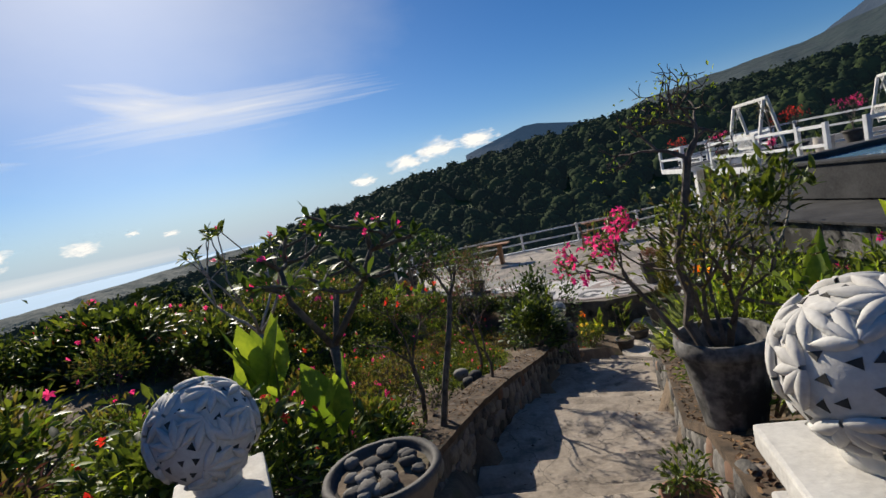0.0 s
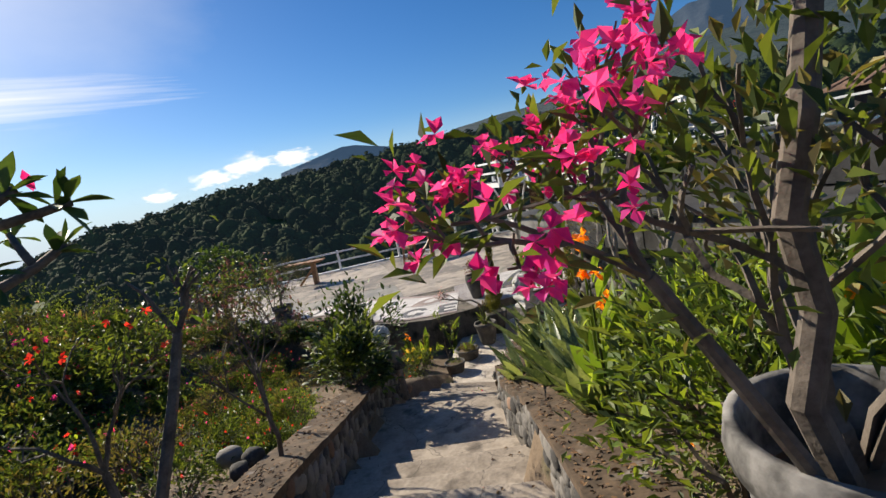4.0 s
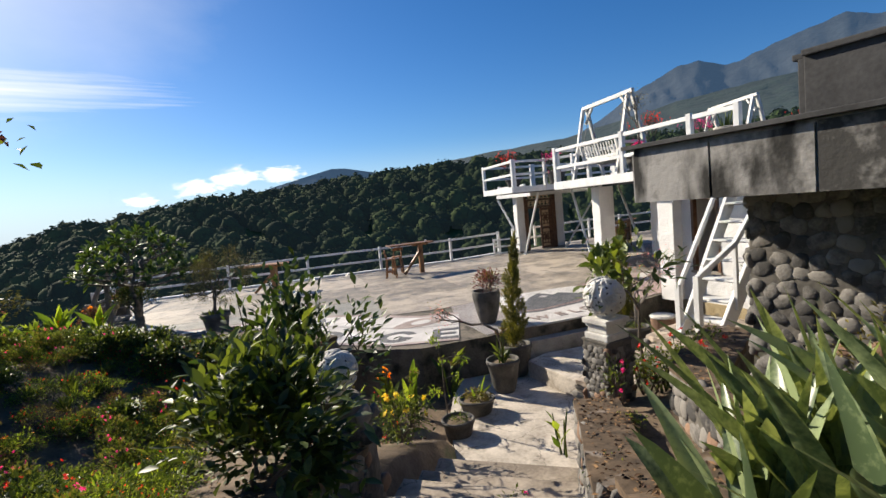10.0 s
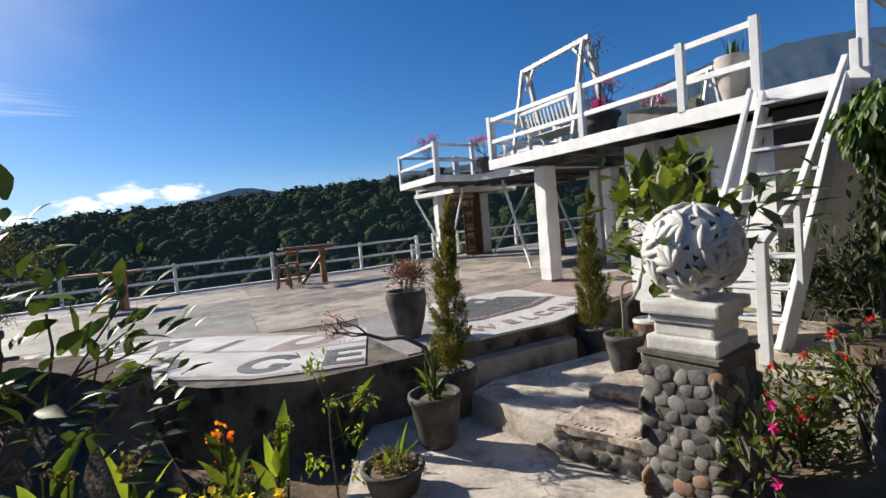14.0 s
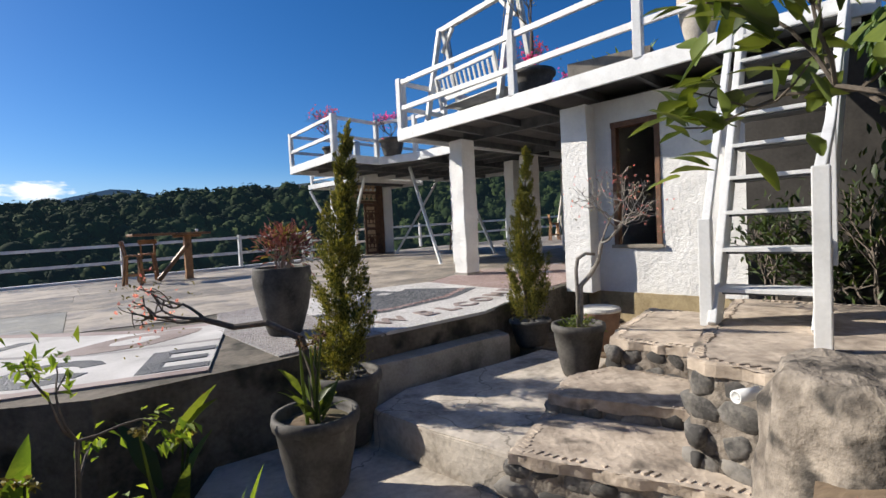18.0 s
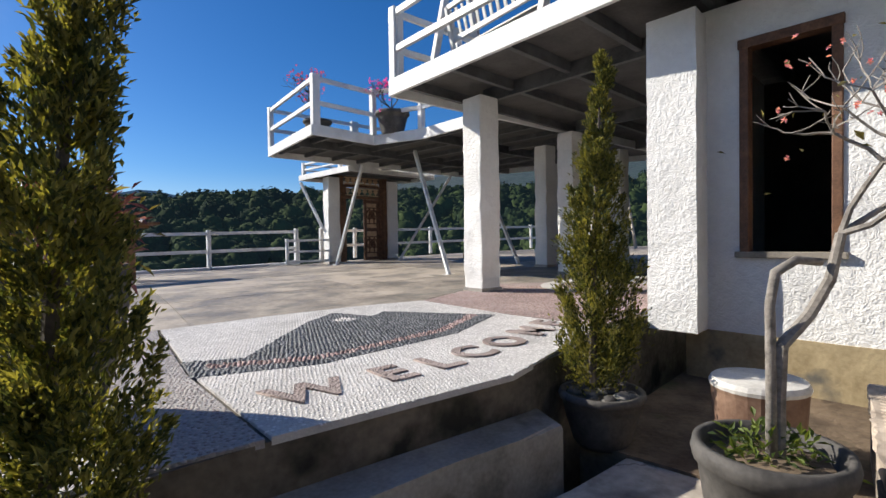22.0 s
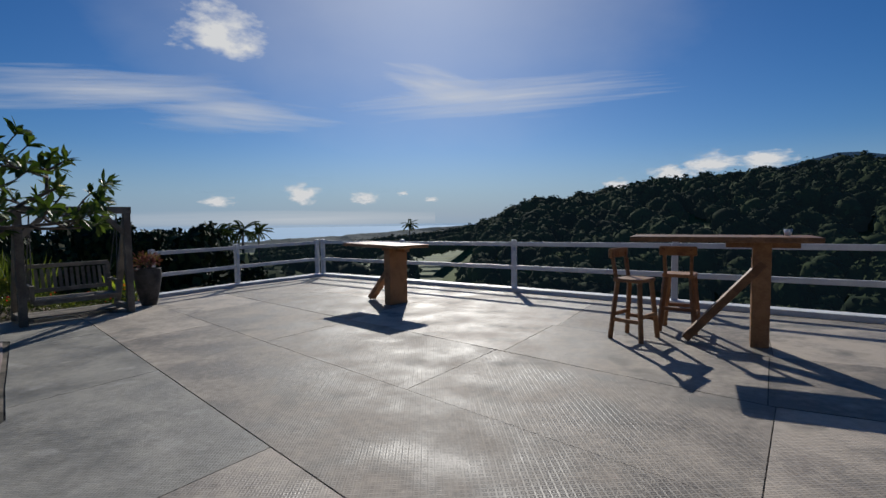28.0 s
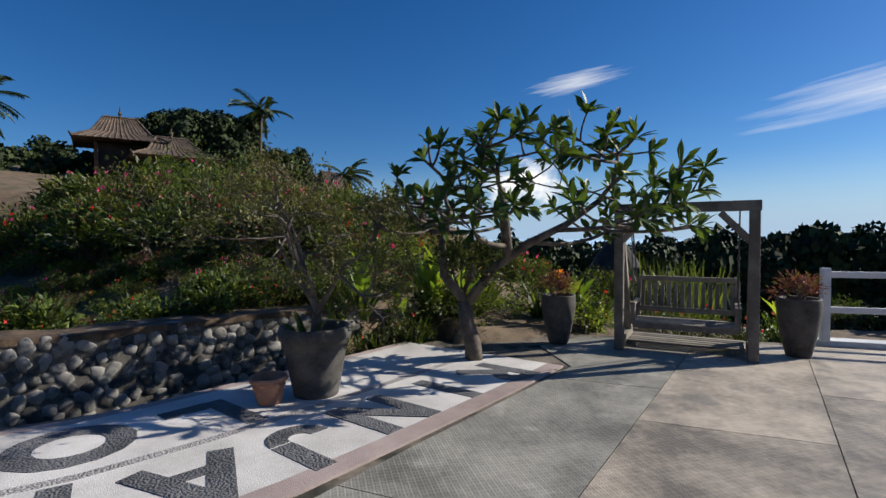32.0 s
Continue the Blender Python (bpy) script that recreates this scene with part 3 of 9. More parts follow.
def stones_on(parent, origin, along, up, out, width, height, size, seed, top=None, rust=0.05, squash=0.27, sink=0.10, pool=None):
    """Rounded stones set in a face, row by row, each an object of its own."""
    rng = random.Random(seed)
    o, u, v, w = Vector(origin), Vector(along).normalized(), Vector(up).normalized(), Vector(out).normalized()
    y, row = size * 0.45, 0
    while y < height:
        x = size * (0.3 + 0.5 * (row % 2)) * rng.uniform(0.7, 1.2)
        rise = size * rng.uniform(0.72, 0.86)
        while x < width:
            s = size * rng.uniform(0.75, 1.35)
            lim = height if top is None else top(x / width) * height
            if y < lim - size * 0.2:
                st = new("stone", rng.choice(RUST if rng.random() < rust else pool or STONES))
                turn = Matrix((u, v, w)).transposed().to_4x4() @ Matrix.Rotation(rng.uniform(-0.5, 0.5) * (3.1 if pool else 1), 4, "Z")
                st.matrix_world = Matrix.Translation(o + u * x + v * (y + rng.uniform(-0.15, 0.15) * size * (2.2 if pool else 1)) - w * sink * size) @ turn @ Matrix.Diagonal((s * 1.08, size * rng.uniform(0.85, 1.1), size * squash * 2 * rng.uniform(0.8, 1.1), 1))
                if parent:
                    keep = st.matrix_world.copy()
                    st.parent = parent
                    st.matrix_parent_inverse = parent.matrix_world.inverted()
                    st.matrix_basis = keep
            x += s * 0.88
        y += rise
        row += 1

# ---- the plan ----
TRAIL = [(2.2, 5.0, 2.95), (2.25, 7.6, 2.9), (2.35, 8.9, 2.72), (2.6, 9.6, 2.45), (2.95, 10.7, 1.88), (3.1, 11.4, 1.5), (3.4, 12.5, 1.26), (3.75, 13.5, 1.18), (4.25, 14.3, 0.86), (4.8, 15.3, 0.54), (5.3, 16.3, 0.43), (5.75, 16.95, 0.1), (6.3, 17.7, -0.22), (7.1, 18.5, -0.6), (7.6, 19.0, -0.76)]


def terrace_z(x, y):
    return 0.02 + 0.0196 * (x - 9) - 0.001 * (y - 27)


def trail_at(x, y):
    """The trail's height beside a place, and how far to its right the place lies."""
    best = (1e9, 0, 0)
    for a, b in zip(TRAIL, TRAIL[1:]):
        dx, dy = b[0] - a[0], b[1] - a[1]
        u = min(1.0, max(0.0, ((x - a[0]) * dx + (y - a[1]) * dy) / (dx * dx + dy * dy)))
        px, py = a[0] + u * dx, a[1] + u * dy
        d = math.hypot(x - px, y - py)
        if d < best[0]:
            best = (d, a[2] + u * (b[2] - a[2]), (x - px) * dy - (y - py) * dx)
    return best[1], math.copysign(best[0], best[2])


def smooth(a, b, x):
    t = min(1.0, max(0.0, (x - a) / (b - a)))
    return t * t * (3 - 2 * t)


SKYLINE = [(-180, 6), (-110, 7), (-80, 6.5), (-60, 6.0), (-45, 5.6), (-34, 5.4), (-28, 5.3), (-20, 5.0), (-8, 3.9), (1, 3.3), (6, 2.3), (13, 1.6), (19, -0.7), (24, -1.7), (34, -2.6), (60, -4.0), (100, -2.5), (120, 4), (180, 6)]


def skyline(az):
    return float(np.interp(az, [a for a, _ in SKYLINE], [e for _, e in SKYLINE]))


def garden_z(x, y):
    """Planted slope south of the terrace."""
    zt, s = trail_at(x, y)
    right = zt + 0.50 + 0.10 * max(0.0, s - 1.2)
    west = 0.42 + 0.17 * (25.4 - y) + 0.05 * (3 - x)
    left = zt + 0.28 - 0.22 * smooth(2.0, 4.5, -s) * smooth(10, 18, y)
    g = right if s > 0 else left
    if s < 0:
        g = g + (max(west, g) - g) * smooth(4.6, 8.6, -s)
    return g


def ground_z(x, y):
    dx, dy = x - 10, y - 26
    far = math.hypot(dx, dy)
    az = math.degrees(math.atan2(-dx, dy))
    zt, s = trail_at(x, y)
    near = garden_z(x, y) if abs(s) > 1.05 else zt - 0.30
    near = near + (min(near, -0.95) - near) * smooth(19.2, 21.0, y + 0.35 * (x - 7)) * smooth(4.2, 6.2, x)
    if x > 7.0 and y > 17.6:
        near = min(near, -0.95)
    cut = smooth(24.2, 27.0, y - 0.75 * (4.85 - x)) * smooth(1.0, 3.2, x)
    near = near + (-1.3 - near) * cut
    if 1.2 < x < 6.6 and 22.4 < y < 28:
        line = 26.75 - (x - 1.9) * 0.845 if x < 5.4 else 23.95 - (x - 5.4) * 1.6
        if y > line + 0.05:
            near = min(near, -0.95)
        elif y > line - 1.2:
            near = max(near, 0.05)
    rim = max(smooth(34.0, 52.0, y + 0.30 * (x - 8)), smooth(-3.0, -22.0, x) * smooth(24, 34, y))
    near = near - 14.0 * rim
    crest = 1.5 + 210 * math.tan(radians(skyline(az))) - 6.4
    out = -16 + (crest + 16) * smooth(70, 210, far) if skyline(az) > -0.6 else -16 - 0.045 * max(0, far - 60)
    if far > 210 and skyline(az) > -0.6:
        out = crest - 0.06 * (far - 210)
    if az < -95 or az > 112:
        out = near + (crest * 0.5 - near) * smooth(30, 210, far)
    k = smooth(30, 75, far)
    return near + (out - near) * k


def ground_mesh():
    """One sheet of ground, fine about the walk and coarser outwards, to the horizon."""
    xs = list(np.arange(-16, 30.01, 0.36)) + [31.5, 34, 38, 44, 52, 62, 75, 90, 110, 135, 165, 200, 250, 320, 450, 700, 1200, 2200, 3900]
    xs = [-3900, -2200, -1200, -700, -450, -320, -250, -200, -165, -135, -110, -90, -72, -58, -46, -36, -28, -21] + xs
    ys = [-3900, -2200, -1200, -700, -450, -300, -210, -150, -110, -80, -58, -42, -30, -21, -14, -8, -3] + list(np.arange(0, 42.01, 0.36)) + [44, 47, 51, 56, 62, 70, 80, 92, 106, 122, 140, 160, 182, 206, 232, 262, 300, 360, 450, 600, 900, 1500, 2400, 3900]
    V, F = [], []
    for y in ys:
        for x in xs:
            V.append((x, y, ground_z(x, y) + 0.04 * noise.noise((x * 1.3, y * 1.3, 0))))
    n = len(xs)
    for j in range(len(ys) - 1):
        for i in range(n - 1):
            a = j * n + i
            F.append((a, a + 1, a + n + 1, a + n))
    ob = from_data("ground", V, F, soil, None, smooth=True)
    ob.data.materials.append(hill_grass)
    cen = np.array([np.mean([V[k] for k in f], axis=0)[:2] for f in F])
    idx = (np.hypot(cen[:, 0] - 8, cen[:, 1] - 20) > 34).astype(int)
    ob.data.polygons.foreach_set("material_index", idx.tolist())
    tagged(ob, "sloping hillside ground of dark soil and grass", "ground", kind="structure")


ground_mesh()

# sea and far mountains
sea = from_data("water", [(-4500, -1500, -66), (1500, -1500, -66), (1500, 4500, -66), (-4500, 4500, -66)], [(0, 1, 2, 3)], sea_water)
tagged(sea, "pale hazy blue sea in the far distance", "sea", kind="structure")


def mountain(name, rows, dist, foot, mat, label, jag=0.0, depth=500):
    """A far range: a crest line by direction and height, with spurs falling towards the viewer."""
    rng = np.random.default_rng(5)
    rows = sorted(rows)
    az = np.linspace(rows[0][0], rows[-1][0], 200)
    el = np.interp(az, [r[0] for r in rows], [r[1] for r in rows])
    V, F = [], []
    steps = 30
    for i, (a, e) in enumerate(zip(az, el)):
        j = jag * (noise.noise((a * 0.35, 0, 0)) + 0.5 * noise.noise((a * 1.1, 3, 0)))
        top = 1.5 + dist * math.tan(radians(e + j))
        for k in range(steps):
            f = k / (steps - 1)
            d = dist - depth * f
            z = top + (foot - top) * f ** 0.9
            rough = noise.fractal((a * 0.30 + 1.5 * f, f * 2.2, 2.0), 0.8, 2.1, 6) - 0.7 * abs(noise.noise((a * 0.55 + 2.2 * f, f * 0.9, 7)))
            z += min(1.0, f * 5) * (1 - f) * dist * 0.035 * min(1.0, jag * 2.2) * rough
            V.append((10 - d * math.sin(radians(a)), 26 + d * math.cos(radians(a)), z))
    for i in range(len(az) - 1):
        for k in range(steps - 1):
            p = i * steps + k
            F.append((p, p + steps, p + steps + 1, p + 1))
    ob = from_data(name, V, F, mat, None, smooth=True)
    tagged(ob, label, "mountain", kind="structure")


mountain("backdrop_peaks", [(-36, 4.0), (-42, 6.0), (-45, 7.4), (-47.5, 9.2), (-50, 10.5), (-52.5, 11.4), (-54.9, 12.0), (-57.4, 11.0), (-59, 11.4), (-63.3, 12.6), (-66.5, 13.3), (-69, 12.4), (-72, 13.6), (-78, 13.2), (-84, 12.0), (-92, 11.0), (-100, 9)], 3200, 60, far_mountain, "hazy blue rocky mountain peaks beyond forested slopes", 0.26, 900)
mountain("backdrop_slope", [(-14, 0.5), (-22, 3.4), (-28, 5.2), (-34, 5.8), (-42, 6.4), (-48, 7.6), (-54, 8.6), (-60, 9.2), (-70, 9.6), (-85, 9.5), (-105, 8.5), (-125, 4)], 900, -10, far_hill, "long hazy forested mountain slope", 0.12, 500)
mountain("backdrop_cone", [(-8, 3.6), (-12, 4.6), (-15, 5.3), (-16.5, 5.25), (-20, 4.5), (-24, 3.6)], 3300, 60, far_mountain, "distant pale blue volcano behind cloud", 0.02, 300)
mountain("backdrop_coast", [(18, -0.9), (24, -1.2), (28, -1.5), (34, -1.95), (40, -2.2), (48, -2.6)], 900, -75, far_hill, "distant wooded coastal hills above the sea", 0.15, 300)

# clouds


def cloud(name, az, el, w, h, mat, dist=3600, roll=0.0, label="", seed=0):
    bm = bmesh.new()
    bmesh.ops.create_grid(bm, x_segments=2, y_segments=2, size=1.0)
    ob = part(name, bm, mat)
    d = Vector((-math.sin(radians(az)) * math.cos(radians(el)), math.cos(radians(az)) * math.cos(radians(el)), math.sin(radians(el))))
    p = Vector((10, 26, 1.5)) + d * dist
    ob.matrix_world = Matrix.Translation(p) @ (-d).to_track_quat("Z", "Y").to_matrix().to_4x4() @ Matrix.Rotation(radians(roll), 4, "Z") @ Matrix.Diagonal((dist * math.tan(radians(w / 2)), dist * math.tan(radians(h / 2)), 1, 1))
    ob.visible_shadow = False
    return tagged(ob, label or "thin wisp of white cloud", "cloud", kind="structure")


# Glowing ring, added to paint pale haze along the horizon.
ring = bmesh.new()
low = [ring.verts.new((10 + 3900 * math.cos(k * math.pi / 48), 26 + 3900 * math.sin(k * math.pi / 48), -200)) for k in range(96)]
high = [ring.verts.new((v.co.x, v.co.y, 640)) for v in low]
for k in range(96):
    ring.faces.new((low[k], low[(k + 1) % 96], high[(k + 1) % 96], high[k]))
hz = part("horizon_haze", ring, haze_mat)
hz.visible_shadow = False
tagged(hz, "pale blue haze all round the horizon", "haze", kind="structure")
cloud("cirrus_cloud", 46, 11.0, 26, 6.0, cirrus_mat, roll=-2)
cloud("cirrus_cloud", 16, 13.0, 44, 5.5, cirrus_mat, roll=2, dist=3650)
cloud("cirrus_cloud", 24, 14.6, 16, 5.0, cirrus_mat, roll=-12, dist=3700)
cloud("cirrus_cloud", 57, 12.2, 34, 5.5, cirrus_mat, roll=7, dist=3580)
cloud("cirrus_cloud", 86, 16.0, 14, 3.0, cirrus_mat, roll=8, dist=3570)
# Emissive sheet, added to paint lens glare and haze about the sun.
cloud("sun_veil_cloud", 27, 27, 70, 48, sun_glare_mat, dist=3800, label="glowing sheet for the glare and haze about the sun")
# Emissive band, added to paint haze over the yellowish horizon.
cloud("low_cloud_band", 40, -0.1, 60, 3.2, haze_band_mat, dist=3750, label="pale glowing band of haze above the sea")
cloud("cumulus_sheet", 46.5, 18.5, 14, 9, cumulus_mat, dist=3500, label="bright ragged white cumulus cloud")
cloud("cumulus_sheet", 92, 5.5, 16, 10, cumulus_mat, dist=3500, label="bright white cumulus cloud behind the tree")
for az, el, w, h in ((39, 2.7, 6.5, 4.0), (47.6, 1.9, 6.0, 2.2), (32.2, 2.2, 6.0, 2.4), (27.8, 2.7, 2.0, 1.0), (24.5, 2.0, 3.0, 1.0)):
    cloud("cumulus_cloud", az, el, w, h, cumulus_mat, 3400, label="small white cumulus cloud over the sea")
for az, el, w, h in ((-1.0, 4.2, 7.0, 3.4), (-5.0, 5.0, 9.0, 4.0), (-9.5, 5.1, 8.0, 3.4), (4.0, 3.2, 5.0, 2.4)):
    cloud("cumulus_cloud", az, el, w, h, cumulus_mat, 3150, label="bank of white cumulus behind the ridge")

# ---- forest on the ridge ----


def crown_proto(seed, leaves=64, core=0.80, small=0.10, large=0.22):
    """A far tree crown: a lumpy core under many leafy sprays."""
    rng = np.random.default_rng(seed)
    bm = bmesh.new()
    bmesh.ops.create_icosphere(bm, subdivisions=2, radius=core)
    V0 = np.array([v.co for v in bm.verts])
    F0 = np.array([[v.index for v in f.verts] for f in bm.faces])
    bm.free()
    k = rng.normal(size=3) * 3
    V0 = V0 * (1 + 0.22 * np.sin(V0 @ k + seed)[:, None] + 0.06 * rng.normal(size=(len(V0), 1)))
    d = unit(rng.normal(size=(leaves, 3)) + (0, 0, 0.5))
    r = 0.74 * (1 + 0.22 * np.sin(d @ k * 0.72 + seed)) * rng.uniform(0.85, 1.25, leaves)
    c = d * r[:, None]
    t1 = unit(np.cross(d, rng.normal(size=(leaves, 3))))
    t2 = np.cross(d, t1) + d * rng.uniform(-0.2, 0.2, (leaves, 1))
    s = rng.uniform(small, large, (leaves, 1))
    V1 = np.stack([c + t1 * s, c + t2 * s * 0.8 - d * 0.05, c - t1 * s, c - t2 * s * 0.8 + d * 0.10], 1).reshape(-1, 3)
    b = len(V0) + 4 * np.arange(leaves)[:, None]
    return np.concatenate([V0, V1]), np.concatenate([F0, b + (0, 1, 2), b + (0, 2, 3)])


def forest(name, places, protos, mat, label):
    rng = np.random.default_rng(11)
    V, F, o = [], [], 0
    for x, y, z, r, h in places:
        pv, pf = protos[rng.integers(len(protos))]
        a = rng.uniform(0, 6.28)
        c, s = math.cos(a), math.sin(a)
        q = np.stack([(pv[:, 0] * c - pv[:, 1] * s) * r + x, (pv[:, 0] * s + pv[:, 1] * c) * r + y, pv[:, 2] * h + z], 1)
        V.append(q)
        F.append(pf + o)
        o += len(q)
    V, F = np.concatenate(V), np.concatenate(F)
    me = bpy.data.meshes.new(name)
    me.vertices.add(len(V))
    me.vertices.foreach_set("co", V.ravel())
    me.loops.add(F.size)
    me.loops.foreach_set("vertex_index", F.ravel())
    me.polygons.add(len(F))
    me.polygons.foreach_set("loop_start", np.arange(0, F.size, 3))
    me.polygons.foreach_set("use_smooth", np.ones(len(F), bool))
    me.update(calc_edges=True)
    me.materials.append(mat)
    tagged(new(name, me), label, "forest", kind="stuff")


rng = np.random.default_rng(3)
spots = []
for _ in range(3300):
    az = rng.uniform(-100, 21)
    d = rng.uniform(0, 1) ** 0.75 * 150 + 68
    x, y = 10 - d * math.sin(radians(az)), 26 + d * math.cos(radians(az))
    r = rng.uniform(1.3, 3.0) * (0.8 + d / 250)
    spots.append((x, y, ground_z(x, y) + r * 0.55, r, r * rng.uniform(0.8, 1.3)))
for az in np.arange(-100, 21, 0.55):
    d = 208 + rng.uniform(-6, 6)
    x, y = 10 - d * math.sin(radians(az)), 26 + d * math.cos(radians(az))
    r = rng.uniform(2.6, 4.2)
    spots.append((x, y, ground_z(x, y) + r * 0.7, r, r * rng.uniform(0.9, 1.4)))
for az in np.arange(15, 44, 0.5):
    for d in (215, 250, 290):
        x, y = 10 - d * math.sin(radians(az)), 26 + d * math.cos(radians(az))
        r = rng.uniform(3.0, 5.0)
        spots.append((x, y, 1.5 + d * math.tan(radians(skyline(az) - 0.1 - (290 - d) * 0.012)) - r * 0.8, r, r))
PROTO = [crown_proto(s) for s in range(6)]
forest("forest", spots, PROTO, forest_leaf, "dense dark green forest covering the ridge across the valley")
spots = []
for _ in range(260):  # brush below the rails and on the slopes beside
    az = rng.uniform(-78, 75)
    d = rng.uniform(30, 66)
    x, y = 10 - d * math.sin(radians(az)), 26 + d * math.cos(radians(az))
    if y < 41 and -4 < x < 30:
        continue
    r = rng.uniform(1.2, 2.6)
    top = min(ground_z(x, y) + r * 0.5, -2.0 - r)
    spots.append((x, y, top, r, r))
for az in np.arange(26, 74, 1.1):
    d = rng.uniform(30, 55)
    x, y = 10 - d * math.sin(radians(az)), 26 + d * math.cos(radians(az))
    r = rng.uniform(1.6, 2.6)
    spots.append((x, y, -2.9 + rng.uniform(-0.5, 0.8) - 0.02 * d - 0.4 * (az < 42), r, r))
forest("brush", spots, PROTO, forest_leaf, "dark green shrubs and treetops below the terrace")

# ---- terrace ----
EDGE = [(13.95, 21.9), (12.66, 21.85), (11.6, 21.78), (10.05, 22.0), (8.9, 22.12), (7.6, 22.42), (6.7, 23.2), (5.9, 24.6), (4.85, 25.75), (2.9, 26.85), (0.9, 28.1), (0.55, 29.6), (0.75, 33.0), (1.15, 35.3), (1.95, 37.95), (8.35, 35.95), (14.45, 33.95), (17.2, 33.75), (20.5, 34.1), (24.5, 33.4), (31.0, 31.0), (31.0, 21.75)]
slab = part("floor", prism(bmesh.new(), EDGE[::-1], -2.6, lambda x, y: terrace_z(x, y) - 0.012, 0.0), face_concrete, None, "rough concrete terrace slab with a weathered retaining face, shade painted in")
tagged(slab, "wide concrete terrace with stamped panels", "floor", kind="structure")


def clip(poly, a, b):
    """Keeps the part of a polygon to the left of the line from a to b."""
    out = []
    side = [(b[0] - a[0]) * (p[1] - a[1]) - (b[1] - a[1]) * (p[0] - a[0]) for p in poly]
    for i, p in enumerate(poly):
        q, s, t = poly[(i + 1) % len(poly)], side[i], side[(i + 1) % len(poly)]
        if s >= 0:
            out.append(p)
        if s * t < 0:
            f = s / (s - t)
            out.append((p[0] + f * (q[0] - p[0]), p[1] + f * (q[1] - p[1])))
    return out


def inside(poly, cell):
    for a, b in zip(cell, cell[1:] + cell[:1]):
        if len(poly) < 3:
            return []
        poly = clip(poly, a, b)
    return poly


def lay(name, poly, mat, lift, parent, label="", thick=0.03):
    ob = part(name, prism(bmesh.new(), poly, lambda x, y: terrace_z(x, y) - thick, lambda x, y: terrace_z(x, y) + lift), mat, parent, label)
    return ob


# pebble mosaics near the steps
WHITE = [(10.05, 22.0), (11.4, 21.74), (12.6, 21.94), (13.0, 22.0), (13.05, 23.0), (13.30, 24.45), (12.6, 24.75), (11.64, 24.98), (10.58, 25.12), (10.2, 23.3)]
PINK_R = [(13.04, 22.0), (13.85, 22.02), (16.4, 22.05), (16.8, 23.4), (15.2, 24.9), (13.33, 24.46), (13.08, 23.0)]
PINK_L = [(8.95, 22.2), (10.02, 22.0), (10.17, 23.3), (10.55, 25.12), (9.75, 25.2), (9.2, 24.0)]
lay("mosaic_field", WHITE, white_pebble, 0.006, slab, "white pebble mosaic field")
lay("mosaic_field", PINK_R, pink_pebble, 0.005, slab, "dusty pink pebble field")
lay("mosaic_field", PINK_L, grey_pebble, 0.005, slab, "grey and mauve pebble field")
# letters' strip along the garden edge, as two bands with a grey line between
ROW = [(2.2, 28.5), (3.1, 28.08), (3.9, 27.68), (4.7, 27.27), (5.4, 26.90), (6.08, 26.46), (6.75, 25.80), (7.35, 24.85), (8.0, 24.0), (9.0, 23.45)]


def offset(line, d):
    out = []
    for i, p in enumerate(line):
        a, b = line[max(0, i - 1)], line[min(len(line) - 1, i + 1)]
        L = math.hypot(b[0] - a[0], b[1] - a[1])
        out.append((p[0] - (b[1] - a[1]) / L * d, p[1] + (b[0] - a[0]) / L * d))
    return out


def band(name, d0, d1, mat, lift, label, line=ROW):
    lo, hi = offset(line, d0), offset(line, d1)
    for i in range(len(line) - 1):
        lay(name, [lo[i], lo[i + 1], hi[i + 1], hi[i]], mat, lift, slab, label)


band("mosaic_band", 0.045, 0.98, white_pebble, 0.006, "white pebble band")
band("mosaic_line", -0.045, 0.045, grey_pebble, 0.007, "grey pebble line")
band("mosaic_band", -1.15, -0.045, white_pebble, 0.006, "white pebble band")
band("mosaic_border", 0.98, 1.18, pink_pebble, 0.007, "pink pebble border")
band("mosaic_border", -1.28, -1.15, pink_pebble, 0.007, "pink pebble border")

# stamped panels over the rest
FIELD = [(8.0, 25.2), (9.75, 25.25), (10.58, 25.16), (11.64, 25.02), (12.6, 24.79), (13.32, 24.50), (15.2, 24.95), (16.85, 23.45), (16.45, 21.8), (30.9, 21.8), (30.9, 30.9), (24.4, 33.2), (20.5, 33.85), (17.2, 33.5), (14.4, 33.62), (8.3, 35.60), (2.1, 37.55), (1.4, 35.2), (1.0, 33.0), (0.8, 29.9), (1.6, 29.3), (2.7, 29.66), (4.4, 28.82), (5.2, 28.42), (6.2, 27.95), (7.05, 27.1), (7.65, 26.2)]
JOINTS = [  # joint lines running along the terrace, south to north
    [(-2, 30.0), (10.75, 24.7), (31, 22.4)],
    [(-2, 32.75), (11.3, 27.2), (31, 25.0)],
    [(-2, 34.1), (11.57, 28.6), (31, 26.3)],
    [(-2, 35.7), (11.9, 30.2), (31, 27.8)],
    [(-2, 37.4), (12.15, 31.75), (31, 29.3)],
    [(-2, 39.4), (12.4, 33.75), (31, 31.3)],
    [(-2, 41.4), (12.6, 35.75), (31, 33.3)],
]
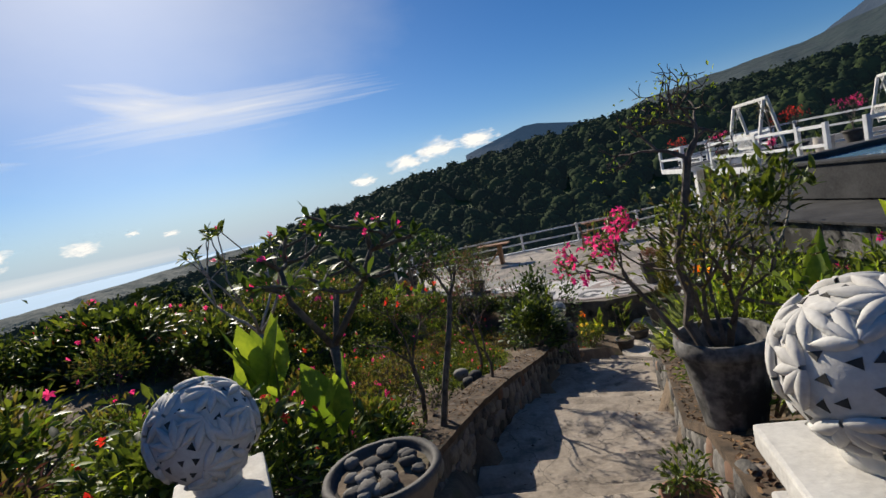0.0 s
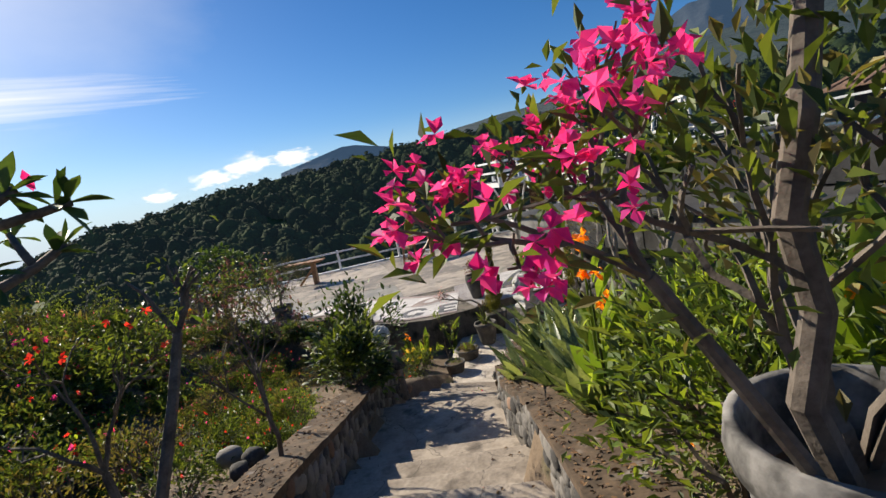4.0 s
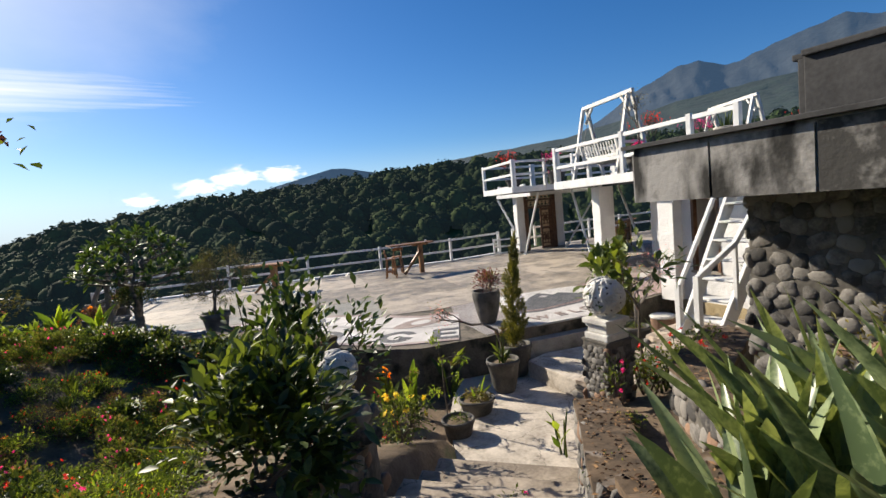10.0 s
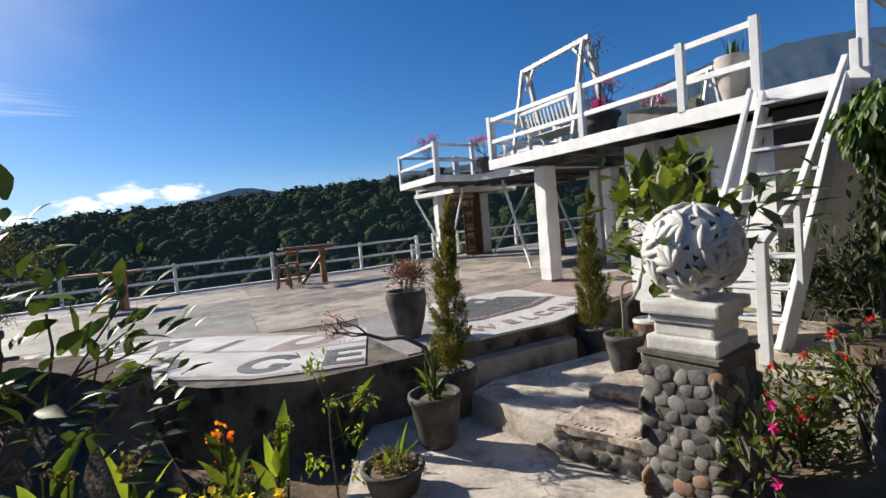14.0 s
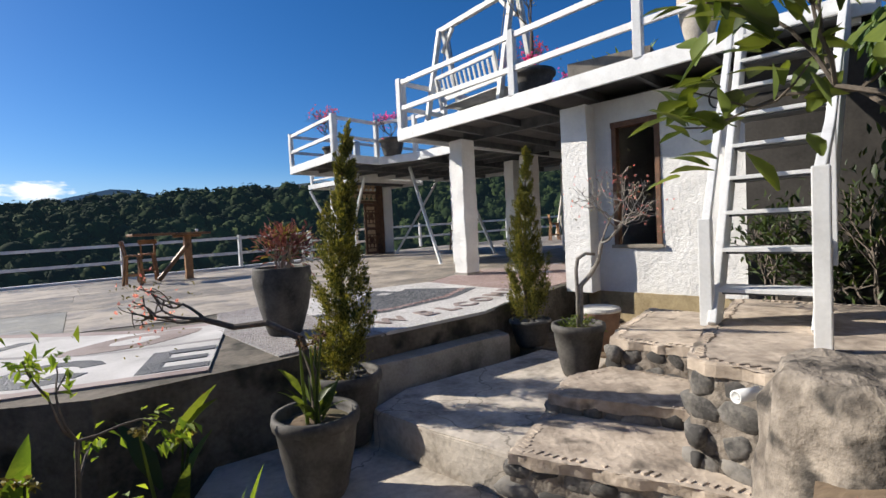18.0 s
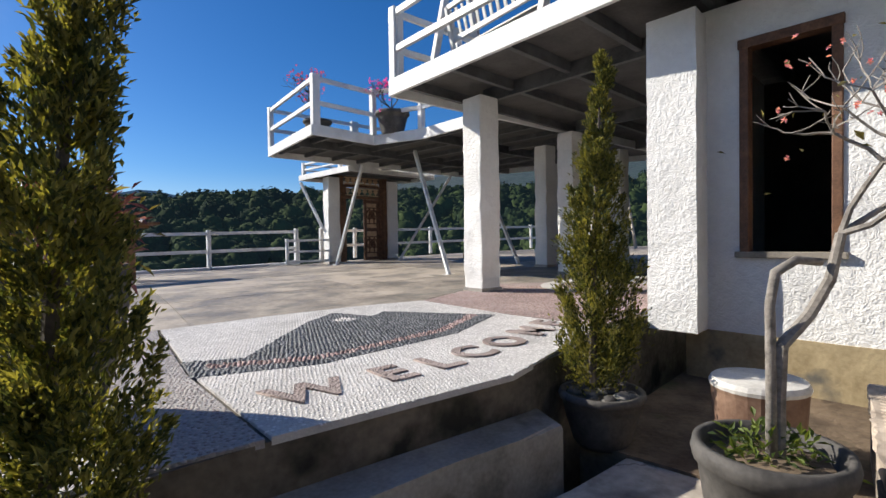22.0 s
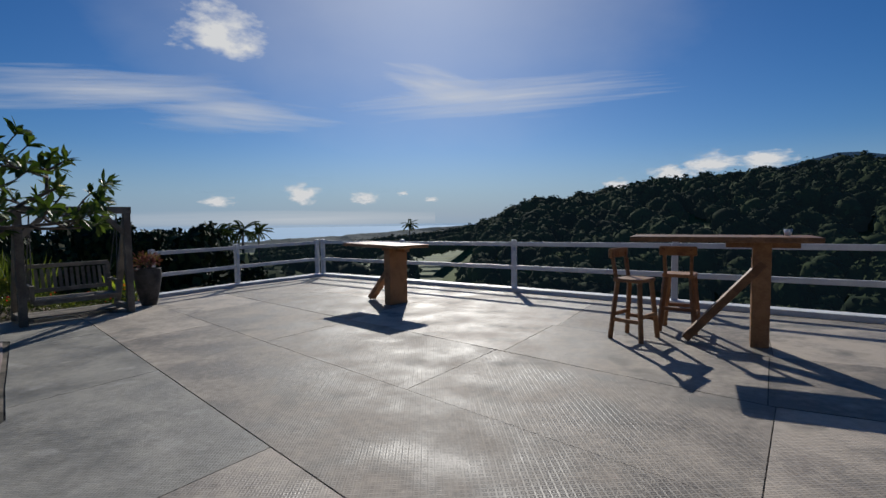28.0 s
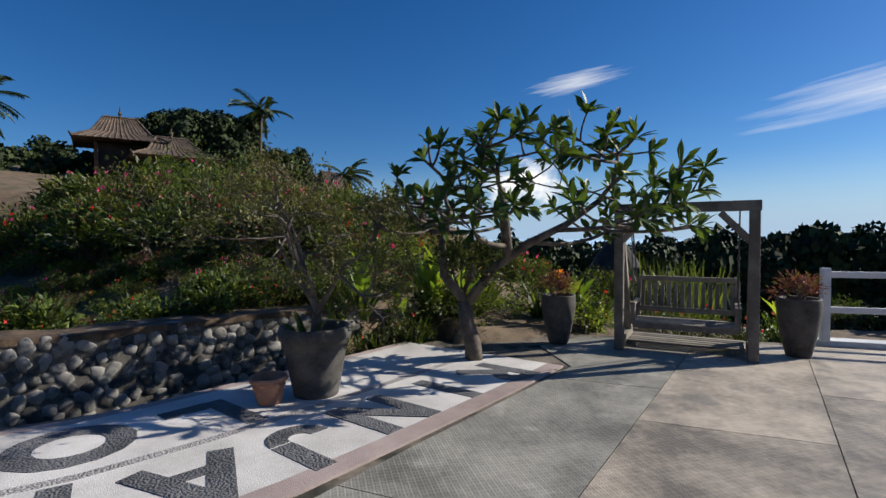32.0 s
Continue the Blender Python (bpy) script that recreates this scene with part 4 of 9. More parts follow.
CUTS = [[-1.6, 2.9, 5.6, 8.1, 10.75, 13.3, 16.2, 19.0, 21.8, 24.6, 27.4, 30.9], [-1.6, 4.4, 11.3, 14.05, 17.0, 19.8, 22.6, 25.4, 28.2, 30.9], [-1.6, 3.4, 6.35, 9.0, 11.57, 14.34, 17.2, 20.0, 22.8, 25.6, 28.4, 30.9], [-1.6, 3.7, 6.6, 9.46, 11.88, 14.8, 17.6, 20.4, 23.2, 26.0, 30.9], [-1.6, 4.0, 6.9, 9.8, 12.2, 15.1, 17.9, 20.7, 23.5, 26.3, 30.9], [-1.6, 4.2, 7.1, 10.0, 12.4, 15.3, 18.1, 20.9, 23.7, 26.5, 30.9]]


def joint(k, x):
    return (x, float(np.interp(x, [p[0] for p in JOINTS[k]], [p[1] for p in JOINTS[k]])))


for k, cuts in enumerate(CUTS):
    lean = (0.55, 0.28, 0.36, 0.28, 0.26, 0.24)[k]
    for x0, x1 in zip(cuts, cuts[1:]):
        a, b, c, d = joint(k, x0 + 0.004), joint(k, x1 - 0.004), joint(k + 1, x1 + lean - 0.004), joint(k + 1, x0 + lean + 0.004)
        p = inside(FIELD, [(a[0], a[1] + 0.005), (b[0], b[1] + 0.005), (c[0], c[1] - 0.005), (d[0], d[1] - 0.005)])
        if len(p) > 2:
            try:
                lay("panel", p, grey_slab if k == 0 and x1 < 8.5 else concrete, 0.002 * (k % 2), slab, thick=0.02)
            except ValueError:
                pass

# low kerb under the rails
for a, b in (((1.95, 37.85), (8.35, 35.86)), ((8.35, 35.86), (14.45, 33.86)), ((14.45, 33.86), (17.0, 33.72)), ((0.72, 33.0), (1.18, 35.3)), ((1.18, 35.3), (1.95, 37.85))):
    za, zb = terrace_z(*a), terrace_z(*b)
    k = part("kerb", beam((*a, za + 0.03), (*b, zb + 0.03), 0.26, 0.09, 0.01), white_paint)
    tagged(k, "low white concrete kerb under the rail", "kerb", kind="structure")


def rail_run(posts, name="railing", h=1.02, post=0.10, rails=(0.93, 0.44), label="white painted railing with two bars", group="terrace railings", base=None, rail_w=0.055, rail_h=0.085):
    t = thing(name, *posts[0][:2], posts[0][2], 0, label, "railing", group)
    o = Vector(posts[0])
    for p in posts:
        q = Vector(p) - o
        part("post", a_box(q.x - post / 2, q.x + post / 2, q.y - post / 2, q.y + post / 2, q.z, q.z + h, 0.008), white_paint, t)
    for a, b in zip(posts, posts[1:]):
        a, b = Vector(a) - o, Vector(b) - o
        d = (b - a).normalized() * post / 2
        for r in rails:
            part("rail", beam(a + d + Vector((0, 0, r)), b - d + Vector((0, 0, r)), rail_w, rail_h, 0.005), white_paint, t)
    return t


def tz(x, y, up=0.06):
    return (x, y, terrace_z(x, y) + up)


rail_run([tz(1.95, 37.85), tz(5.15, 36.85), tz(8.32, 35.87), tz(11.35, 34.87), tz(14.42, 33.87), tz(16.95, 33.73)])
rail_run([tz(0.86, 33.2), tz(1.18, 35.3), tz(1.82, 37.75)])
rail_run([tz(20.6, 33.9), tz(22.6, 33.6), tz(24.4, 33.2), tz(27.4, 32.2), tz(30.5, 31.0)])

# steps up to the terrace
prof = [(9.72, 22.16), (10.2, 22.08), (11.2, 21.90), (11.72, 21.80), (11.56, 21.52), (11.2, 21.57), (10.8, 21.65), (10.3, 21.70), (9.72, 21.84)]
st = part("stair", prism(bmesh.new(), prof[::-1], -1.2, -0.20, 0.035), edge_concrete)
tagged(st, "worn concrete step up to the terrace", "step", kind="structure")

# ---- plants and pots ----


def gz(x, y):
    return ground_z(x, y)


def blades(name, parent, mat, P, D, L, W, seed=0, bend=0.5, fold=0.15, seg=5, label="", broad=0.35):
    """Strap leaves of several segments that arch over; broad sets where the leaf is widest."""
    rng = np.random.default_rng(seed)
    P, D = np.asarray(P, float), unit(np.asarray(D, float))
    n = len(P)
    L, W, bend = (np.broadcast_to(np.asarray(a, float), n)[:, None] for a in (L, W, bend))
    side = unit(np.cross(D, rng.normal(size=(n, 3)) * 0.3 + (0, 0, 1)))
    flat = D * (1, 1, 0)
    rows = []
    p, d = P.copy(), D.copy()
    for k in range(seg + 1):
        f = k / seg
        w = W * (f / broad if f < broad else ((1 - f) / (1 - broad)) ** 0.7) * 0.5 + W * 0.10 * (1 - f)
        up = np.cross(side, d)
        rows += [p + side * w + up * w * fold * 2, p, p - side * w + up * w * fold * 2]
        d = unit(d + (flat * 0.25 - (0, 0, 0.55)) * bend * 2 / seg * (0.35 + f))
        p = p + d * L / seg
    m = 3 * (seg + 1)
    V = np.stack(rows, 1).reshape(-1, 3)
    F = []
    for k in range(seg):
        a = 3 * k
        F += [(a, a + 1, a + 4, a + 3), (a + 1, a + 2, a + 5, a + 4)]
    F = (np.arange(n)[:, None, None] * m + np.array(F)[None]).reshape(-1, 4)
    return from_data(name, V, F, mat, parent, label, smooth=True)


def blooms(name, parent, mat, C, size, seed=0, petals=6, label=""):
    """Small open flowers of several petals."""
    rng = np.random.default_rng(seed)
    C = np.asarray(C, float)
    P, D = [], []
    for c in C:
        ax = unit(rng.normal(size=3) + (0, 0, 0.6))
        u = unit(np.cross(ax, rng.normal(size=3)))
        v = np.cross(ax, u)
        for k in range(petals):
            a = 2 * math.pi * (k + rng.uniform(-0.2, 0.2)) / petals
            P.append(c)
            D.append(math.cos(a) * u + math.sin(a) * v + 0.35 * ax)
    ob = foliage(name, parent, mat, P, D, size * rng.uniform(0.7, 1.1, len(P)), size * 0.75, seed, label)
    ob["kind"] = "stuff"
    return ob


def bush(name, x, y, z, r, h, mat, n, leaf, label, category="shrub", flower=None, second=None, seed=0, stems=5, group="", wood=bark, slim=0.4, stem_r=0.018, depth=2, hollow=0.3):
    """A shrub: forking stems, leaves about the tips, and flowers."""
    rng = np.random.default_rng(seed + 17)
    t = thing(name, x, y, z, 0, label, category, group)
    bm, tips = bmesh.new(), []
    for s in range(stems):
        a = 2 * math.pi * s / stems + rng.uniform(-0.4, 0.4)
        branches(bm, rng, (0.05 * r * math.cos(a), 0.05 * r * math.sin(a), -0.05), (0.55 * r / h * math.cos(a) * 1.4, 0.55 * r / h * math.sin(a) * 1.4, 1), h * 0.40, stem_r, depth, 0.5, (2, 3), 0.15, 0.62, tips, 3)
    part("stem", bm, wood, t)["kind"] = "stuff"
    T = np.array([p for p, _ in tips])
    k = rng.integers(len(T), size=n)
    P = T[k] + rng.normal(size=(n, 3)) * (r * 0.20, r * 0.20, h * 0.10) - (0, 0, h * 0.03)
    P[:, 2] = np.maximum(P[:, 2], 0.02)
    Q, d = clump(rng, n // 2, (0, 0, h * 0.58), (r, r, h * 0.44), hollow)
    P = np.concatenate([P, Q])
    D = unit(P - (0, 0, h * 0.35)) + rng.normal(size=P.shape) * 0.55 + (0, 0, 0.15)
    L = leaf * rng.uniform(0.65, 1.25, len(P))
    cut = len(P) if second is None else int(len(P) * (1 - second[1]))
    order = rng.permutation(len(P))
    a, b = order[:cut], order[cut:]
    foliage("leaves", t, mat, P[a], D[a], L[a], L[a] * slim, seed)
    if second is not None:
        foliage("leaves", t, second[0], P[b], D[b], L[b], L[b] * slim, seed + 1, second[2] if len(second) > 2 else "")
    if flower:
        fm, count, size = flower[:3]
        F, _ = clump(rng, count, (0, 0, h * 0.62), (r * 1.0, r * 1.0, h * 0.46), 0.8)
        blooms("flower", t, fm, F, size, seed + 2)
    return t


def strap_plant(name, x, y, z, n, length, width, mat, label, category="plant", seed=0, bend=0.5, spread=0.6, rise=1.0, broad=0.35, group="", base=0.10, stalk=None, tops=None, low=0.0, apart=False):
    """A clump of strap or sword leaves from the ground."""
    rng = np.random.default_rng(seed + 5)
    t = thing(name, x, y, z, 0, label, category, group)
    a = rng.uniform(0, 2 * math.pi, n)
    s = spread * rng.uniform(0.3, 1.2, n)
    D = np.stack([np.cos(a) * s, np.sin(a) * s, rise * rng.uniform(0.8, 1.1, n)], 1)
    P = np.stack([np.cos(a) * base * rng.random(n), np.sin(a) * base * rng.random(n), np.full(n, -0.02)], 1)
    if stalk:
        P[:, 2] = rng.uniform(low, stalk * 0.85, n)
    L, W = length * rng.uniform(0.6, 1.1, n), width * rng.uniform(0.8, 1.15, n)
    if apart:
        for k in range(n):
            blades("leaf", t, mat, P[k:k + 1], D[k:k + 1], L[k], W[k], seed + k, bend, broad=broad, seg=7)
    else:
        blades("leaves", t, mat, P, D, L, W, seed, bend, broad=broad)
    if stalk:
        bm = bmesh.new()
        heads = []
        for k in range(tops[1] if tops else 3):
            aa = rng.uniform(0, 6.28)
            q = (0.6 * base * math.cos(aa), 0.6 * base * math.sin(aa))
            top = (q[0] + rng.normal() * 0.08, q[1] + rng.normal() * 0.08, stalk * rng.uniform(0.85, 1.1))
            tube(bm, [(q[0], q[1], -0.02), ((q[0] + top[0]) / 2, (q[1] + top[1]) / 2 + 0.01, top[2] / 2), top], [0.014, 0.012, 0.007], 6)
            heads.append(top)
        part("stalk", bm, leaf_green, t)
        if tops:
            C = [np.array(hd) + np.random.default_rng(i + seed).normal(size=(4, 3)) * 0.03 for i, hd in enumerate(heads)]
            blooms("flower", t, tops[0], np.concatenate(C), tops[2], seed)
    return t


POT_FORMS = {
    "bowl": [(0.0, 0.0), (0.58, 0.0), (0.68, 0.10), (0.86, 0.55), (0.94, 0.84), (1.0, 0.86), (1.03, 0.93), (1.0, 1.0), (0.90, 1.0), (0.86, 0.93), (0.84, 0.86), (0.0, 0.84)],
    "tall": [(0.0, 0.0), (0.52, 0.0), (0.58, 0.04), (0.82, 0.40), (0.97, 0.75), (0.99, 0.90), (0.95, 0.97), (0.97, 1.0), (0.86, 1.0), (0.82, 0.95), (0.80, 0.90), (0.0, 0.88)],
    "bell": [(0.0, 0.0), (0.62, 0.0), (0.64, 0.06), (0.74, 0.30), (0.86, 0.66), (0.90, 0.80), (1.0, 0.83), (1.03, 0.90), (1.0, 1.0), (0.90, 1.0), (0.86, 0.92), (0.80, 0.72), (0.0, 0.70)],
}


def pot(x, y, z, r, h, form, mat, label, name="flower_pot", pebbles=False, seed=0, group=""):
    t = thing(name, x, y, z, 0, label, "pot", group)
    prof = [(a * r, b * h) for a, b in POT_FORMS[form]]
    part("body", lathe(bmesh.new(), prof[:-1] + [(0.3 * r, prof[-1][1] - 0.02)], 30, 0.004), mat, t, smooth=True)
    e = -0.17 * h if form == "bell" else 0.0
    bm = lathe(bmesh.new(), [(0.02, h * 0.80), (r * 0.78, h * 0.80), (r * 0.78, h * 0.885), (r * 0.4, h * 0.91), (0.02, h * 0.92)], 20, 0.008)
    for v in bm.verts:
        v.co.z += e
    part("earth", bm, soil, t, "dark potting soil")
    if pebbles:
        rng = random.Random(seed)
        for k in range(26):
            a, q, s = rng.uniform(0, 6.28), r * 0.74 * math.sqrt(rng.random()), rng.uniform(0.05, 0.09)
            st = new("stone", rng.choice(STONES))
            st.parent = t
            st.matrix_basis = Matrix.Translation((q * math.cos(a), q * math.sin(a), h * 0.91 + s * 0.15)) @ Matrix.Rotation(a, 4, "Z") @ Matrix.Diagonal((s * 1.2, s, s * 0.7, 1))
    return t


def shrub_tree(name, x, y, z, trunk, lean, h, mat, label, leaf=0.06, n=500, flower=None, seed=0, spread=0.7, depth=3, wood=bark, category="tree", trunk_r=0.05, first=0.4, slim=0.45, blob=0.12, lift=0.2, kids=(2, 3), sides=8, shrink=0.72):
    """A small tree: a leaning trunk that forks, leaves and flowers at the twigs."""
    rng = np.random.default_rng(seed + 31)
    t = thing(name, x, y, z, 0, label, category)
    bm, tips = bmesh.new(), []
    pts = [np.array((0, 0, -0.03))] + [np.array(p, float) for p in trunk]
    tube(bm, pts, [trunk_r * (1.15 - 0.45 * k / len(pts)) for k in range(len(pts))], sides)
    end, d = pts[-1], unit(pts[-1] - pts[-2])
    for k in range(max(2, kids[1])):
        branches(bm, rng, end, unit(d + rng.normal(size=3) * spread + lean), h * first, trunk_r * 0.55, depth - 1, spread, kids, lift, shrink, tips, 6)
    part("trunk", bm, wood, t)
    T, W = np.array([p for p, _ in tips]), np.array([q for _, q in tips])
    if n:
        k = rng.integers(len(T), size=n)
        P = T[k] + rng.normal(size=(n, 3)) * blob - W[k] * rng.uniform(0, blob * 1.5, (n, 1))
        D = W[k] + rng.normal(size=(n, 3)) * 0.7
        L = leaf * rng.uniform(0.6, 1.2, n)
        foliage("leaves", t, mat, P, D, L, L * slim, seed)
    if flower:
        fm, count, size = flower[:3]
        k = rng.integers(len(T), size=count)
        blooms("flower", t, fm, T[k] + rng.normal(size=(count, 3)) * blob * 0.7, size, seed, 5)
    return t, T, W


def cypress(x, y, z, h, r, seed, label):
    rng = np.random.default_rng(seed)
    t = thing("cypress", x, y, z, 0, label, "tree", "potted cypresses")
    part("trunk", tube(bmesh.new(), [(0, 0, -0.04), (0.05, 0.01, h * 0.4), (0.15, 0, h * 0.93)], [0.028, 0.02, 0.006], 7), bark, t)
    tufts = 190
    f = np.sort(rng.random(tufts) ** 1.25)
    a = rng.uniform(0, 2 * math.pi, tufts)
    lobes = 0.80 + 0.30 * np.sin(a * 2 + f * 17 + seed) * np.cos(f * 31 + seed)
    rad = r * np.minimum(1.0, 0.55 + f * 4) * (1 - f) ** 0.95 * rng.uniform(0.2, 1.12, tufts) * lobes
    C = np.stack([np.cos(a) * rad + 0.03 * np.sin(f * 9) + 0.16 * f, np.sin(a) * rad, 0.05 + f * h * 0.93], 1)
    n = 120
    P = np.repeat(C, n, 0)
    size = (0.018 + 0.040 * (1 - np.repeat(f, n)))[:, None] * np.repeat(rng.uniform(0.6, 1.4, tufts), n)[:, None]
    out = np.repeat(np.stack([np.cos(a) * 0.5, np.sin(a) * 0.5, np.full(tufts, 1.0)], 1), n, 0)
    rise = rng.uniform(0, 1.0, (len(P), 1))
    P = P + rng.normal(size=P.shape) * size * (1.05 - rise * 0.8) * (0.8, 0.8, 0.9) + out * rise * size * 4.0
    D = out + rng.normal(size=P.shape) * 0.4
    n = len(P)
    foliage("foliage", t, cypress_leaf, P, D, rng.uniform(0.022, 0.042, n), 0.013, seed)
    return t


def globe(x, y, zc, r, label, seed=0):
    """A carved stone ball: raised leaves in relief round dark triangles that paint the gaps' shade, on a neck ring."""
    rng = np.random.default_rng(seed)
    t = thing("carved_globe", x, y, zc - r, 0, label, "ornament", "carved stone globes")
    bm = bmesh.new()
    bmesh.ops.create_uvsphere(bm, u_segments=36, v_segments=22, radius=r * 0.915)
    for v in bm.verts:
        v.co.z += r
    part("core", bm, carved_white, t, "pale stone ball under the carving", True)
    V, F, o = [], [], 0
    # fans of pointed leaves over the ball, and dark triangles painting the shade of gaps between them
    k = 30
    gold = math.pi * (3 - math.sqrt(5))
    holes = bmesh.new()
    for i in range(k):
        zz = 1 - 2 * (i + 0.5) / k
        c = np.array((math.sqrt(1 - zz * zz) * math.cos(gold * i + seed), math.sqrt(1 - zz * zz) * math.sin(gold * i + seed), zz))
        u = unit(np.cross(c, rng.normal(size=3)))
        w = np.cross(c, u)
        lift = rng.uniform(0.0, 0.02)
        for j in range(5):
            a = -1.25 + 2.5 * j / 4 + rng.uniform(-0.1, 0.1)
            dd = math.cos(a) * u + math.sin(a) * w
            ss = np.cross(c, dd)
            ln, wd = rng.uniform(0.46, 0.62) * (1.1 if j == 2 else 1.0), 0.095
            S = 8
            rows = []
            for q in range(S + 1):
                f = q / S
                ww = wd * math.sin(math.pi * min(1, 0.08 + f * 0.92)) ** 0.75 * (1 - 0.25 * f) + 0.004
                ctr = c + dd * ln * (f + 0.03)
                for e, hgt in ((-1, 0.905), (-0.8, 0.955), (0, 0.972), (0.8, 0.955), (1, 0.905)):
                    pt = unit(ctr + ss * ww * e)
                    rows.append(pt * r * (hgt + lift + 0.012 * math.sin(math.pi * f)))
            V += rows
            for q in range(S):
                for e in range(4):
                    A = o + q * 5 + e
                    F.append((A, A + 1, A + 6, A + 5))
            o += len(rows)
        for j in range(2):
            hc = unit(c - u * rng.uniform(0.14, 0.24) + w * (j - 0.5) * rng.uniform(0.2, 0.4))
            h1 = unit(np.cross(hc, rng.normal(size=3)))
            h2 = np.cross(hc, h1)
            tri = [unit(hc + (h1 * math.cos(q) + h2 * math.sin(q)) * rng.uniform(0.06, 0.11)) for q in (0.0, 2.0, 4.2)]
            top = [holes.verts.new(q * r * 0.923 + np.array((0, 0, r))) for q in tri]
            low = [holes.verts.new(q * r * 0.86 + np.array((0, 0, r))) for q in tri]
            holes.faces.new(top)
            for q in range(3):
                holes.faces.new((top[q], low[q], low[(q + 1) % 3], top[(q + 1) % 3]))
    hp = part("hollow", holes, gap_shade, t, "dark triangles painting the shade of the carving's gaps")
    hp["kind"] = "stuff"
    V = np.array(V) + (0, 0, r)
    cv = from_data("carving", V, F, carved_white, t, "carved leaf pattern in pale stone", True)
    cv["kind"] = "stuff"
    part("neck", lathe(bmesh.new(), [(0.02, -0.03), (r * 0.40, -0.03), (r * 0.44, 0.0), (r * 0.42, 0.05), (r * 0.4, 0.09)], 28), carved_white, t, smooth=True)
    return t


# Near-black, to paint the shade of holes that the ball lacks.
gap_shade = material("globe_gap_shade", (0.03, 0.028, 0.025), (0.07, 0.066, 0.06), 6.0, 0.9, 0.4, 40)


def pedestal(x, y, z0, z1, w, rz, label):
    t = thing("pedestal", x, y, z0, rz, label, "pedestal", "white pedestals")
    H = z1 - z0
    s = w / 2
    for nm, a, b, q in (("plinth", 0, 0.30, 0.96), ("shaft", 0.30, 0.58, 0.80), ("cornice", 0.58, 0.74, 0.90), ("cap", 0.74, 1.0, 1.04)):
        part(nm, a_box(-s * q, s * q, -s * q, s * q, a * H, b * H + (0.001 if b < 1 else 0), 0.014), carved_white, t)
    return t


def stone_wall(name, pts, thick, size, seed, label, faces=(1,), cover=0.07, top_mat=None, rust=0.04, squash=0.27, pool=None):
    """A wall along points (x, y, base, top): mortar body, stones in its faces, an earthen top."""
    side = faces[0]
    body = bmesh.new()
    lid = bmesh.new()
    xy = [(p[0], p[1]) for p in pts]
    inner, outer = xy, offset(xy, -side * thick)
    n = len(pts)
    for bm, f0, f1, grow in ((body, lambda i: pts[i][2] - 0.15, lambda i: pts[i][3] - cover, 0.0), (lid, lambda i: pts[i][3] - cover, lambda i: pts[i][3], 0.02)):
        a_in, a_out = offset(xy, side * grow), offset(xy, -side * (thick + grow))
        fine = 6
        rows = []
        for i in range(n - 1):
            for q in range(fine + (1 if i == n - 2 else 0)):
                f = q / fine
                mix = lambda A: (A[i][0] + f * (A[i + 1][0] - A[i][0]), A[i][1] + f * (A[i + 1][1] - A[i][1]))
                zl, zh = f0(i) + f * (f0(i + 1) - f0(i)), f1(i) + f * (f1(i + 1) - f1(i))
                p, o2 = mix(a_in), mix(a_out)
                j = 0.025 * noise.noise((p[0] * 4, p[1] * 4, seed)) if grow else 0
                rows.append([bm.verts.new((p[0], p[1], zl)), bm.verts.new((p[0] + j, p[1] + j, zh + j)), bm.verts.new((o2[0], o2[1], zh + 1.5 * j)), bm.verts.new((o2[0], o2[1], zl))])
        for r, q in zip(rows, rows[1:]):
            for k in range(4):
                bm.faces.new((r[k], r[(k + 1) % 4], q[(k + 1) % 4], q[k]))
        bm.faces.new(rows[0])
        bm.faces.new(rows[-1][::-1])
    w = part(name, body, mortar, None)
    tagged(w, label, "wall", kind="structure")
    part("coping", lid, top_mat or moss_top, w, "brown earthy top of the wall")
    for i in range(n - 1):
        a, b = Vector(pts[i][:3]), Vector(pts[i + 1][:3])
        flat = Vector((b.x - a.x, b.y - a.y, 0))
        out = Vector((-flat.y, flat.x, 0)).normalized() * side
        hs = max(pts[i][3] - pts[i][2], pts[i + 1][3] - pts[i + 1][2]) - cover * 0.6
        lo, hi = (pts[i][3] - pts[i][2] - cover * 0.6) / hs, (pts[i + 1][3] - pts[i + 1][2] - cover * 0.6) / hs
        stones_on(w, a, b - a, (0, 0, 1), out, flat.length, hs, size, seed + i, top=lambda f, lo=lo, hi=hi: lo + f * (hi - lo), rust=rust, squash=squash, pool=pool)
    return w


# ---- the trail ----
trail = part("pavement", prism(bmesh.new(), [(6.2, 18.7), (6.75, 19.6), (7.2, 20.7), (7.75, 21.55), (8.4, 22.3), (10.0, 22.1), (11.9, 21.4), (11.9, 20.0), (10.4, 18.6), (9.2, 18.0), (7.9, 17.75), (6.9, 17.9)][::-1], -1.1, lambda x, y: -0.755 + 0.012 * math.sin(x * 2) * math.sin(y * 2)), landing_concrete)
tagged(trail, "worn concrete path with cracks and ribbed step edges", "path", kind="structure")
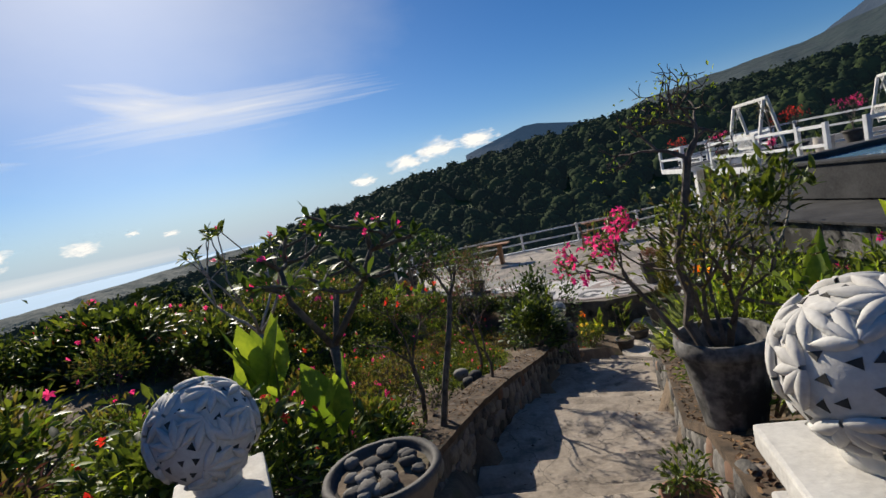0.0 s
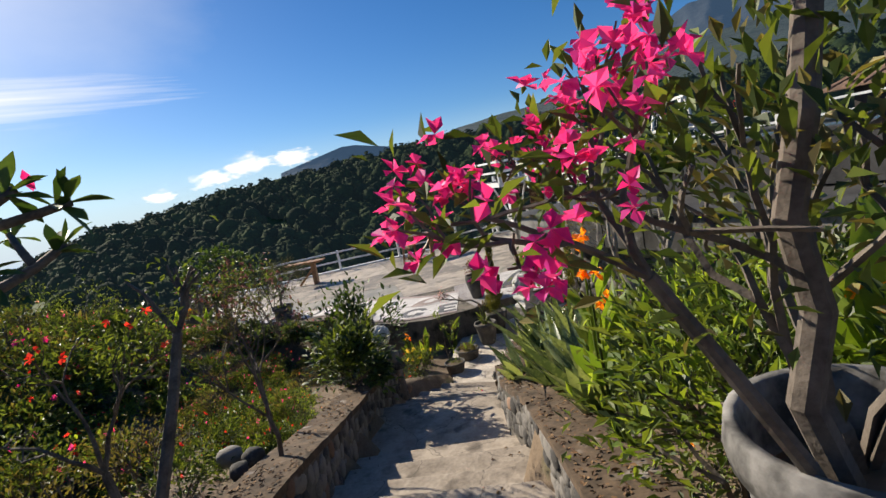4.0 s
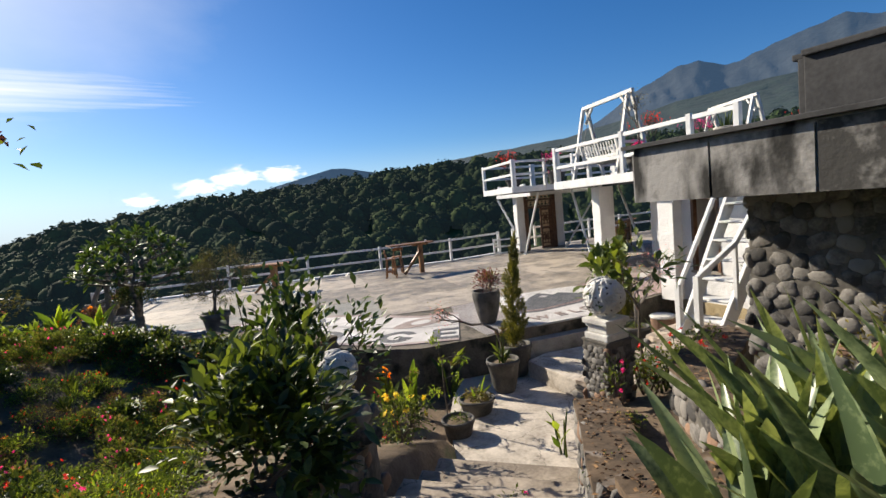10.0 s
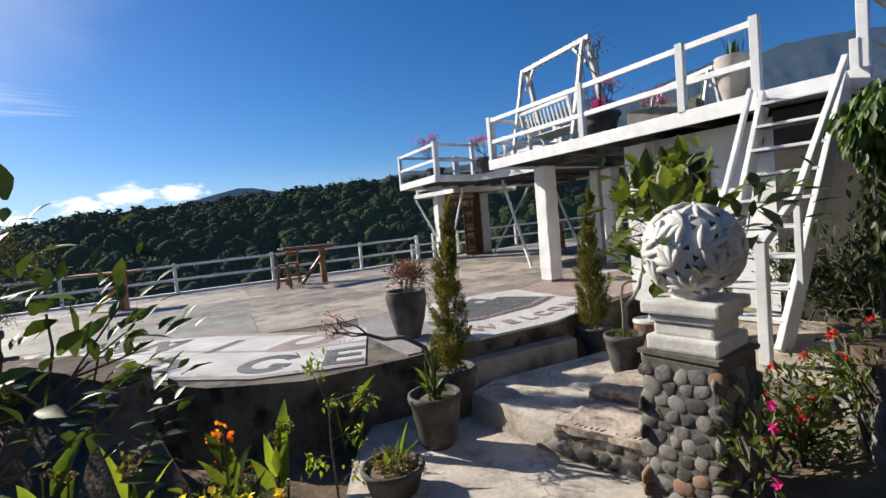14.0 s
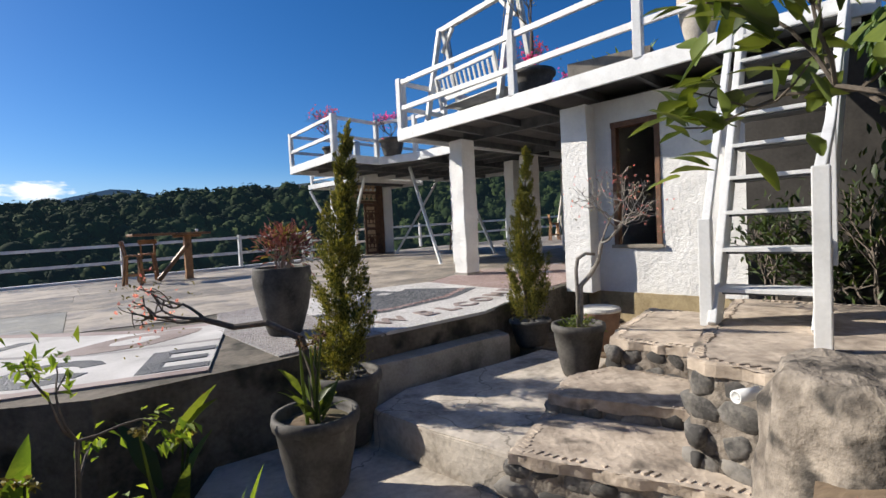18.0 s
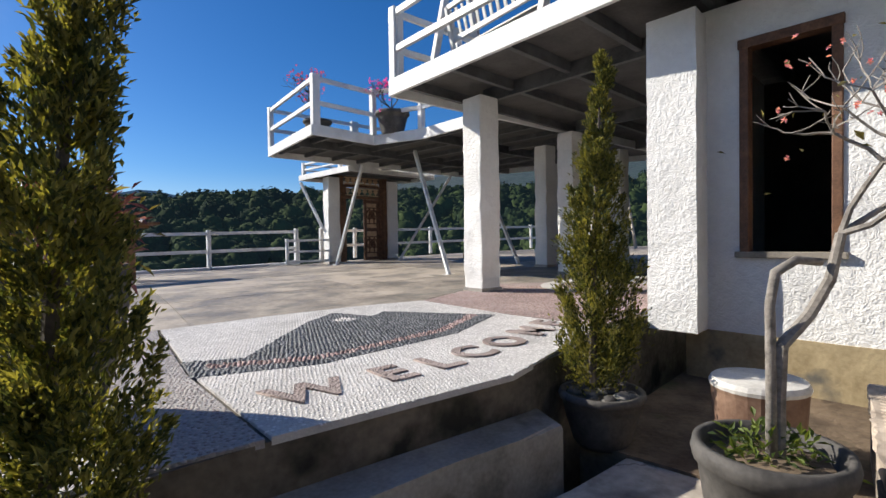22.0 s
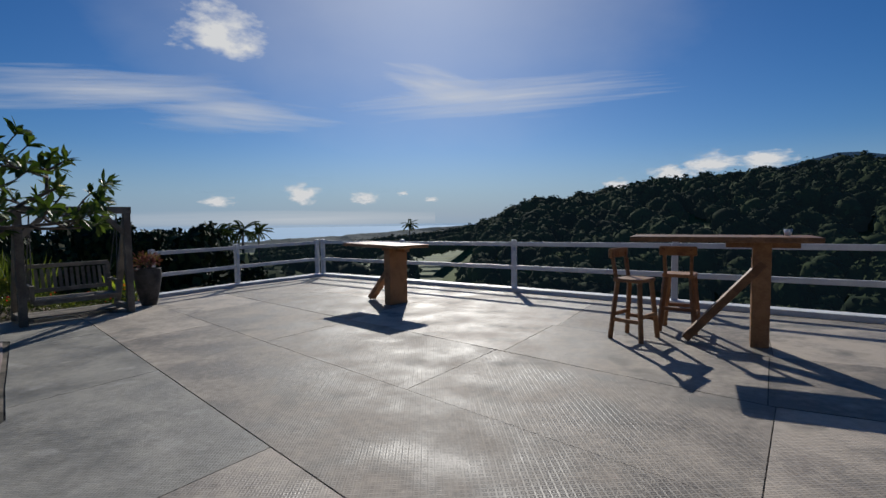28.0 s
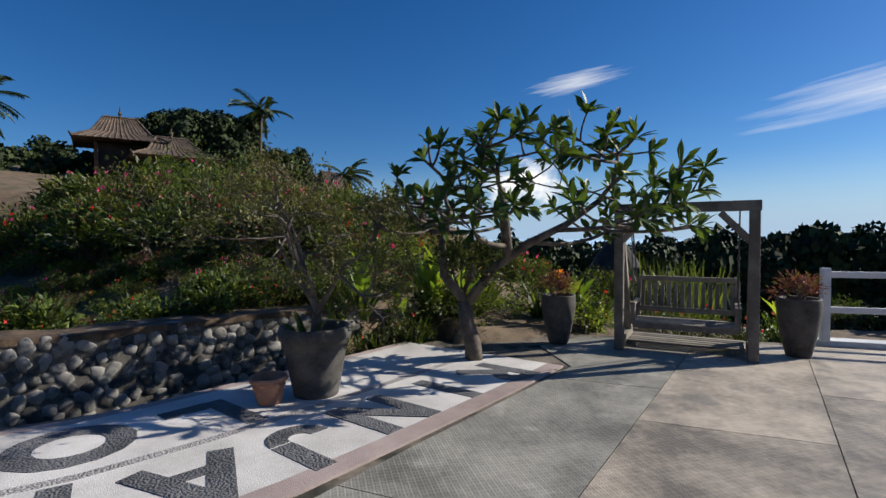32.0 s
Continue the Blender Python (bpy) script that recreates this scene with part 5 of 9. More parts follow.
TREADS = [(4.5, 8.3, 2.9), (8.3, 8.9, 2.76), (8.9, 9.4, 2.6), (9.4, 9.8, 2.42), (9.8, 10.15, 2.25), (10.15, 10.5, 2.07), (10.5, 10.85, 1.89), (10.85, 11.2, 1.70), (11.2, 11.6, 1.52), (11.6, 12.4, 1.32), (12.4, 13.6, 1.20), (13.6, 14.0, 1.05), (14.0, 14.5, 0.88), (14.5, 15.0, 0.68), (15.0, 16.4, 0.50), (16.4, 16.75, 0.33), (16.75, 17.1, 0.16), (17.1, 17.45, 0.0), (17.45, 17.8, -0.18), (17.8, 18.15, -0.36), (18.15, 18.6, -0.55)]


def trail_point(y):
    x = float(np.interp(y, [p[1] for p in TRAIL], [p[0] for p in TRAIL]))
    x2 = float(np.interp(y + 0.1, [p[1] for p in TRAIL], [p[0] for p in TRAIL]))
    L = math.hypot(x2 - x, 0.1)
    return (x, y), ((x2 - x) / L, 0.1 / L)


for y0, y1, z in TREADS:
    (a, d0), (b, d1) = trail_point(y0), trail_point(y1)
    w = 1.15
    poly = [(a[0] - d0[1] * w, a[1] + d0[0] * w), (a[0] + d0[1] * w, a[1] - d0[0] * w), (b[0] + d1[1] * w + 0.02 * d1[0], b[1] - d1[0] * w + 0.02), (b[0] - d1[1] * w, b[1] + d1[0] * w + 0.02)]
    part("tread", prism(bmesh.new(), poly, z - 0.5, z, 0.02), path_concrete, trail)

# ---- walls beside the trail ----
LEFT = [(0.75, 7.0, 2.75, 3.25), (1.15, 9.0, 2.55, 3.08), (1.55, 10.6, 1.85, 2.45), (1.95, 12.1, 1.25, 2.02), (2.42, 13.2, 1.15, 1.82), (2.95, 14.0, 0.85, 1.72), (3.55, 15.4, 0.5, 1.30), (4.05, 16.4, 0.35, 1.05), (4.55, 17.2, -0.05, 0.92), (5.15, 18.0, -0.4, 0.60)]
stone_wall("wall_trail_left", LEFT, 0.45, 0.19, 21, "low dark rubble stone wall with a mossy brown top", faces=(-1,))
RIGHT = [(3.25, 8.2, 2.72, 2.95), (3.3, 9.3, 2.45, 2.86), (3.65, 10.3, 2.0, 2.62), (4.1, 11.5, 1.45, 1.98), (4.62, 12.7, 1.2, 1.78), (5.1, 13.8, 1.0, 1.52), (5.45, 14.9, 0.6, 1.25), (5.86, 15.75, 0.45, 1.07)]
stone_wall("wall_trail_right", RIGHT, 0.5, 0.20, 41, "river stone retaining wall with a flat earthy top", faces=(1,))
stone_wall("wall_bed_upper", [(5.86, 15.75, 0.2, 1.07), (6.6, 15.55, 0.2, 1.1), (7.15, 15.93, 0.2, 1.08), (7.55, 16.5, 0.1, 1.0), (7.96, 17.07, 0.0, 0.92), (8.8, 17.45, -0.2, 0.9), (9.5, 17.75, -0.3, 0.9)], 0.5, 0.21, 55, "rubble wall of large river stones in pale mortar", faces=(1,), rust=0.12)
stone_wall("wall_bed_lower", [(5.95, 16.0, 0.3, 0.72), (6.4, 16.6, 0.1, 0.66), (6.85, 17.15, -0.2, 0.60), (7.25, 17.7, -0.5, 0.55)], 0.42, 0.19, 65, "low river stone wall with a mossy flat top", faces=(1,))
bed = part("soil_bed", prism(bmesh.new(), [(6.2, 15.9), (7.3, 15.9), (8.1, 17.1), (9.3, 17.6), (9.4, 18.4), (8.3, 18.35), (7.4, 17.75)], -0.8, lambda x, y: 0.46 - 0.35 * smooth(17.4, 18.3, y)), soil)
tagged(bed, "narrow bed of dark soil between stone walls", "soil", kind="structure")

# ---- globes and what carries them ----
globe(0.98, 9.66, 3.60, 0.245, "carved pale stone globe with leaf relief beside the trail", 1)
pedestal(0.98, 9.66, 2.95, 3.33, 0.40, 20, "stepped white stone pedestal under a carved globe")
globe(3.22, 8.62, 3.72, 0.25, "large carved white stone globe with leaf relief", 2)
pedestal(3.20, 8.62, 3.12, 3.45, 0.46, -18, "white moulded pedestal on a stone base")
base = part("globe_base", a_box(2.94, 3.47, 8.36, 8.90, 2.6, 3.12, 0.02), mortar)
tagged(base, "pebble-faced stone base below a globe pedestal", "base")
stones_on(base, (2.94, 8.90, 2.60), (1, 0, 0), (0, 0, 1), (0, 1, 0), 0.53, 0.5, 0.11, 5)
stones_on(base, (2.94, 8.36, 2.60), (0, 1, 0), (0, 0, 1), (-1, 0, 0), 0.56, 0.5, 0.11, 6)
globe(4.87, 17.97, 1.35, 0.19, "carved white stone globe on a dark rubble pillar", 3)
pil = part("stone_pillar", lathe(bmesh.new(), [(0.02, -0.7), (0.36, -0.7), (0.34, 0.0), (0.25, 0.8), (0.19, 1.12), (0.02, 1.14)], 14, 0.03), mortar)
pil.matrix_world = pose(4.87, 18.0, 0)
tagged(pil, "dark rounded rubble pillar at the wall's end", "pillar")
for k in range(14):
    a = k * 0.9
    stones_on(pil, (4.87 + 0.30 * math.cos(a) * (1 - 0.02 * k), 18.0 + 0.30 * math.sin(a) * (1 - 0.02 * k), -0.45 + 0.10 * k), (-math.sin(a), math.cos(a), 0), (0, 0, 1), (math.cos(a), math.sin(a), 0), 0.3, 0.2, 0.17, k)
globe(7.89, 17.84, 1.515, 0.232, "carved white stone globe on a moulded pedestal", 4)
pedestal(7.89, 17.84, 1.05, 1.29, 0.35, 2, "white moulded pedestal on a river stone pillar")
pil = part("stone_pillar", a_box(-0.185, 0.185, -0.185, 0.185, -0.75, 1.03, 0.02), mortar)
pil.matrix_world = pose(7.89, 17.84, 0, 0, 0, -2)
tagged(pil, "square pillar faced with small river stones", "pillar")
m3 = pose(7.89, 17.84, 0, 0, 0, -2)
for way, seed in (((-1, 0, 0), 1), ((0, 1, 0), 2), ((0, -1, 0), 3)):
    w = Vector(way)
    al = Vector((-w.y, w.x, 0))
    o = m3 @ (w * 0.185 - al * 0.185 + Vector((0, 0, -0.55)))
    stones_on(pil, o, m3.to_3x3() @ al, (0, 0, 1), m3.to_3x3() @ w, 0.37, 1.56, 0.085, 70 + seed, rust=0.06)
part("cap", a_box(-0.195, 0.195, -0.195, 0.195, 1.03, 1.05, 0.0), mortar, pil)

# ---- stepped blocks under the white stairs ----


def block(poly, z0, z1, seed, size=0.19, label="worn concrete landing block with river stone sides", lip=0.07):
    b = part("stair_block", prism(bmesh.new(), poly, z0, z1 - lip), rubble_mortar)
    tagged(b, label, "step", group="landing blocks")
    big = offset(poly + poly[:1], -0.02)[:-1]
    worn = []
    for i in range(len(big)):
        a, c = Vector((*big[i], 0)), Vector((*big[(i + 1) % len(big)], 0))
        d = (c - a).normalized()
        m = max(2, int((c - a).length / 0.06))
        for q in range(m):
            o = a.lerp(c, q / m)
            j = 0.035 * noise.noise(o * 5 + Vector((seed, 0, 0))) + 0.016 * noise.noise(o * 17)
            worn.append((o.x + d.y * j, o.y - d.x * j))
    part("slab", prism(bmesh.new(), worn, lambda x, y: z1 - lip - 0.03 * (0.5 + noise.noise((x * 8, y * 8, seed))), lambda x, y: z1 - 0.012 * (0.5 + noise.noise((x * 6, y * 6, seed))), 0.018), block_slab, b, "ribbed concrete slab")
    ribs = bmesh.new()
    for i in range(len(big)):
        a, c = Vector((*big[i], z1)), Vector((*big[(i + 1) % len(big)], z1))
        d = (c - a).normalized()
        inn = Vector((-d.y, d.x, 0))
        for q in range(1, int((c - a).length / 0.055)):
            o = a + d * q * 0.055
            w = 0.5 + 0.5 * noise.noise(o * 9)
            if w > 0.25:
                beam(o + inn * 0.04 + Vector((0, 0, -0.016)), o + inn * (0.05 + 0.07 * w) + d * (0.05 * w) + Vector((0, 0, -0.016)), 0.028, 0.026 + 0.012 * w, 0.004, ribs)
    rb = part("edge_ribs", ribs, block_slab, b, "combed ribs along the slab's edge")
    rb["kind"] = "stuff"
    for i in range(len(poly)):
        a, c = Vector((*poly[i], z0)), Vector((*poly[(i + 1) % len(poly)], z0))
        d = (c - a).normalized()
        out = Vector((d.y, -d.x, 0))
        if out.dot(Vector((9.0, 19.5, 0)) - (a + c) / 2) > -0.35:
            rs = random.Random(seed + i)
            zt = z1 - lip - size * 0.36
            while zt > z0 + 0.05:
                q = size * rs.uniform(0.1, 0.5)
                while q < (c - a).length:
                    s = size * rs.uniform(0.7, 1.45)
                    st = new("stone", rs.choice(ROUGH_STONES))
                    turn = Matrix((d, Vector((0, 0, 1)), out)).transposed().to_4x4() @ Matrix.Rotation(rs.uniform(-0.35, 0.35), 4, "Z")
                    keep = Matrix.Translation(Vector((a.x, a.y, zt + rs.uniform(-0.12, 0.08) * size)) + d * q - out * size * 0.20) @ turn @ Matrix.Diagonal((s * 1.1, size * rs.uniform(0.75, 1.05), size * rs.uniform(0.55, 0.8), 1))
                    st.parent = b
                    st.matrix_basis = keep
                    q += s * 0.95
                zt -= size * rs.uniform(0.76, 0.88)


block([(9.3, 20.02), (9.42, 19.5), (9.5, 19.1), (9.62, 18.5), (10.35, 18.7), (10.4, 19.3), (10.2, 20.2)], -1.0, -0.38, 80)
block([(10.06, 20.16), (10.13, 19.85), (10.25, 19.35), (10.3, 18.9), (10.9, 19.15), (11.1, 20.0), (10.6, 20.2)], -1.0, -0.24, 90)
plot = part("soil_bed", prism(bmesh.new(), [(11.9, 20.1), (14.0, 20.0), (14.1, 21.65), (11.9, 21.6)], -1.1, -0.42), soil)
tagged(plot, "bare soil strip at the foot of the house", "soil", kind="structure")
block([(11.02, 20.05), (10.97, 19.2), (12.6, 19.3), (12.7, 20.25), (11.6, 20.15)], -1.0, 0.02, 100)
block([(9.62, 18.35), (9.75, 17.9), (12.2, 18.0), (12.2, 19.25), (10.6, 19.15), (9.8, 19.05)], -1.0, 0.26, 110, 0.20)
land = part("landing", prism(bmesh.new(), [(9.35, 20.75), (9.35, 20.05), (9.7, 20.14), (10.4, 20.22), (10.9, 20.3), (12.0, 20.45), (12.0, 21.3), (11.35, 21.35), (9.95, 21.65), (9.4, 21.5)], -1.0, -0.44, 0.03), landing_concrete)
tagged(land, "raised concrete landing below the terrace step", "landing", kind="structure")
rock = bmesh.new()
bmesh.ops.create_icosphere(rock, subdivisions=4, radius=1.0)
for v in rock.verts:
    p = v.co.copy()
    v.co = Vector((p.x * 0.42, p.y * 0.50, p.z * 1.1)) * (1 + 0.16 * noise.noise(p * 2.2) + 0.10 * noise.noise(p * 6) + 0.06 * noise.noise(p * 15))
    v.co.z = min(v.co.z, 0.62 + 0.05 * noise.noise(p * 5))
rk = part("boulder", rock, rubble_mortar, None, smooth=True)
rk.matrix_world = pose(9.14, 18.12, -0.16)
tagged(rk, "rough mortared rubble mass with an earthy top", "boulder")
pipe = part("drain_pipe", lathe(bmesh.new(), [(0.02, 0.0), (0.032, 0.0), (0.032, 0.14), (0.024, 0.14), (0.024, 0.03)], 16), china, None, smooth=True)
pipe.matrix_world = pose(9.42, 18.64, 0.22, 90, 0, -120)
tagged(pipe, "white plastic drain pipe end in the rubble", "pipe")

# ---- pots by the path ----
pot(7.12, 20.2, -0.87, 0.25, 0.37, "bowl", clay_dark, "small grey clay pot on the path's edge", seed=1, group="grey clay pots")
bush("succulent", 7.12, 20.2, -0.55, 0.17, 0.14, leaf_green, 90, 0.05, "low green succulent in a clay pot", "plant", seed=3, stems=3, depth=1, stem_r=0.006)
pot(7.76, 20.72, -0.87, 0.30, 0.37, "bowl", clay_dark, "wide grey clay bowl with dry plants", seed=2, group="grey clay pots")
bush("dry_plant", 7.76, 20.72, -0.55, 0.28, 0.20, leaf_dry, 240, 0.06, "low dry yellowish plant in a bowl", "plant", seed=4, stems=5, depth=1, stem_r=0.006)
strap_plant("lily", 7.79, 20.77, -0.55, 7, 0.38, 0.045, leaf_lime, "thin green lily leaves in a bowl", seed=8, spread=0.5)
pot(8.64, 21.2, -0.76, 0.30, 0.60, "bowl", clay_dark, "large grey clay pot with rounded rim", seed=3, group="grey clay pots")
strap_plant("orchid", 8.64, 21.2, -0.20, 14, 0.34, 0.06, leaf_green, "green strappy orchid leaves in a clay pot", seed=12, spread=0.8, bend=0.8)
shrub_tree("desert_rose", 8.64, 21.2, -0.2, [(0.0, 0.0, 0.30), (-0.05, 0.05, 0.56), (-0.20, 0.24, 0.68), (-0.35, 0.42, 0.66), (-0.48, 0.56, 0.72)], np.array((-0.4, 0.4, 0.25)), 0.5, leaf_dry, "leaning dark desert rose branch with pink flowers", 0.035, 90, (petal_rose, 46, 0.018), seed=5, spread=0.6, depth=4, trunk_r=0.026, lift=0.16, first=0.42)
pot(9.3, 21.7, -0.74, 0.30, 0.62, "bowl", clay_dark, "large grey clay pot holding a cypress and pebbles", pebbles=True, seed=4, group="grey clay pots")
cypress(9.25, 21.7, -0.20, 2.25, 0.25, 3, "slim yellow-green potted cypress tree")
pot(12.0, 21.5, -0.44, 0.26, 0.34, "bowl", clay_dark, "low clay pot holding a cypress with pebbles", pebbles=True, seed=5, group="grey clay pots")
cypress(12.0, 21.56, -0.17, 2.25, 0.25, 8, "slim yellow-green potted cypress by the terrace step")
pot(11.22, 20.46, -0.44, 0.262, 0.52, "bowl", clay_dark, "dark clay pot holding a bonsai bougainvillea", seed=6, group="grey clay pots")
bush("ground_cover", 11.22, 20.46, 0.0, 0.21, 0.16, leaf_green, 260, 0.045, "low green leaves in the bonsai pot", "plant", seed=9, stems=4, depth=1, stem_r=0.005)
bonsai, _, _ = shrub_tree("bougainvillea_bonsai", 11.24, 20.44, 0.02, [(0.012, 0.0, 0.22), (0.0, -0.012, 0.43), (0.08, -0.085, 0.54), (0.145, -0.14, 0.67), (0.16, -0.17, 0.84)], np.array((0.25, -0.25, 0.55)), 0.85, leaf_dry, "bare grey twisted bougainvillea with few pink flowers", 0.035, 60, (petal_rose, 80, 0.015), seed=11, spread=0.75, depth=5, wood=grey_bark, trunk_r=0.024, first=0.33)
part("stub_branch", tube(bmesh.new(), [(-0.02, 0.015, -0.02), (-0.012, 0.018, 0.3), (-0.022, 0.02, 0.58), (-0.01, 0.005, 0.70), (0.05, -0.05, 0.745), (0.12, -0.115, 0.735)], [0.021, 0.019, 0.018, 0.019, 0.017, 0.015], 8), grey_bark, bonsai, smooth=True)
drum = thing("drum", 12.25, 20.70, -0.46, 0, "rusty brown drum capped with white cement", "drum")
part("body", lathe(bmesh.new(), [(0.02, 0), (0.20, 0), (0.225, 0.25), (0.24, 0.46), (0.245, 0.48), (0.02, 0.48)], 26, 0.005), rust_stone, drum, "rusty brown body", smooth=False)
part("top", lathe(bmesh.new(), [(0.02, 0.48), (0.245, 0.48), (0.25, 0.50), (0.235, 0.525), (0.02, 0.53)], 26, 0.004), carved_white, drum)
pot(9.5, 23.0, terrace_z(9.5, 23.0) + 0.004, 0.31, 0.72, "tall", clay_dark, "tall dark clay jar on the terrace", seed=7)
bush("croton", 9.5, 23.0, 0.66, 0.30, 0.62, leaf_red, 420, 0.09, "red-leaved croton shrub in a tall jar", seed=13, stems=7, slim=0.28, wood=pale_bark, second=(leaf_dry, 0.25))

# planting below the terrace edge
strap_plant("canna", 8.6, 21.17, -0.2, 5, 0.26, 0.05, leaf_green, "drooping canna with dried orange flower heads", seed=28, stalk=0.55, spread=0.6, bend=0.8, tops=(dead_leaf, 4, 0.03), group="cannas below the terrace")
sap, tips, ways = shrub_tree("sapling", 7.15, 20.6, -0.9, [(0.0, 0.01, 0.4), (-0.02, 0.0, 0.85), (0.0, 0.02, 1.2)], np.array((0, 0, 0.3)), 0.45, leaf_lime, "thin upright sapling with drooping pale leaves", 0.07, 90, None, seed=29, spread=0.8, depth=2, trunk_r=0.011, first=0.5, blob=0.04, slim=0.4)
rs = np.random.default_rng(29)
side = np.repeat(np.array([(math.cos(a), math.sin(a), 0.25) for a in (0.4, 2.2, 3.6, 5.2, 1.2)]) * 0.24 + [(0, 0, z) for z in (0.45, 0.6, 0.75, 0.9, 1.05)], 16, 0)
foliage("leaves", sap, leaf_lime, side + rs.normal(size=side.shape) * 0.045, rs.normal(size=side.shape) * 0.5 + (0, 0, -0.6), 0.07, 0.028, 30)
tw = bmesh.new()
for a, z in zip((0.4, 2.2, 3.6, 5.2, 1.2), (0.45, 0.6, 0.75, 0.9, 1.05)):
    tube(tw, [(-0.01, 0.005, z - 0.02), (0.13 * math.cos(a), 0.13 * math.sin(a), z + 0.05), (0.26 * math.cos(a), 0.26 * math.sin(a), z + 0.05)], [0.006, 0.005, 0.003], 5)
part("twig", tw, bark, sap)["kind"] = "stuff"
for k, (x, y, h) in enumerate(((5.7, 20.9, 0.9), (6.5, 21.3, 1.0), (7.0, 21.7, 0.8), (7.9, 21.9, 0.75), (5.2, 21.6, 0.8))):
    strap_plant("canna", x, y, gz(x, y), 6, 0.55, 0.13, leaf_green if k % 2 else leaf_lime, "sparse canna with dried orange flower heads", seed=20 + k, stalk=h, spread=0.5, bend=0.5, tops=(petal_orange if k == 1 else leaf_dry, 3, 0.045), group="cannas below the terrace")
bush("rose_bush", 6.05, 19.75, gz(6.05, 19.75), 0.42, 0.75, leaf_green, 420, 0.07, "small rose bush with yellow flowers", "shrub", (petal_yellow, 14, 0.06), seed=31)
for k, (x, y, r, h) in enumerate(((5.3, 20.4, 0.45, 0.5), (6.2, 20.7, 0.35, 0.4), (4.6, 21.4, 0.5, 0.6), (4.2, 22.4, 0.5, 0.6), (5.6, 22.4, 0.4, 0.45), (6.6, 22.2, 0.35, 0.4), (3.7, 21.0, 0.5, 0.6), (3.4, 23.2, 0.5, 0.55), (4.6, 23.6, 0.45, 0.5))):
    bush("herb", x, y, gz(x, y), r, h, leaf_green if k % 3 else leaf_dry, 320, 0.05, "tangled low green and dry herbs", "plant", (petal_red, 10, 0.03) if k % 2 else None, seed=40 + k, depth=1)
bush("citrus_bush", 4.72, 19.4, gz(4.72, 19.4) - 0.1, 0.50, 2.35, leaf_plumeria, 700, 0.125, "dense glossy dark green citrus bush by a pillar", "shrub", seed=51, second=(leaf_dark, 0.5), stems=7, slim=0.45)
bush("citrus_bush", 4.12, 17.35, 0.55, 0.46, 1.42, leaf_green, 1300, 0.125, "dense glossy dark green citrus bush by the wall", "shrub", seed=52, second=(leaf_dark, 0.5), stems=6, slim=0.45)
bush("zinnia", 7.62, 17.46, 0.4, 0.12, 0.66, leaf_green, 70, 0.06, "slender zinnia with pink flowers before a stone pillar", "flower", (petal_pink, 3, 0.035), seed=61, stems=3, depth=1)
bush("zinnia", 6.35, 17.55, gz(6.35, 17.55), 0.22, 0.45, leaf_green, 150, 0.06, "zinnia with red-pink flowers beside the steps", "flower", (petal_pink, 7, 0.045), seed=62, depth=1)
for k, (x, y) in enumerate(((8.35, 17.75), (8.5, 17.6), (9.0, 17.4), (8.5, 17.3))):
    bush("geranium", x, y, 0.25 if k < 2 else 0.45, 0.28, 0.7, leaf_green, 230, 0.06, "leafy geranium with small red flowers", "flower", (petal_red, 6, 0.04), seed=64 + k, depth=1)
shrub_tree("jackfruit_sapling", 8.62, 18.0, -0.2, [(0.02, 0.0, 0.5), (-0.02, 0.02, 1.1), (0.0, 0.02, 1.4)], np.array((0, 0.1, 0.5)), 0.95, leaf_green, "slim sapling with broad glossy green leaves", 0.17, 290, None, seed=71, spread=0.7, depth=3, trunk_r=0.02, first=0.42, slim=0.45, blob=0.10)
strap_plant("dumb_cane", 7.5, 18.3, -0.4, 7, 0.22, 0.075, leaf_lime, "variegated dumb cane with pale green leaves", seed=72, stalk=0.5, spread=0.8, bend=0.6)

# ---- white house ----


def lump(bm, cut=0.1, amount=0.012, scale=5.0, seed=0):
    """Roughens a body: splits its long edges and pushes the points about, as hand-trowelled plaster is."""
    for _ in range(5):
        es = [e for e in bm.edges if e.calc_length() > cut * 2]
        if not es:
            break
        bmesh.ops.subdivide_edges(bm, edges=es, cuts=1, use_grid_fill=True)
    for v in bm.verts:
        v.co += Vector((noise.noise(v.co * scale + Vector((seed, 0, 0))), noise.noise(v.co * scale + Vector((9, seed, 0))), 0.3 * noise.noise(v.co * scale + Vector((0, 5, seed))))) * amount
    return bm


house = thing("house", 13.9, 20.6, 0, 0, "small white stucco house under the deck", "house")
HX = lambda y: 13.95 + (y - 21.75) * 0.075 - 13.9


def wall_piece(y0, y1, z0, z1, name="wall", mat=stucco, out=0.0, thick=0.22, lab=""):
    a, b = HX(y0) - out, HX(y1) - out
    return part(name, lump(prism(bmesh.new(), [(a, y0 - 20.6), (a + thick, y0 - 20.6), (b + thick, y1 - 20.6), (b, y1 - 20.6)], z0, z1), 0.14, 0.010, 3.0), mat, house, lab)


wall_piece(19.35, 20.46, 0.02, 2.85)
wall_piece(21.16, 21.75, 0.02, 2.85)
wall_piece(20.46, 21.16, 0.02, 0.70)
wall_piece(20.46, 21.16, 2.50, 2.85)
wall_piece(19.35, 19.68, 0.02, 2.30, "pilaster", out=0.07)
wall_piece(21.42, 21.85, 0.02, 2.80, "pilaster", out=0.30, thick=0.40)
wall_piece(19.35, 21.6, -1.0, 0.02, "plinth", mat=material("ochre_plinth", (0.26, 0.20, 0.11), (0.46, 0.37, 0.22), 4.0, 0.9, 0.6, 30, stain=((0.12, 0.11, 0.09), 3.0, 0.56)), out=0.02, lab="ochre stained stone plinth")
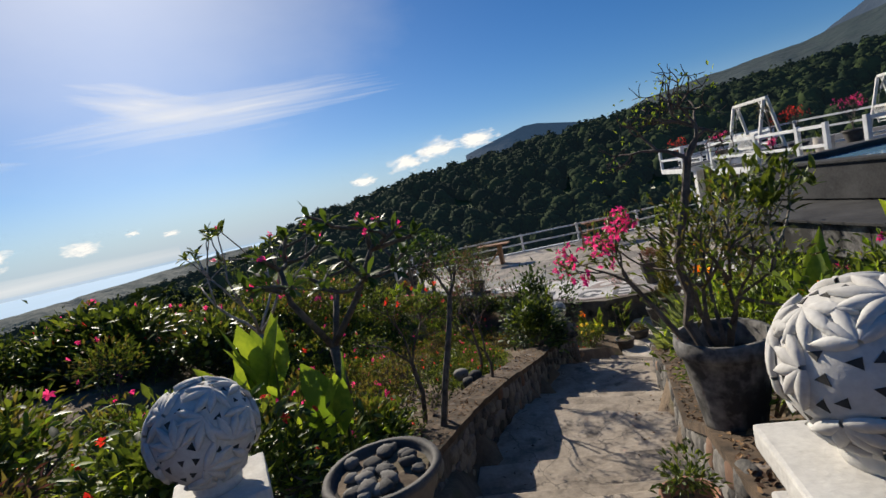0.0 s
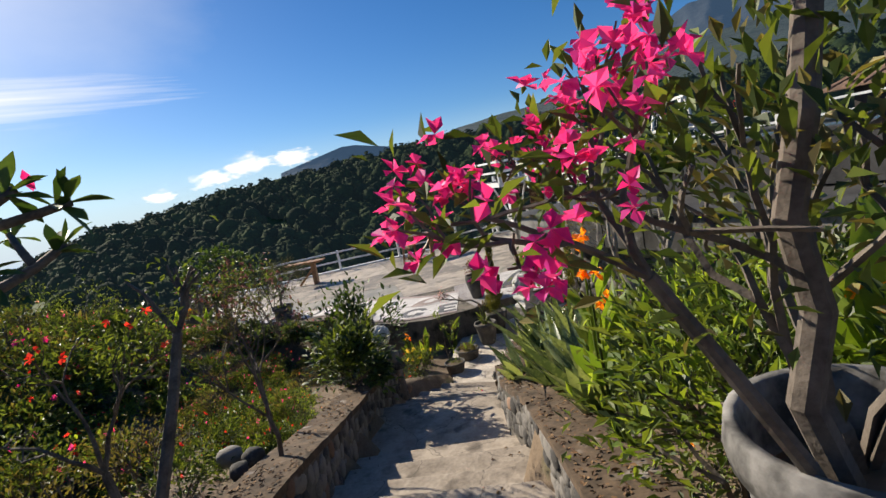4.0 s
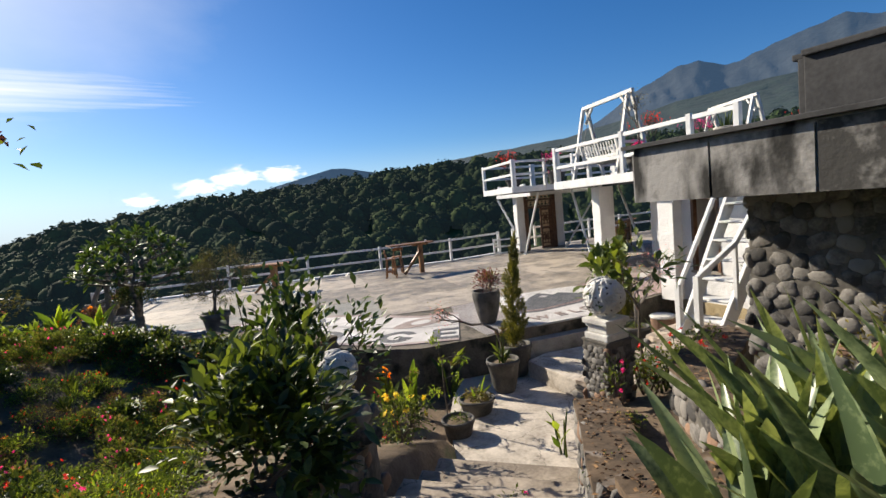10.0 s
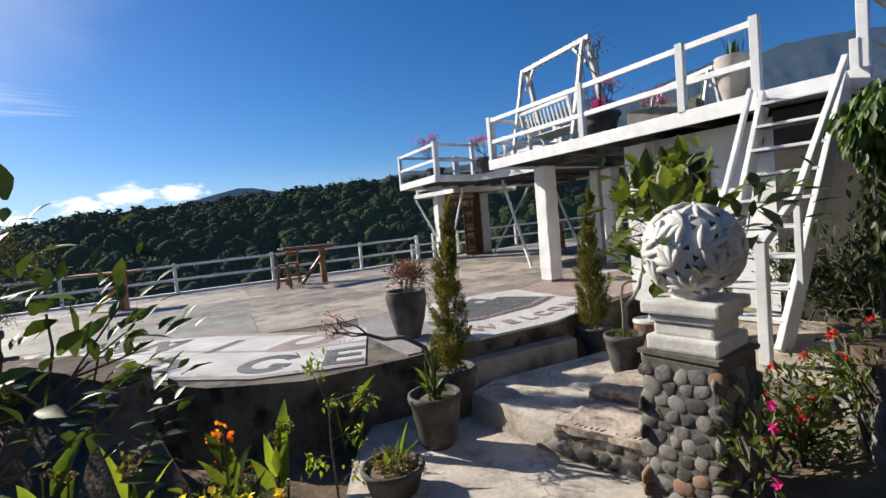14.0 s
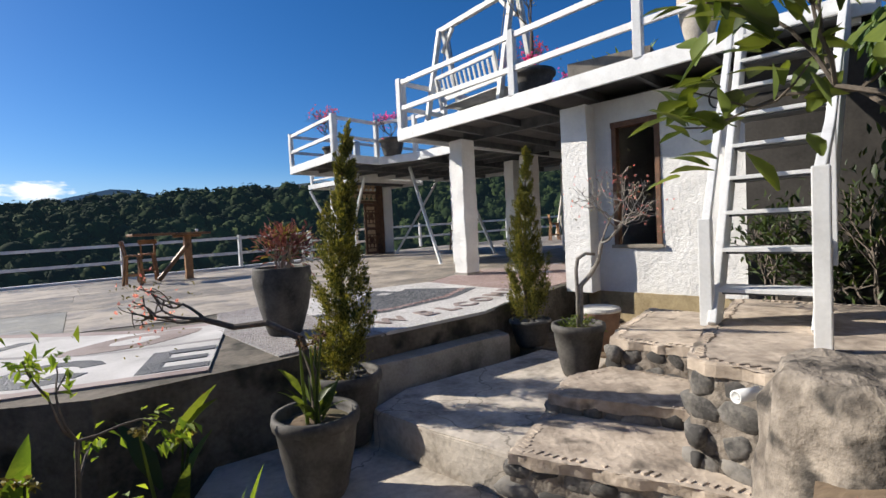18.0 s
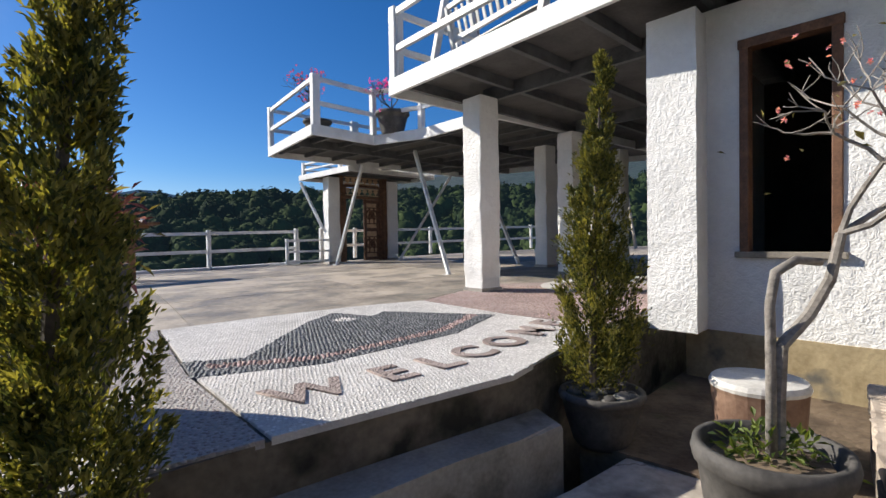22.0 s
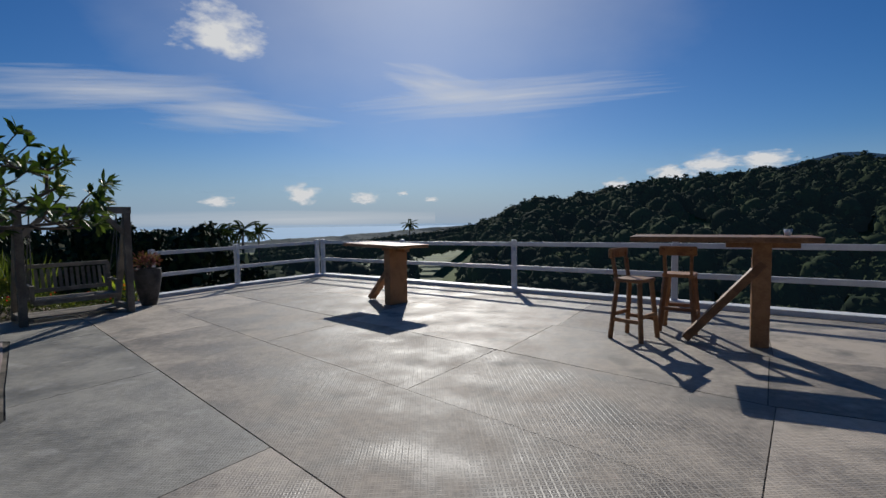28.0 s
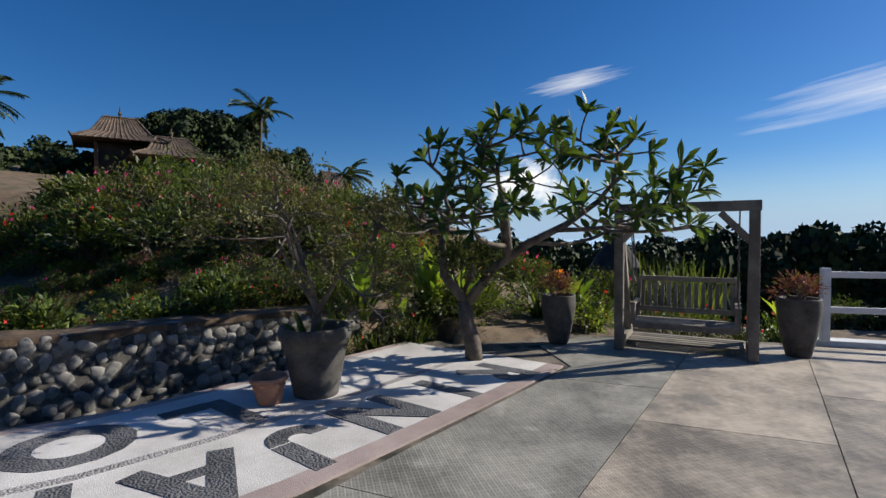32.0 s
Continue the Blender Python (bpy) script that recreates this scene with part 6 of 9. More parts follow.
part("wall", a_box(0.05, 3.1, -1.25, -1.05, -0.3, 2.85), stucco, house)
part("wall", a_box(0.24, 3.1, 0.93, 1.13, 0, 2.85), stucco, house)
part("wall", a_box(2.95, 3.1, -1.05, 0.93, 0, 2.85), dark_wall, house, "inner wall darkened with the room's shade")
win = new("window")
win.parent = house
win.matrix_basis = pose(HX(20.81), 0.21, 1.6, 0, 0, -4.3)
for nm, b in (("jamb", (-0.02, 0.10, -0.35, -0.28, -0.9, 0.9)), ("jamb", (-0.02, 0.10, 0.28, 0.35, -0.9, 0.9)), ("lintel", (-0.03, 0.11, -0.36, 0.36, 0.83, 0.91)), ("sill", (-0.05, 0.12, -0.38, 0.38, -0.93, -0.88))):
    part(nm, a_box(*b, bevel=0.008), grey_wood if nm == "sill" else door_wood, win, "weathered brown timber")
ring = thing("wall_ornament", 13.72, 19.72, 2.55, 0, "black oval wire ornament hung on the house wall", "ornament")
part("hoop", tube(bmesh.new(), [(0, 0.085 * math.cos(a), 0.12 * math.sin(a)) for a in np.linspace(0, 2 * math.pi, 25)], [0.011] * 25, 6), interior, ring)
part("hook", tube(bmesh.new(), [(0, 0, 0.12), (0, 0.02, 0.2), (0, 0.05, 0.27)], [0.008] * 3, 6), interior, ring)

# things seen in the room
back = thing("storage_shelf", 15.6, 19.95, 0, 0, "pale slatted shelf inside the dark room", "shelf")
for k in range(4):
    part("slat", a_box(-0.5, 0.5, -0.2, 0.2, 0.55 + 0.42 * k, 0.59 + 0.42 * k, 0.005), pale_wood, back)
for s in (-0.47, 0.47):
    part("upright", a_box(s - 0.03, s + 0.03, -0.2, 0.2, 0.0, 1.95, 0.005), pale_wood, back)

# ---- decks ----
DECK_A = [(12.78, 18.2), (12.82, 19.34), (13.6, 25.35), (15.9, 25.1), (22.8, 24.4), (22.8, 18.0)]
DECK_B = [(14.34, 28.52), (14.95, 31.45), (21.6, 31.0), (22.8, 24.5), (15.95, 25.2), (16.19, 27.36), (15.88, 28.55)]


def deck(name, poly, z0, z1, label, joists):
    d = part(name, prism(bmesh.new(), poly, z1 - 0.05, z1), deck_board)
    tagged(d, label, "deck", kind="structure")
    for a, b in zip(poly, poly[1:] + poly[:1]):
        part("fascia", beam((*a, (z0 + z1) / 2), (*b, (z0 + z1) / 2), 0.05, z1 - z0 + 0.02, 0.006), white_paint, d, "white painted steel fascia")
    for a, b, h in joists:
        part("joist", beam((*a, z1 - 0.05 - h / 2), (*b, z1 - 0.05 - h / 2), 0.07, h, 0.006), steel, d, "grey steel joist")
    return d


ja = [((12.9 + 0.13 * (y - 19.34), y), (22.7, y - 0.3), 0.13) for y in (19.6, 20.5, 21.4, 22.3, 23.2, 24.1, 25.0)]
ja += [((x, 18.2), (x + 0.55, 24.6), 0.19) for x in (14.2, 16.9, 19.6)]
deck("deck_terrace", DECK_A, 2.86, 3.06, "raised white-edged deck on stucco columns", ja)
jb = [((x, 25.4 if x > 16.2 else 28.6), (x + 0.2, 31.2), 0.10) for x in (14.9, 15.6, 16.4, 17.2, 18.0, 18.8, 19.6, 20.4, 21.2)]
jb += [((14.6, 29.6), (21.8, 29.3), 0.18), ((16.3, 27.3), (22.1, 27.0), 0.18)]
deck("deck_viewpoint", DECK_B, 2.93, 3.12, "narrow raised deck above the gate", jb)
LEDGE = [(17.2, 31.3), (17.35, 34.15), (20.4, 34.0), (20.4, 31.2)]
deck("gate_roof", LEDGE, 3.0 - 0.22, 2.92, "small white-edged roof over the gate", [((17.3, y), (20.3, y), 0.08) for y in (32.2, 33.2)])
RA = dict(h=1.0, post=0.11, rails=(0.92, 0.45), label="white painted deck railing with two bars", group="deck railings")
rail_run([(12.86, 19.36, 3.05), (12.97, 20.4, 3.05), (13.24, 22.4, 3.05), (13.63, 25.28, 3.06)], **{**RA, "rails": (0.92, 0.42)})
rail_run([(13.68, 25.26, 3.06), (14.8, 25.16, 3.06), (15.95, 25.1, 3.06)], **{**RA, "rails": (0.92, 0.42)})
rail_run([(14.4, 28.55, 3.12), (14.98, 31.4, 3.12), (17.3, 31.25, 3.12)], **RA)
rail_run([(14.46, 28.56, 3.12), (15.86, 28.56, 3.12), (16.19, 27.4, 3.12), (16.0, 25.3, 3.12)], **RA)
rail_run([(12.9, 18.28, 3.05), (14.95, 18.25, 3.05), (17.0, 18.2, 3.05)], **{**RA, "rails": (0.92, 0.42)})
rail_run([(22.7, 18.1, 3.05), (22.7, 21.2, 3.05), (22.7, 24.4, 3.05), (21.7, 30.9, 3.12), (17.4, 31.25, 3.12)], **RA)
rail_run([(17.4, 32.0, 2.92), (17.45, 34.05, 2.92), (20.3, 33.9, 2.92)], **{**RA, "h": 0.42, "rails": (0.36, 0.18), "label": "low white railing on the gate roof", "rail_h": 0.05})

COLS = [(14.53, 24.5, 0.36, 2.82), (16.42, 26.15, 0.34, 2.93), (17.42, 24.72, 0.34, 2.80), (18.85, 26.15, 0.34, 2.93), (19.85, 24.9, 0.34, 2.80), (21.6, 27.6, 0.40, 2.93), (17.75, 33.0, 0.38, 2.80), (19.95, 32.85, 0.38, 2.80), (22.3, 23.9, 0.40, 2.8), (17.3, 22.0, 0.40, 2.8), (19.9, 21.9, 0.40, 2.8)]
for k, (x, y, w, top) in enumerate(COLS):
    z = terrace_z(x, y)
    c = thing("column", x, y, z, -8, "square white column of rough trowelled stucco", "column", "stucco columns")
    bm = lump(a_box(-w / 2, w / 2, -w / 2, w / 2, -0.02, top - z, 0.02), 0.09, 0.022, 4.0, k)
    part("shaft", bm, stucco, c)
    part("footing", a_box(-w / 2 - 0.012, w / 2 + 0.012, -w / 2 - 0.012, w / 2 + 0.012, -0.01, 0.05, 0.01), edge_concrete, c, "bare grey concrete footing")

for k, (a, b) in enumerate((((16.33, 26.82, 0.16), (16.95, 28.42, 2.9)), ((17.25, 32.05, 0.18), (17.42, 31.0, 2.93)), ((19.5, 31.9, 0.22), (20.9, 30.9, 2.93)), ((17.55, 33.2, 1.25), (17.3, 34.0, 2.7)), ((19.3, 27.2, 0.2), (20.0, 29.0, 2.9)))):
    s = thing("deck_brace", *a, 0, "slanting white steel strut under the deck", "strut", "deck struts")
    d = Vector(b) - Vector(a)
    part("tube", beam((0, 0, 0), d, 0.075, 0.075, 0.008), white_paint, s)
    part("base_plate", a_box(-0.09, 0.09, -0.09, 0.09, -0.005, 0.01), white_paint, s)

# ---- carved gate ----
gate = thing("gate", 18.85, 32.92, terrace_z(18.85, 32.92), -4, "carved wooden gate with one pale leaf half shut", "gate")
for s in (-1, 1):
    part("jamb", a_box(s * 0.83 - 0.09, s * 0.83 + 0.09, -0.10, 0.10, 0, 2.72, 0.01), door_wood, gate)
    part("inner_jamb", a_box(s * 0.68 - 0.05, s * 0.68 + 0.05, -0.07, 0.07, 0, 2.4, 0.008), door_wood, gate)
for z, h in ((2.66, 0.10), (2.34, 0.07), (1.98, 0.08)):
    part("transom", a_box(-0.74, 0.74, -0.09, 0.09, z, z + h, 0.008), door_wood, gate)


def scrolls(w, h, n, seed):
    """Pierced carving: curling tendrils in a panel."""
    rng = np.random.default_rng(seed)
    bm = bmesh.new()
    for k in range(n):
        cx = -w / 2 + w * (k + 0.5) / n
        for sgn in (-1, 1):
            pts = [(cx + sgn * (h * 0.42 * (1 - 0.10 * q)) * math.cos(q * 0.9) * 0.8, 0, h * 0.42 * (1 - 0.10 * q) * math.sin(q * 0.9)) for q in range(9)]
            tube(bm, pts, [0.024 - 0.0015 * q for q in range(9)], 5)
        tube(bm, [(cx, 0, -h * 0.5), (cx, 0, h * 0.5)], [0.022, 0.022], 5)
    tube(bm, [(-w / 2, 0, h * 0.46), (w / 2, 0, h * 0.46)], [0.02, 0.02], 5)
    tube(bm, [(-w / 2, 0, -h * 0.46), (w / 2, 0, -h * 0.46)], [0.02, 0.02], 5)
    return bm


for z, h in ((2.54, 0.22), (2.20, 0.22)):
    c = part("carved_panel", scrolls(1.26, h, 6, int(z * 10)), door_gold, gate, "pierced carved panel of curling leaves")
    c.matrix_basis = pose(0, 0, z)
leaf = new("door_leaf")
leaf.parent = gate
leaf.matrix_basis = pose(0.62, 0, 0, 0, 0, 4)
leaf["label"] = "pale carved door leaf"
part("panel", a_box(-0.60, 0.0, -0.02, 0.02, 0.02, 1.97, 0.006), door_gold, leaf)
for b in ((-0.60, -0.50, 0.02, 1.97), (-0.10, 0.0, 0.02, 1.97)):
    part("stile", a_box(b[0], b[1], -0.03, 0.03, b[2], b[3], 0.006), door_wood, leaf)
for z in (0.02, 0.95, 1.85):
    part("rail", a_box(-0.50, -0.10, -0.028, 0.028, z, z + 0.11, 0.006), door_wood, leaf)
for z in (0.52, 1.45):
    c = part("carving", scrolls(0.38, 0.55, 2, 4), door_wood, leaf)
    c.matrix_basis = pose(-0.30, -0.03, z)
part("handle", tube(bmesh.new(), [(-0.53, -0.03, 0.92), (-0.53, -0.08, 0.94), (-0.53, -0.08, 1.06), (-0.53, -0.03, 1.08)], [0.012] * 4, 6), steel, leaf)
rail_run([tz(17.0, 33.72), tz(16.35, 33.2), tz(17.5, 32.75)], h=0.72, post=0.08, rails=(0.66, 0.34, 0.05), label="low white railing beside the gate", group="terrace railings", rail_w=0.05, rail_h=0.06)
rail_run([tz(18.0, 34.0), tz(19.3, 33.95), tz(20.6, 33.9)], group="terrace railings")

# ---- white stairs ----
stairs = thing("stairs", 10.85, 18.83, 0.26, 0, "steep white open-riser steel stairs to the deck", "stairs")
A, B = Vector((0.0, 0.32, -0.05)), Vector((1.92, 0.42, 2.72))
for s in (1, -1):
    part("stringer", beam((A.x, A.y * s, A.z), (B.x, B.y * s, B.z), 0.06, 0.26, 0.01), white_paint, stairs)
for k in range(9):
    f = (k + 1) / 9.4
    p = A.lerp(B, f)
    part("tread", a_box(p.x - 0.16, p.x + 0.14, -p.y + 0.03, p.y - 0.03, p.z - 0.012, p.z + 0.02, 0.004), white_paint, stairs)
    part("grating", a_box(p.x - 0.12, p.x + 0.13, -p.y + 0.05, p.y - 0.05, p.z - 0.03, p.z - 0.013, 0.003), steel, stairs, "dark steel grating")
part("newel", a_box(-0.60, -0.51, -0.43, -0.34, 0.0, 1.08, 0.008), white_paint, stairs)
part("handrail", beam((-0.55, -0.38, 1.04), (0.35, -0.38, 1.45), 0.06, 0.08, 0.008), white_paint, stairs)
part("handrail", beam((0.35, -0.38, 1.45), (1.85, -0.43, 2.95), 0.06, 0.08, 0.008), white_paint, stairs)
part("baluster", a_box(0.32, 0.38, -0.41, -0.35, 0.42, 1.47, 0.006), white_paint, stairs)
part("newel", a_box(1.98, 2.07, -0.52, -0.43, 2.55, 3.16, 0.008), white_paint, stairs)
part("handrail", beam((0.0, 0.36, 0.75), (1.55, 0.44, 2.78), 0.055, 0.07, 0.008), white_paint, stairs)
part("newel", a_box(-0.05, 0.04, 0.32, 0.41, -0.02, 0.80, 0.008), white_paint, stairs)

# Dark leaf colour picked to carry the shade here too.
for k, (x, y) in enumerate(((12.95, 18.55), (12.8, 19.0), (12.7, 18.2))):
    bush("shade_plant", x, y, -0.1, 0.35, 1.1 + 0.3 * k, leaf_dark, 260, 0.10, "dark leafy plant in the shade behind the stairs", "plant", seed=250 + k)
# near-black block added for the deep shade behind the stairs
shade_block = part("wall_store", prism(bmesh.new(), [(13.0, 17.4), (14.0, 17.4), (14.0, 19.34), (13.25, 19.34)], -0.5, 2.85), interior)
tagged(shade_block, "near-black block for the shade behind the white stairs", "wall", kind="structure")

# ---- stone building with the pool ----
lower = part("wall_pool_building", prism(bmesh.new(), [(8.12, 10.5), (8.02, 16.28), (12.4, 16.6), (12.4, 10.5)], 0.4, 2.56), mortar)
tagged(lower, "recessed river stone wall below a concrete slab", "wall", kind="structure")
stones_on(lower, (8.02, 16.28, 0.7), (0.02, -1, 0), (0, 0, 1), (-1, 0, 0), 4.4, 1.85, 0.155, 201, rust=0.02)
stones_on(lower, (8.02, 16.30, 0.7), (1, 0.07, 0), (0, 0, 1), (0, 1, 0), 3.2, 1.85, 0.155, 202, rust=0.02)
ledge = part("pool_slab", prism(bmesh.new(), [(7.30, 10.0), (7.2, 16.7), (8.4, 16.95), (13.0, 17.2), (13.0, 10.0)], 2.57, 2.99), old_concrete)
tagged(ledge, "overhanging slab clad in weathered grey stone plates", "slab", kind="structure")
for k in range(10):
    y = 16.68 - 0.66 * k
    part("plate", prism(bmesh.new(), [(7.19 + 0.015 * k, y), (7.17 + 0.015 * k, y), (7.18 + 0.015 * k, y - 0.645), (7.20 + 0.015 * k, y - 0.645)], 2.56, 2.955 + 0.01 * (k % 3)), old_concrete, ledge)
for k in range(8):
    x = 7.22 + 0.66 * k
    y = 16.71 + 0.10 * (x - 7.2) if x < 8.4 else 16.95
    part("plate", prism(bmesh.new(), [(x, y), (x + 0.645, y + 0.03), (x + 0.645, y + 0.055), (x, y + 0.025)], 2.56, 2.955 + 0.01 * (k % 2)), old_concrete, ledge)
part("coping", prism(bmesh.new(), [(7.22, 10.0), (7.12, 16.76), (13.0, 17.28), (13.0, 10.0)], 2.992, 3.025, 0.006), black_wall, ledge)
tier = [(8.55, 11.0), (8.42, 16.0), (12.6, 16.3), (12.6, 11.0)]
pool = thing("pool", 8.4, 13.5, 3.05, 0, "raised dark stone pool holding still blue water", "pool")
for a, b in zip(tier, tier[1:] + tier[:1]):
    part("basin_wall", beam((a[0] - 8.4, a[1] - 13.5, 0.27), (b[0] - 8.4, b[1] - 13.5, 0.27), 0.16, 0.54, 0.01), black_wall, pool)
    part("rim", beam((a[0] - 8.4, a[1] - 13.5, 0.56), (b[0] - 8.4, b[1] - 13.5, 0.56), 0.24, 0.05, 0.01), black_wall, pool)
water = material("pool_water", (0.16, 0.34, 0.52), (0.22, 0.44, 0.62), 2.0, 0.06, 0.1, 6.0)
part("water", prism(bmesh.new(), [(a[0] - 8.4, a[1] - 13.5) for a in tier], 0.30, 0.47), water, pool, "still pale blue water")

# brown tiled roof beyond the deck
far = thing("tiled_house", 29.5, 17.6, 3.55, 0, "house with a brown tiled hip roof beyond the deck", "house")
part("wall", a_box(-3.2, 4.0, -3.5, 3.2, -3.2, 0.9), dark_wall, far)
R = [(-4, -4.3, 0.8), (4.8, -4.3, 0.8), (4.8, 4.0, 0.8), (-4, 4.0, 0.8), (-0.2, 0, 3.0), (1.2, 0, 3.0)]
part("roof", prism(bmesh.new(), [(-4, -4.3), (4.8, -4.3), (4.8, 4.0), (-4, 4.0)], 0.72, 0.8), roof_tile, far)
from_data("roof", R, [(0, 1, 5, 4), (1, 2, 5), (2, 3, 4, 5), (3, 0, 4)], roof_tile, far, "brown tiled hip roof")
for k in range(14):
    f = (k + 0.5) / 14
    for q, c in (((-4, 4.0), (-4, -4.3)), ((-4, 4.0), (4.8, 4.0))):
        a = Vector((q[0] + f * (c[0] - q[0]), q[1] + f * (c[1] - q[1]), 0.82))
        top = Vector(R[4]) if f < 0.6 or q[1] == c[1] and f < 0.5 else Vector(R[5]) if q[1] == c[1] else Vector(R[4])
        part("roof_rib", tube(bmesh.new(), [a, a.lerp(top, 0.97)], [0.06, 0.03], 5), roof_tile, far)

# ---- on the deck ----


def bench_swing(x, y, z, rz, h, w, mat, label, depth=1.0, seat_z=0.42, apex=True, over=0.12, slats=13, frame_w=0.09):
    """A hanging bench in a timber frame; A-frame ends or plain posts."""
    t = thing("swing_bench", x, y, z, rz, label, "swing")
    ends = (-w / 2, w / 2)
    for e in ends:
        if apex:
            for s in (-1, 1):
                part("leg", beam((e, s * depth / 2, 0), (e, s * 0.06, h), frame_w, frame_w, 0.008), mat, t)
            part("crossbar", beam((e, -depth * 0.3, h * 0.40), (e, depth * 0.3, h * 0.40), frame_w * 0.8, frame_w * 0.8, 0.006), mat, t)
        else:
            part("leg", a_box(e - frame_w / 2, e + frame_w / 2, -frame_w / 2, frame_w / 2, 0, h, 0.008), mat, t)
            part("leg", beam((e, depth, 0), (e, 0.06, h * 0.93), frame_w * 0.85, frame_w * 0.85, 0.008), mat, t)
            part("foot_beam", beam((e, -0.05, 0.10), (e, depth, 0.10), frame_w * 0.8, frame_w * 0.8, 0.006), mat, t)
        k = 1 if e < 0 else -1
        part("knee_brace", beam((e, 0, h - 0.42), (e + k * 0.36, 0, h - 0.03), frame_w * 0.7, frame_w * 0.7, 0.006), mat, t)
    part("top_beam", beam((-w / 2 - over, 0, h + frame_w * 0.4), (w / 2 + over, 0, h + frame_w * 0.4), frame_w, frame_w * 1.1, 0.008), mat, t)
    bench = new("bench")
    bench.parent = t
    by = 0.0 if apex else depth * 0.42
    bench.matrix_basis = pose(0, by, seat_z)
    L = w * 0.80
    for k in range(6):
        yy = -0.25 + 0.09 * k
        part("seat_slat", a_box(-L / 2, L / 2, yy - 0.036, yy + 0.036, 0, 0.022, 0.004), mat, bench)
    for k in range(slats):
        xx = -L / 2 + 0.06 + (L - 0.12) * k / (slats - 1)
        part("back_slat", beam((xx, 0.24, 0.10), (xx, 0.34, 0.50), 0.05, 0.016, 0.003), mat, bench)
    for zz, yy in ((0.10, 0.25), (0.52, 0.35)):
        part("back_rail", a_box(-L / 2, L / 2, yy - 0.02, yy + 0.02, zz, zz + 0.07, 0.005), mat, bench)
    for e in (-L / 2, L / 2):
        part("arm", a_box(e - 0.035, e + 0.035, -0.26, 0.30, 0.24, 0.27, 0.005), mat, bench)
        part("arm_post", a_box(e - 0.03, e + 0.03, -0.24, -0.18, -0.03, 0.24, 0.005), mat, bench)
        part("back_post", beam((e, 0.24, -0.04), (e, 0.36, 0.56), 0.06, 0.05, 0.005), mat, bench)
        for yy, ty in ((-0.2, 0.0), (0.3, 0.0)):
            part("chain", tube(bmesh.new(), [(e, yy, 0.26), (e, ty - by, h - seat_z)], [0.009, 0.009], 5), steel, bench, "thin steel chain")
    part("front_rail", a_box(-L / 2, L / 2, -0.28, -0.25, -0.06, 0.02, 0.005), mat, bench)
    return t


white_timber = material("white_timber", (0.50, 0.48, 0.44), (0.76, 0.75, 0.72), 5.0, 0.6, 0.3, 50, stain=((0.36, 0.30, 0.23), 6.0, 0.62))
bench_swing(14.3, 23.85, 3.06, 78, 2.02, 2.1, white_timber, "white timber swing bench on the raised deck")
bench_swing(19.6, 23.75, 3.06, 66, 2.0, 2.2, white_timber, "white timber swing bench farther along the deck")


def planter_plant(x, y, z, r, h, seed, height, label, flower=petal_red, n=50):
    pot(x, y, z, r, h, "bell", clay_dark, "dark clay pot on the raised deck", seed=seed, group="deck pots")
    shrub_tree("bougainvillea", x, y, z + h * 0.86, [(0.02, 0, 0.06), (0.0, 0.02, 0.14)], np.array((0, 0, 0.8)), height, leaf_olive, label, 0.045, n, (flower, 110, 0.032), seed=seed, spread=0.62, depth=4, trunk_r=0.026, first=0.30, lift=0.35, blob=0.07, kids=(2, 4))


planter_plant(14.95, 29.3, 3.12, 0.30, 0.30, 301, 1.25, "upright bare bougainvillea with red flowers")
planter_plant(16.1, 28.2, 3.12, 0.36, 0.48, 302, 0.8, "small bougainvillea with pink flowers in a wide pot", petal_pink)
planter_plant(13.75, 22.35, 3.06, 0.36, 0.45, 303, 0.2, "cut back bougainvillea stump in a dark pot", petal_pink)
shrub_tree("moringa_tree", 13.75, 22.35, 3.45, [(0.0, 0.0, 0.3), (0.02, 0.0, 0.7)], np.array((0, 0, 0.9)), 0.9, leaf_dry, "thin upright shrub with sparse small leaves", 0.04, 220, None, seed=304, spread=0.4, depth=3, trunk_r=0.03, first=0.4, lift=0.5)
planter_plant(15.4, 23.3, 3.06, 0.30, 0.40, 305, 1.4, "bougainvillea with red flowers behind the swing")
planter_plant(17.6, 23.5, 3.06, 0.35, 0.42, 306, 1.3, "pink flowering bougainvillea on the deck", petal_pink)
planter_plant(21.6, 22.5, 3.06, 0.35, 0.42, 307, 1.4, "red flowering bougainvillea at the deck's end")
box_p = thing("planter_box", 13.45, 20.95, 3.06, -83, "long weathered wooden planter box with small plants", "planter")
for b in ((-0.55, 0.55, -0.17, -0.14, 0, 0.24), (-0.55, 0.55, 0.14, 0.17, 0, 0.24), (-0.55, -0.52, -0.14, 0.14, 0, 0.24), (0.52, 0.55, -0.14, 0.14, 0, 0.24)):
    part("board", a_box(*b, bevel=0.004), grey_wood, box_p)
part("earth", a_box(-0.52, 0.52, -0.14, 0.14, 0.02, 0.19), soil, box_p)
for k in range(4):
    strap_plant("seedling", 13.45 + 0.03 * k, 20.55 + 0.27 * k, 3.24, 7, 0.22, 0.04, leaf_lime, "small green seedling in a planter box", seed=310 + k, spread=0.6, group="seedlings")
pot(13.12, 19.75, 3.06, 0.24, 0.62, "tall", pale_wood, "tall pale grey pot beside the stair head", seed=312)
strap_plant("spurge", 13.12, 19.75, 3.6, 9, 0.5, 0.06, leaf_green, "slim green shoots in a tall pale pot", seed=313, spread=0.25, bend=0.2)

# vine hanging beside the stairs
rng = np.random.default_rng(77)
vine = thing("climbing_vine", 11.85, 17.92, 0.3, 0, "dense hanging green vine beside the white stairs", "vine")
bm = bmesh.new()
